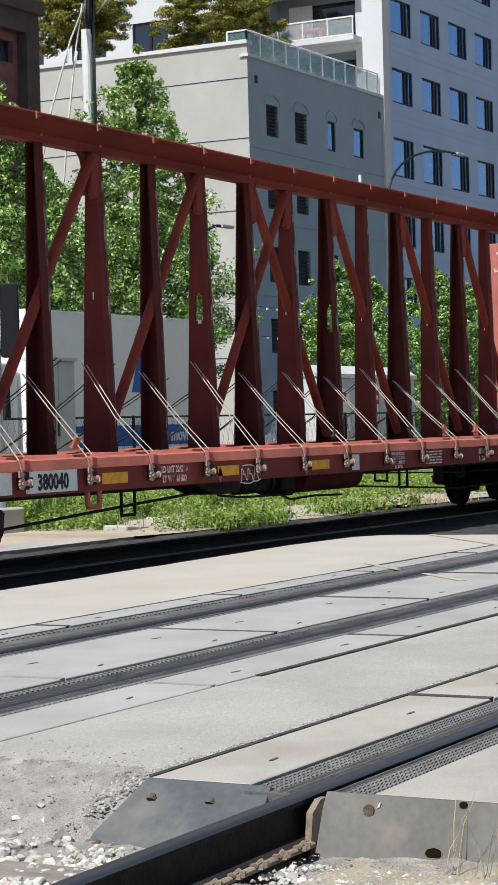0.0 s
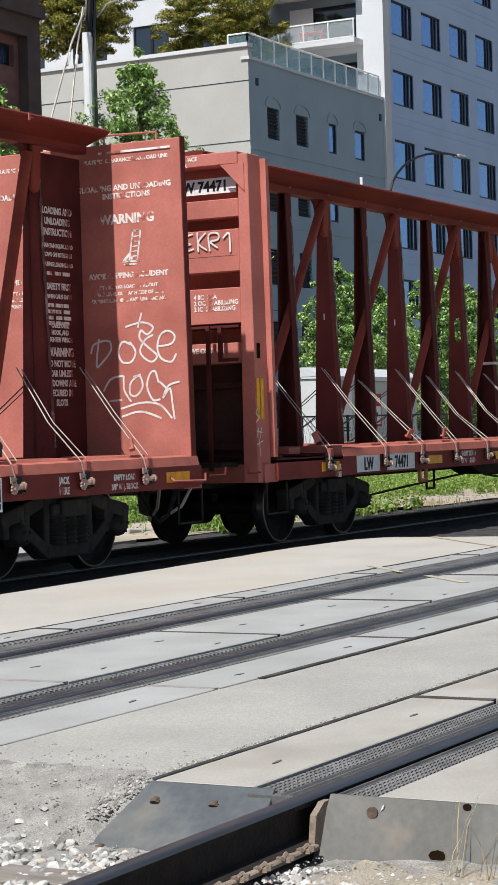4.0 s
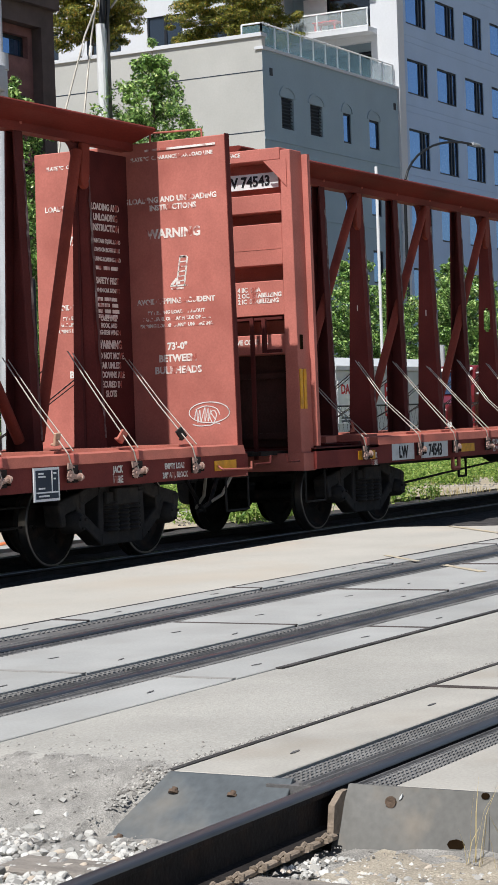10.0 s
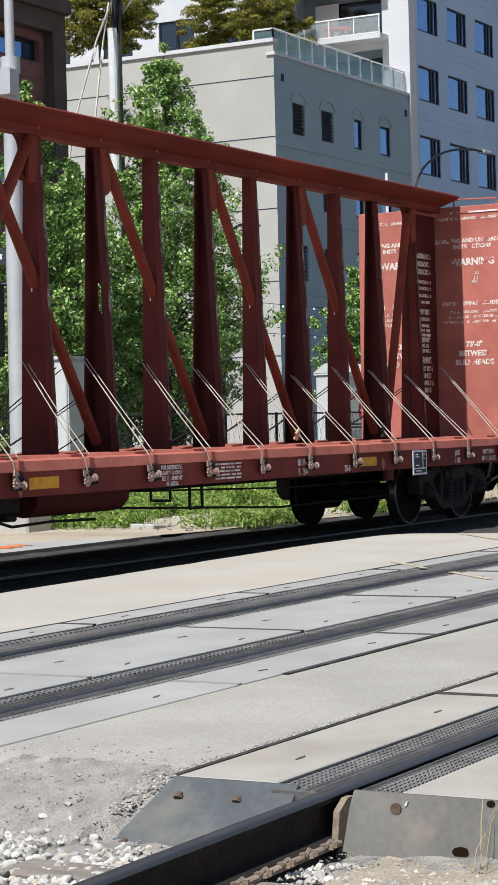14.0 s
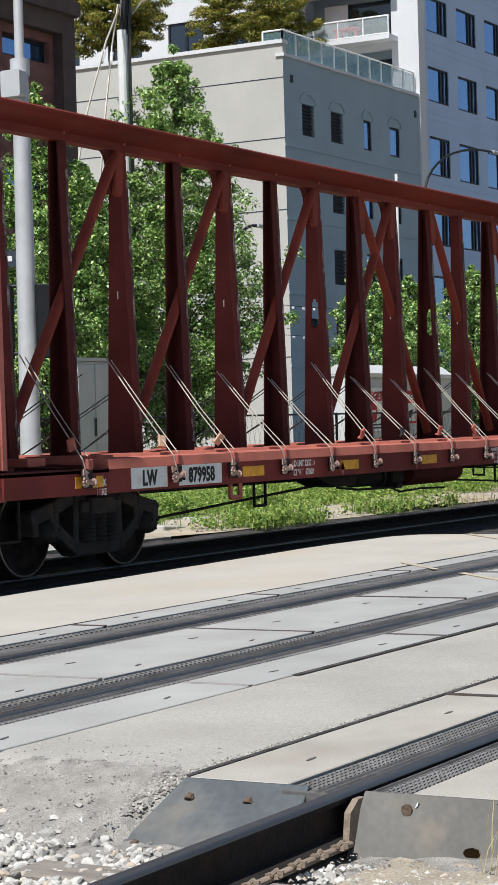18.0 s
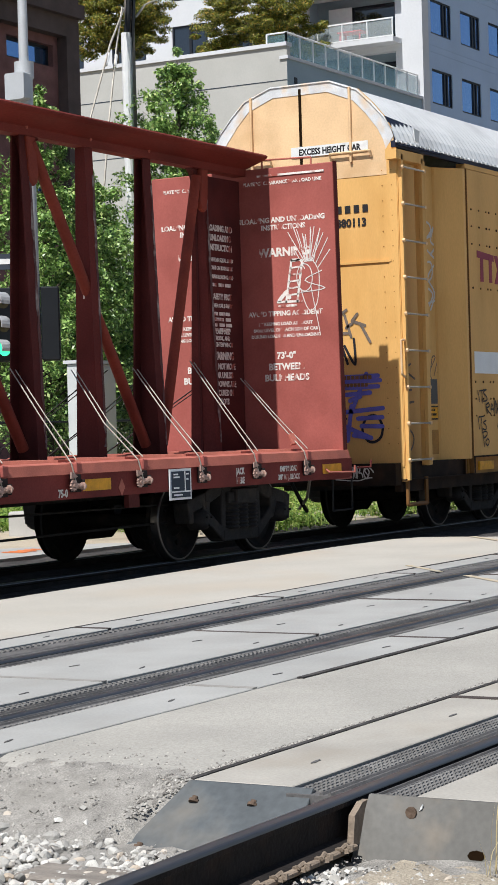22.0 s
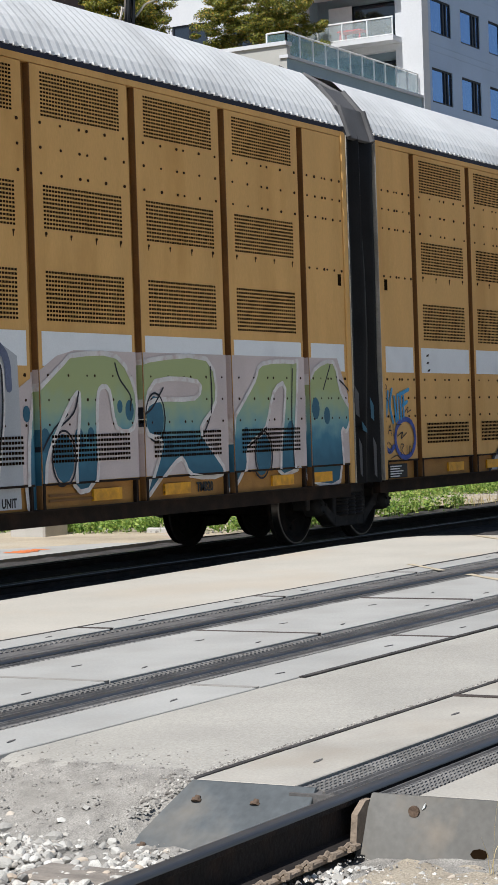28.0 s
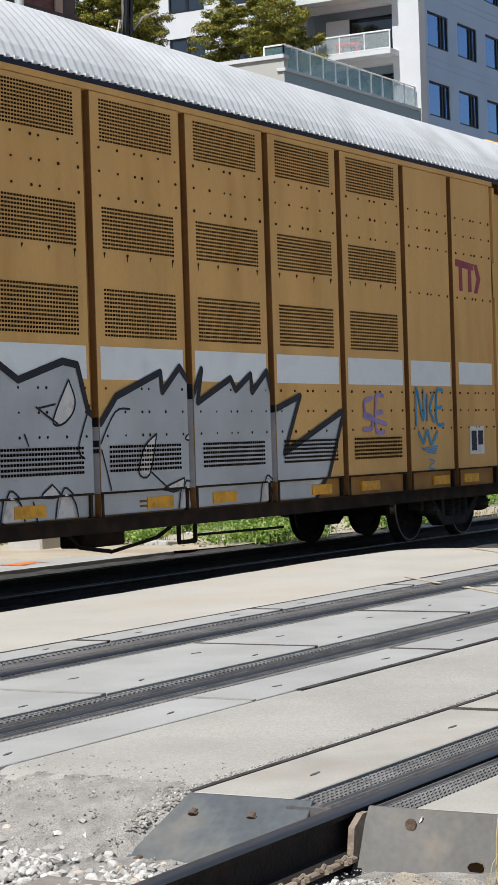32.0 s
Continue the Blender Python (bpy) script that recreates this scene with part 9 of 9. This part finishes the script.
    thin = [[(0.43, 1.78), (0.43, 1.93), (0.53, 1.96), (0.57, 1.92), (0.46, 1.85), (0.6, 1.75)], [(0.67, 1.91), (0.65, 1.74)], [(1.09, 1.6), (1.2, 1.67), (1.17, 1.6), (1.28, 1.63)],
            [(0.47, 1.3), (0.44, 1.42), (0.54, 1.49)], [(0.57, 1.32), (0.64, 1.44), (0.67, 1.3)], [(0.59, 1.37), (0.67, 1.37)], [(0.73, 1.45), (0.72, 1.3)],
            [(0.82, 1.44), (0.97, 1.44)], [(0.84, 1.29), (1.01, 1.34), (0.96, 1.26), (1.13, 1.33)], [(0.56, 1.22), (0.5, 1.14), (0.6, 1.08), (0.66, 1.16), (0.58, 1.22)],
            [(0.95, 1.05), (0.95, 1.18), (1.04, 1.17), (0.97, 1.11), (1.07, 1.03)], [(1.13, 1.16), (1.12, 1.04)], [(1.19, 1.04), (1.22, 1.17), (1.29, 1.04), (1.33, 1.19)],
            [(0.65, 1.01), (0.82, 1.04), (0.94, 0.99)]]
    words = [[(-19.27, 1.91), (-19.21, 1.75)], [(-19.21, 1.9), (-19.0, 1.92)], [(-19.13, 1.9), (-19.11, 1.73)],
             [(-18.96, 1.92), (-19.07, 1.88), (-18.96, 1.82), (-18.94, 1.77), (-19.07, 1.75)], [(-18.99, 1.71), (-18.94, 1.58)],
             [(-18.99, 1.7), (-18.89, 1.73), (-18.87, 1.68), (-18.96, 1.65), (-18.83, 1.57)], [(-18.81, 1.58), (-18.77, 1.72), (-18.69, 1.58)], [(-18.79, 1.64), (-18.71, 1.64)],
             [(-18.68, 1.77), (-18.66, 1.58)], [(-18.61, 1.58), (-18.63, 1.76), (-18.54, 1.59), (-18.54, 1.77)],
             [(-18.44, 1.73), (-18.53, 1.71), (-18.53, 1.6), (-18.42, 1.58), (-18.43, 1.67)], [(-19.29, 1.53), (-19.24, 1.36)], [(-19.25, 1.53), (-19.09, 1.54)],
             [(-19.17, 1.52), (-19.15, 1.33)], [(-19.0, 1.48), (-19.1, 1.45), (-19.0, 1.41), (-19.01, 1.35), (-19.12, 1.36)], [(-19.12, 1.31), (-19.08, 1.11)],
             [(-19.14, 1.31), (-18.99, 1.32), (-18.98, 1.27), (-19.09, 1.23)], [(-18.96, 1.22), (-19.03, 1.17), (-18.96, 1.12), (-18.9, 1.18), (-18.96, 1.22)],
             [(-18.55, 1.52), (-18.5, 1.48), (-18.56, 1.44), (-18.57, 1.37)]]
    cy += [[(16.62, 1.6), (16.66, 2.08), (16.86, 1.66), (16.88, 2.06)], [(16.98, 1.66), (17.0, 2.0)], [(17.2, 2.0), (17.08, 1.82), (17.2, 1.64)], [(17.5, 2.06), (17.32, 2.04), (17.3, 1.62), (17.52, 1.6)], [(17.3, 1.82), (17.46, 1.84)],
           [(16.7, 1.5), (16.85, 1.36), (16.98, 1.52), (17.1, 1.34), (17.3, 1.5)]]
    fine = [[(16.8 + 0.06 * k, 1.28 - 0.02 * k), (17.3 - 0.03 * k, 1.30 - 0.03 * k)] for k in range(4)] + [[(17.0, 1.14), (17.18, 1.1), (17.0, 1.02), (17.2, 0.99)]]
    mauve = [[(15.3, 1.95), (15.08, 1.9), (15.1, 1.76), (15.3, 1.7), (15.26, 1.56), (15.04, 1.56)], [(15.62, 1.98), (15.42, 1.96), (15.4, 1.54), (15.64, 1.52)], [(15.42, 1.76), (15.6, 1.77)], [(15.05, 1.72), (15.7, 1.62)]]
    return ([(M_GPALE, [at([(-18.25, 1.0), (-18.3, 1.4), (-18.22, 1.85), (-18.32, 2.08), (-18.1, 2.1), (-18.0, 1.6), (-17.95, 1.0)])]), (M_GPINK, pink), (M_GSILV, silver), (M_GGREEN, green), (M_GBLACK, navy), (M_YELP2, [patch]), (M_GFADE, fade), (M_GTEAL, teal), (M_GWHITE, white)],
            [(M_GHALO, 0.10, haze), (M_GWHITE, 0.05, wide), (M_GBLACK, 0.075, k1), (M_GBLACK, 0.022, k2), (M_GWHITE, 0.026, wl), (M_GWHITE, 0.03, shine), (M_GCYAN, 0.05, cy), (M_GCYAN, 0.018, fine), (M_GMAUVE, 0.055, mauve), (M_GROYAL, 0.065, bl), (M_GBLACK, 0.013, thin), (M_GBLACK, 0.02, words)])


auto_rack(132.35)


# ---- traffic in the street ----
TRAFFIC = []


def road_wheels(t, xs, r, w):
    me = mesh_of("wheel", shape().lathe([(-0.1, 0.0), (-0.1, r * 0.6), (-0.11, r * 0.62), (-0.1, r), (0.1, r), (0.11, r * 0.62), (0.1, 0.0)], 20), M_TYRE)
    hub = mesh_of("rim", shape().lathe([(-0.115, 0.0), (-0.125, r * 0.3), (-0.112, r * 0.58)], 16), M_POLE)
    for x in xs:
        for y in (-w / 2, w / 2):
            q = part("wheel", me, None, t, m=pose(x, y, r))
            part("rim", hub, None, q)


def passenger_car(name, label, paint, prof, glass, length, width, wheels):
    """prof: side outline; glass: side windows as outlines."""
    t = thing(name, label, "car", group="cars in the street")
    s = shape().prism(prof, -width / 2, width / 2, "y")
    part("body", bevelled(s, "body", paint, 0.05, 2), None, t)
    for w in glass:
        part("side_window", shape().prism(w, -width / 2 - 0.006, -width / 2 + 0.02, "y"), M_GLASSD, t)
    part("bumper", shape().box(-length / 2 - 0.03, -length / 2 + 0.1, -width / 2 + 0.1, width / 2 - 0.1, 0.3, 0.5), M_LOUV, t)
    part("headlight", shape().box(-length / 2 - 0.01, -length / 2 + 0.12, -width / 2 + 0.02, -width / 2 + 0.35, 0.6, 0.75), M_PLATE, t)
    part("tail_light", shape().box(length / 2 - 0.1, length / 2 + 0.01, -width / 2 + 0.02, -width / 2 + 0.3, 0.7, 0.9), M_SIGNR, t)
    part("mirror", shape().cbox(-length * 0.17, -length * 0.17 + 0.18, -width / 2 - 0.2, -width / 2, 0.95, 1.1, 0.03), paint, t)
    road_wheels(t, wheels, 0.33, width - 0.2)
    return t


def van():
    return passenger_car("white_van", "white passenger van driving along the street", M_CARW,
                         [(-2.4, 0.3), (2.35, 0.3), (2.4, 1.0), (2.25, 1.9), (-0.9, 1.95), (-1.5, 1.25), (-2.4, 1.0)],
                         [[(-1.35, 1.2), (-0.85, 1.8), (-0.3, 1.8), (-0.3, 1.2)], [(-0.2, 1.2), (-0.2, 1.8), (0.8, 1.8), (0.8, 1.2)], [(0.9, 1.2), (0.9, 1.8), (2.1, 1.78), (2.2, 1.2)]], 4.8, 1.9, (-1.5, 1.5))


def sedan(label, paint, name):
    return passenger_car(name, label, paint, [(-2.25, 0.28), (2.25, 0.28), (2.3, 0.95), (1.6, 1.02), (1.0, 1.45), (-0.4, 1.47), (-1.15, 0.98), (-2.2, 0.82)],
                         [[(-0.95, 0.98), (-0.35, 1.38), (0.2, 1.38), (0.2, 0.98)], [(0.28, 0.98), (0.28, 1.38), (0.95, 1.36), (1.35, 1.0)]], 4.5, 1.8, (-1.4, 1.4))


def box_truck():
    t = thing("moving_truck", "white box moving truck with blue stripes", "truck")
    part("box", bevelled(shape().box(-8.1, 0, -1.25, 1.25, 0.95, 4.05), "box", M_CARW, 0.03), None, t)
    part("box_rail", shape().box(-8.1, 0, -1.27, -1.25, 0.95, 1.08).box(-8.1, 0, -1.27, -1.25, 3.95, 4.06), M_ALU, t)
    for x in (-3.9, -3.3):
        part("stripe", shape().prism([(x, 2.3), (x + 0.45, 2.3), (x + 0.85, 3.4), (x + 0.4, 3.4)], -1.256, -1.252, "y"), M_BLUE, t, "slanted blue stripe")
    part("blue_band", shape().box(-8.0, -0.3, -1.256, -1.252, 1.05, 1.55), M_BLUE, t)
    text("moving", 0.4, M_PLATE, t, (-1.6, -1.26, 1.18))
    part("text_bar", shape().box(-6.6, -4.6, -1.262, -1.257, 1.2, 1.4), M_PLATE, t)
    part("cab", bevelled(shape().prism([(-10.2, 0.5), (-8.2, 0.5), (-8.2, 2.9), (-9.2, 2.95), (-9.9, 2.0), (-10.3, 1.7)], -1.1, 1.1, "y"), "cab", M_CARW, 0.05, 2), None, t)
    part("side_window", shape().prism([(-9.7, 1.75), (-9.2, 2.6), (-8.5, 2.6), (-8.5, 1.75)], -1.11, -1.09, "y"), M_GLASSD, t)
    part("mirror", shape().cbox(-9.9, -9.75, -1.45, -1.2, 1.6, 2.2, 0.03), M_SIGNAL, t)
    part("chassis", shape().box(-8.2, -0.3, -0.5, 0.5, 0.55, 0.95).box(-5.5, -2.9, -1.2, -1.15, 0.45, 0.85), M_SIGNAL, t)
    road_wheels(t, (-9.2, -1.9), 0.45, 2.1)
    return t


def red_truck():
    t = thing("road_tractor", "dark red road tractor with chrome mirrors and exhaust stack", "truck")
    c = part("cab", bevelled(shape().prism([(0.0, 0.75), (2.1, 0.75), (2.1, 2.95), (0.45, 2.98), (0.22, 2.86), (0.0, 2.0)], -1.1, 1.1, "y"), "cab", M_CARR, 0.06, 2), None, t)
    part("windshield", shape().hexa([(-0.015, -0.96, 2.06), (0.03, -0.96, 2.06), (0.03, 0.96, 2.06), (-0.015, 0.96, 2.06), (0.165, -0.9, 2.76), (0.21, -0.9, 2.76), (0.21, 0.9, 2.76), (0.165, 0.9, 2.76)]), M_GLASS, c, "pale blue windscreen")
    part("windshield_post", shape().box(-0.03, 0.16, -0.02, 0.02, 2.06, 2.74), M_SIGNAL, c)
    part("visor", shape().hexa([(0.02, -1.0, 2.80), (0.22, -1.0, 2.84), (0.22, 1.0, 2.84), (0.02, 1.0, 2.80), (0.03, -1.0, 2.84), (0.22, -1.0, 2.90), (0.22, 1.0, 2.90), (0.03, 1.0, 2.84)]), M_ALU, c, "pale sun visor")
    for y in (-0.7, -0.35, 0, 0.35, 0.7):
        part("marker_lamp", shape().cbox(0.36, 0.48, y - 0.07, y + 0.07, 2.97, 3.05, 0.015), M_REFL, c, "orange marker lamp")
    part("side_window", shape().prism([(0.35, 2.05), (0.5, 2.65), (1.35, 2.65), (1.35, 2.05)], -1.115, -1.10, "y"), M_GLASSD, c)
    part("door_seam", shape().box(1.42, 1.44, -1.108, -1.10, 0.95, 2.75), M_SIGNAL, c)
    h = part("hood", bevelled(shape().prism([(-1.35, 0.7), (0.02, 0.7), (0.02, 2.02), (-1.2, 1.72), (-1.35, 1.55)], -0.72, 0.72, "y"), "hood", M_CARR, 0.08, 2), None, t)
    g = part("grille", shape().box(-1.375, -1.35, -0.55, 0.55, 0.8, 1.5), M_SIGNAL, h)
    for k in range(9):
        part("grille_bar", shape().box(-1.39, -1.372, -0.5 + 0.122 * k, -0.47 + 0.122 * k, 0.82, 1.48), M_POLE, g)
    for sg in (-1, 1):
        f = shape()
        pts = [(-0.55 + 0.62 * math.cos(a), 0.52 + 0.62 * math.sin(a)) for a in [math.pi * q / 10 for q in range(11)]]
        f.prism(pts + [(x * 0.86 - 0.08, 0.5 + (z - 0.52) * 0.86) for x, z in pts[::-1]], min(sg * 0.68, sg * 1.12), max(sg * 0.68, sg * 1.12), "y")
        # brighter red than the cab puts sunlight into the fender's colour
        part("fender", f, M_SIGNR, t, "front fender, brighter red as if sunlit")
        part("headlamp", shape().cbox(-1.38, -1.25, min(sg * 0.74, sg * 1.02), max(sg * 0.74, sg * 1.02), 0.95, 1.15, 0.03), M_PLATE, t)
        m = part("mirror", bevelled(shape().box(-0.12, -0.04, min(sg * 1.42, sg * 1.62), max(sg * 1.42, sg * 1.62), 2.12, 2.66), "mirror", M_ALU, 0.02), None, t, "white wing mirror on a tube frame")
        part("mirror_bracket", shape().path([(0.25, sg * 1.1, 2.72), (-0.05, sg * 1.75, 2.72), (-0.05, sg * 1.75, 2.05), (0.25, sg * 1.1, 2.05)], 0.028, 6).path([(0.02, sg * 1.38, 2.72), (0.02, sg * 1.38, 2.05)], 0.02, 6), M_ALU, m)
        part("exhaust_stack", shape().tube((2.3, sg * 0.95, 0.8), (2.3, sg * 0.95, 3.75), 0.085, 12).tube((2.3, sg * 0.95, 1.6), (2.3, sg * 0.95, 2.8), 0.12, 12), M_POLE, t, "chrome exhaust stack")
    part("bumper", bevelled(shape().box(-1.55, -1.36, -1.15, 1.15, 0.42, 0.76), "bumper", M_POLE, 0.04), None, t)
    part("chassis", shape().box(-1.3, 5.0, -0.42, 0.42, 0.55, 0.82), M_SIGNAL, t)
    part("fuel_tank", shape().tube((0.9, -0.95, 0.62), (2.3, -0.95, 0.62), 0.3, 14), M_POLE, t)
    part("coupling_plate", shape().box(3.3, 4.3, -0.5, 0.5, 0.95, 1.05), M_SIGNAL, t)
    road_wheels(t, (-0.55, 3.3, 4.5), 0.5, 2.0)
    return t


def drive(t, x_at, when, speed, y, z=-0.1):
    """Key a vehicle that passes x_at at the second `when`, driving towards -x, and is parked out of view before and after."""
    t0, t1 = max(0.0, when - 60 / speed), min(32.0, when + 70 / speed)
    rows = [(0.0, t0)] if t0 > 0 else []
    rows = rows + [(t0 + (t1 - t0) * k / 6, t0 + (t1 - t0) * k / 6) for k in range(7)]
    if t1 < 32:
        rows.append((32.0, t1))
    TRAFFIC.append((t, [(a, pose(x_at - speed * (b - when), y, z)) for a, b in rows]))


drive(box_truck(), 43.5, 0.0, 7.8, 25.6)
drive(van(), 51.2, 0.3, 7.4, 26.4)
drive(sedan("dark blue sedan driving along the street", M_CARD, "dark_sedan"), 50.0, 7.0, 7.0, 27.0)
drive(red_truck(), 44.7, 12.0, 8.0, 26.3)
drive(sedan("white sedan driving along the street", M_CARW, "white_sedan"), 52.2, 19.0, 7.6, 27.4)


# ---- motion ----
def motions():
    rows = [2.0 * k for k in range(17)]
    for car, u in ROLLING:
        walk(car, [(t, pose(u - travelled(t), TRACK_Y, RAIL_Z)) for t in rows])
    times = [k / 6 for k in range(193)]
    for w, x in WHEELS:
        walk(w, [(t, pose(x, 0, WHEEL_R, 0, -math.degrees(travelled(t) / WHEEL_R) % 360, 0)) for t in times])
    for t_thing, speed_rows in TRAFFIC:
        walk(t_thing, speed_rows)


motions()
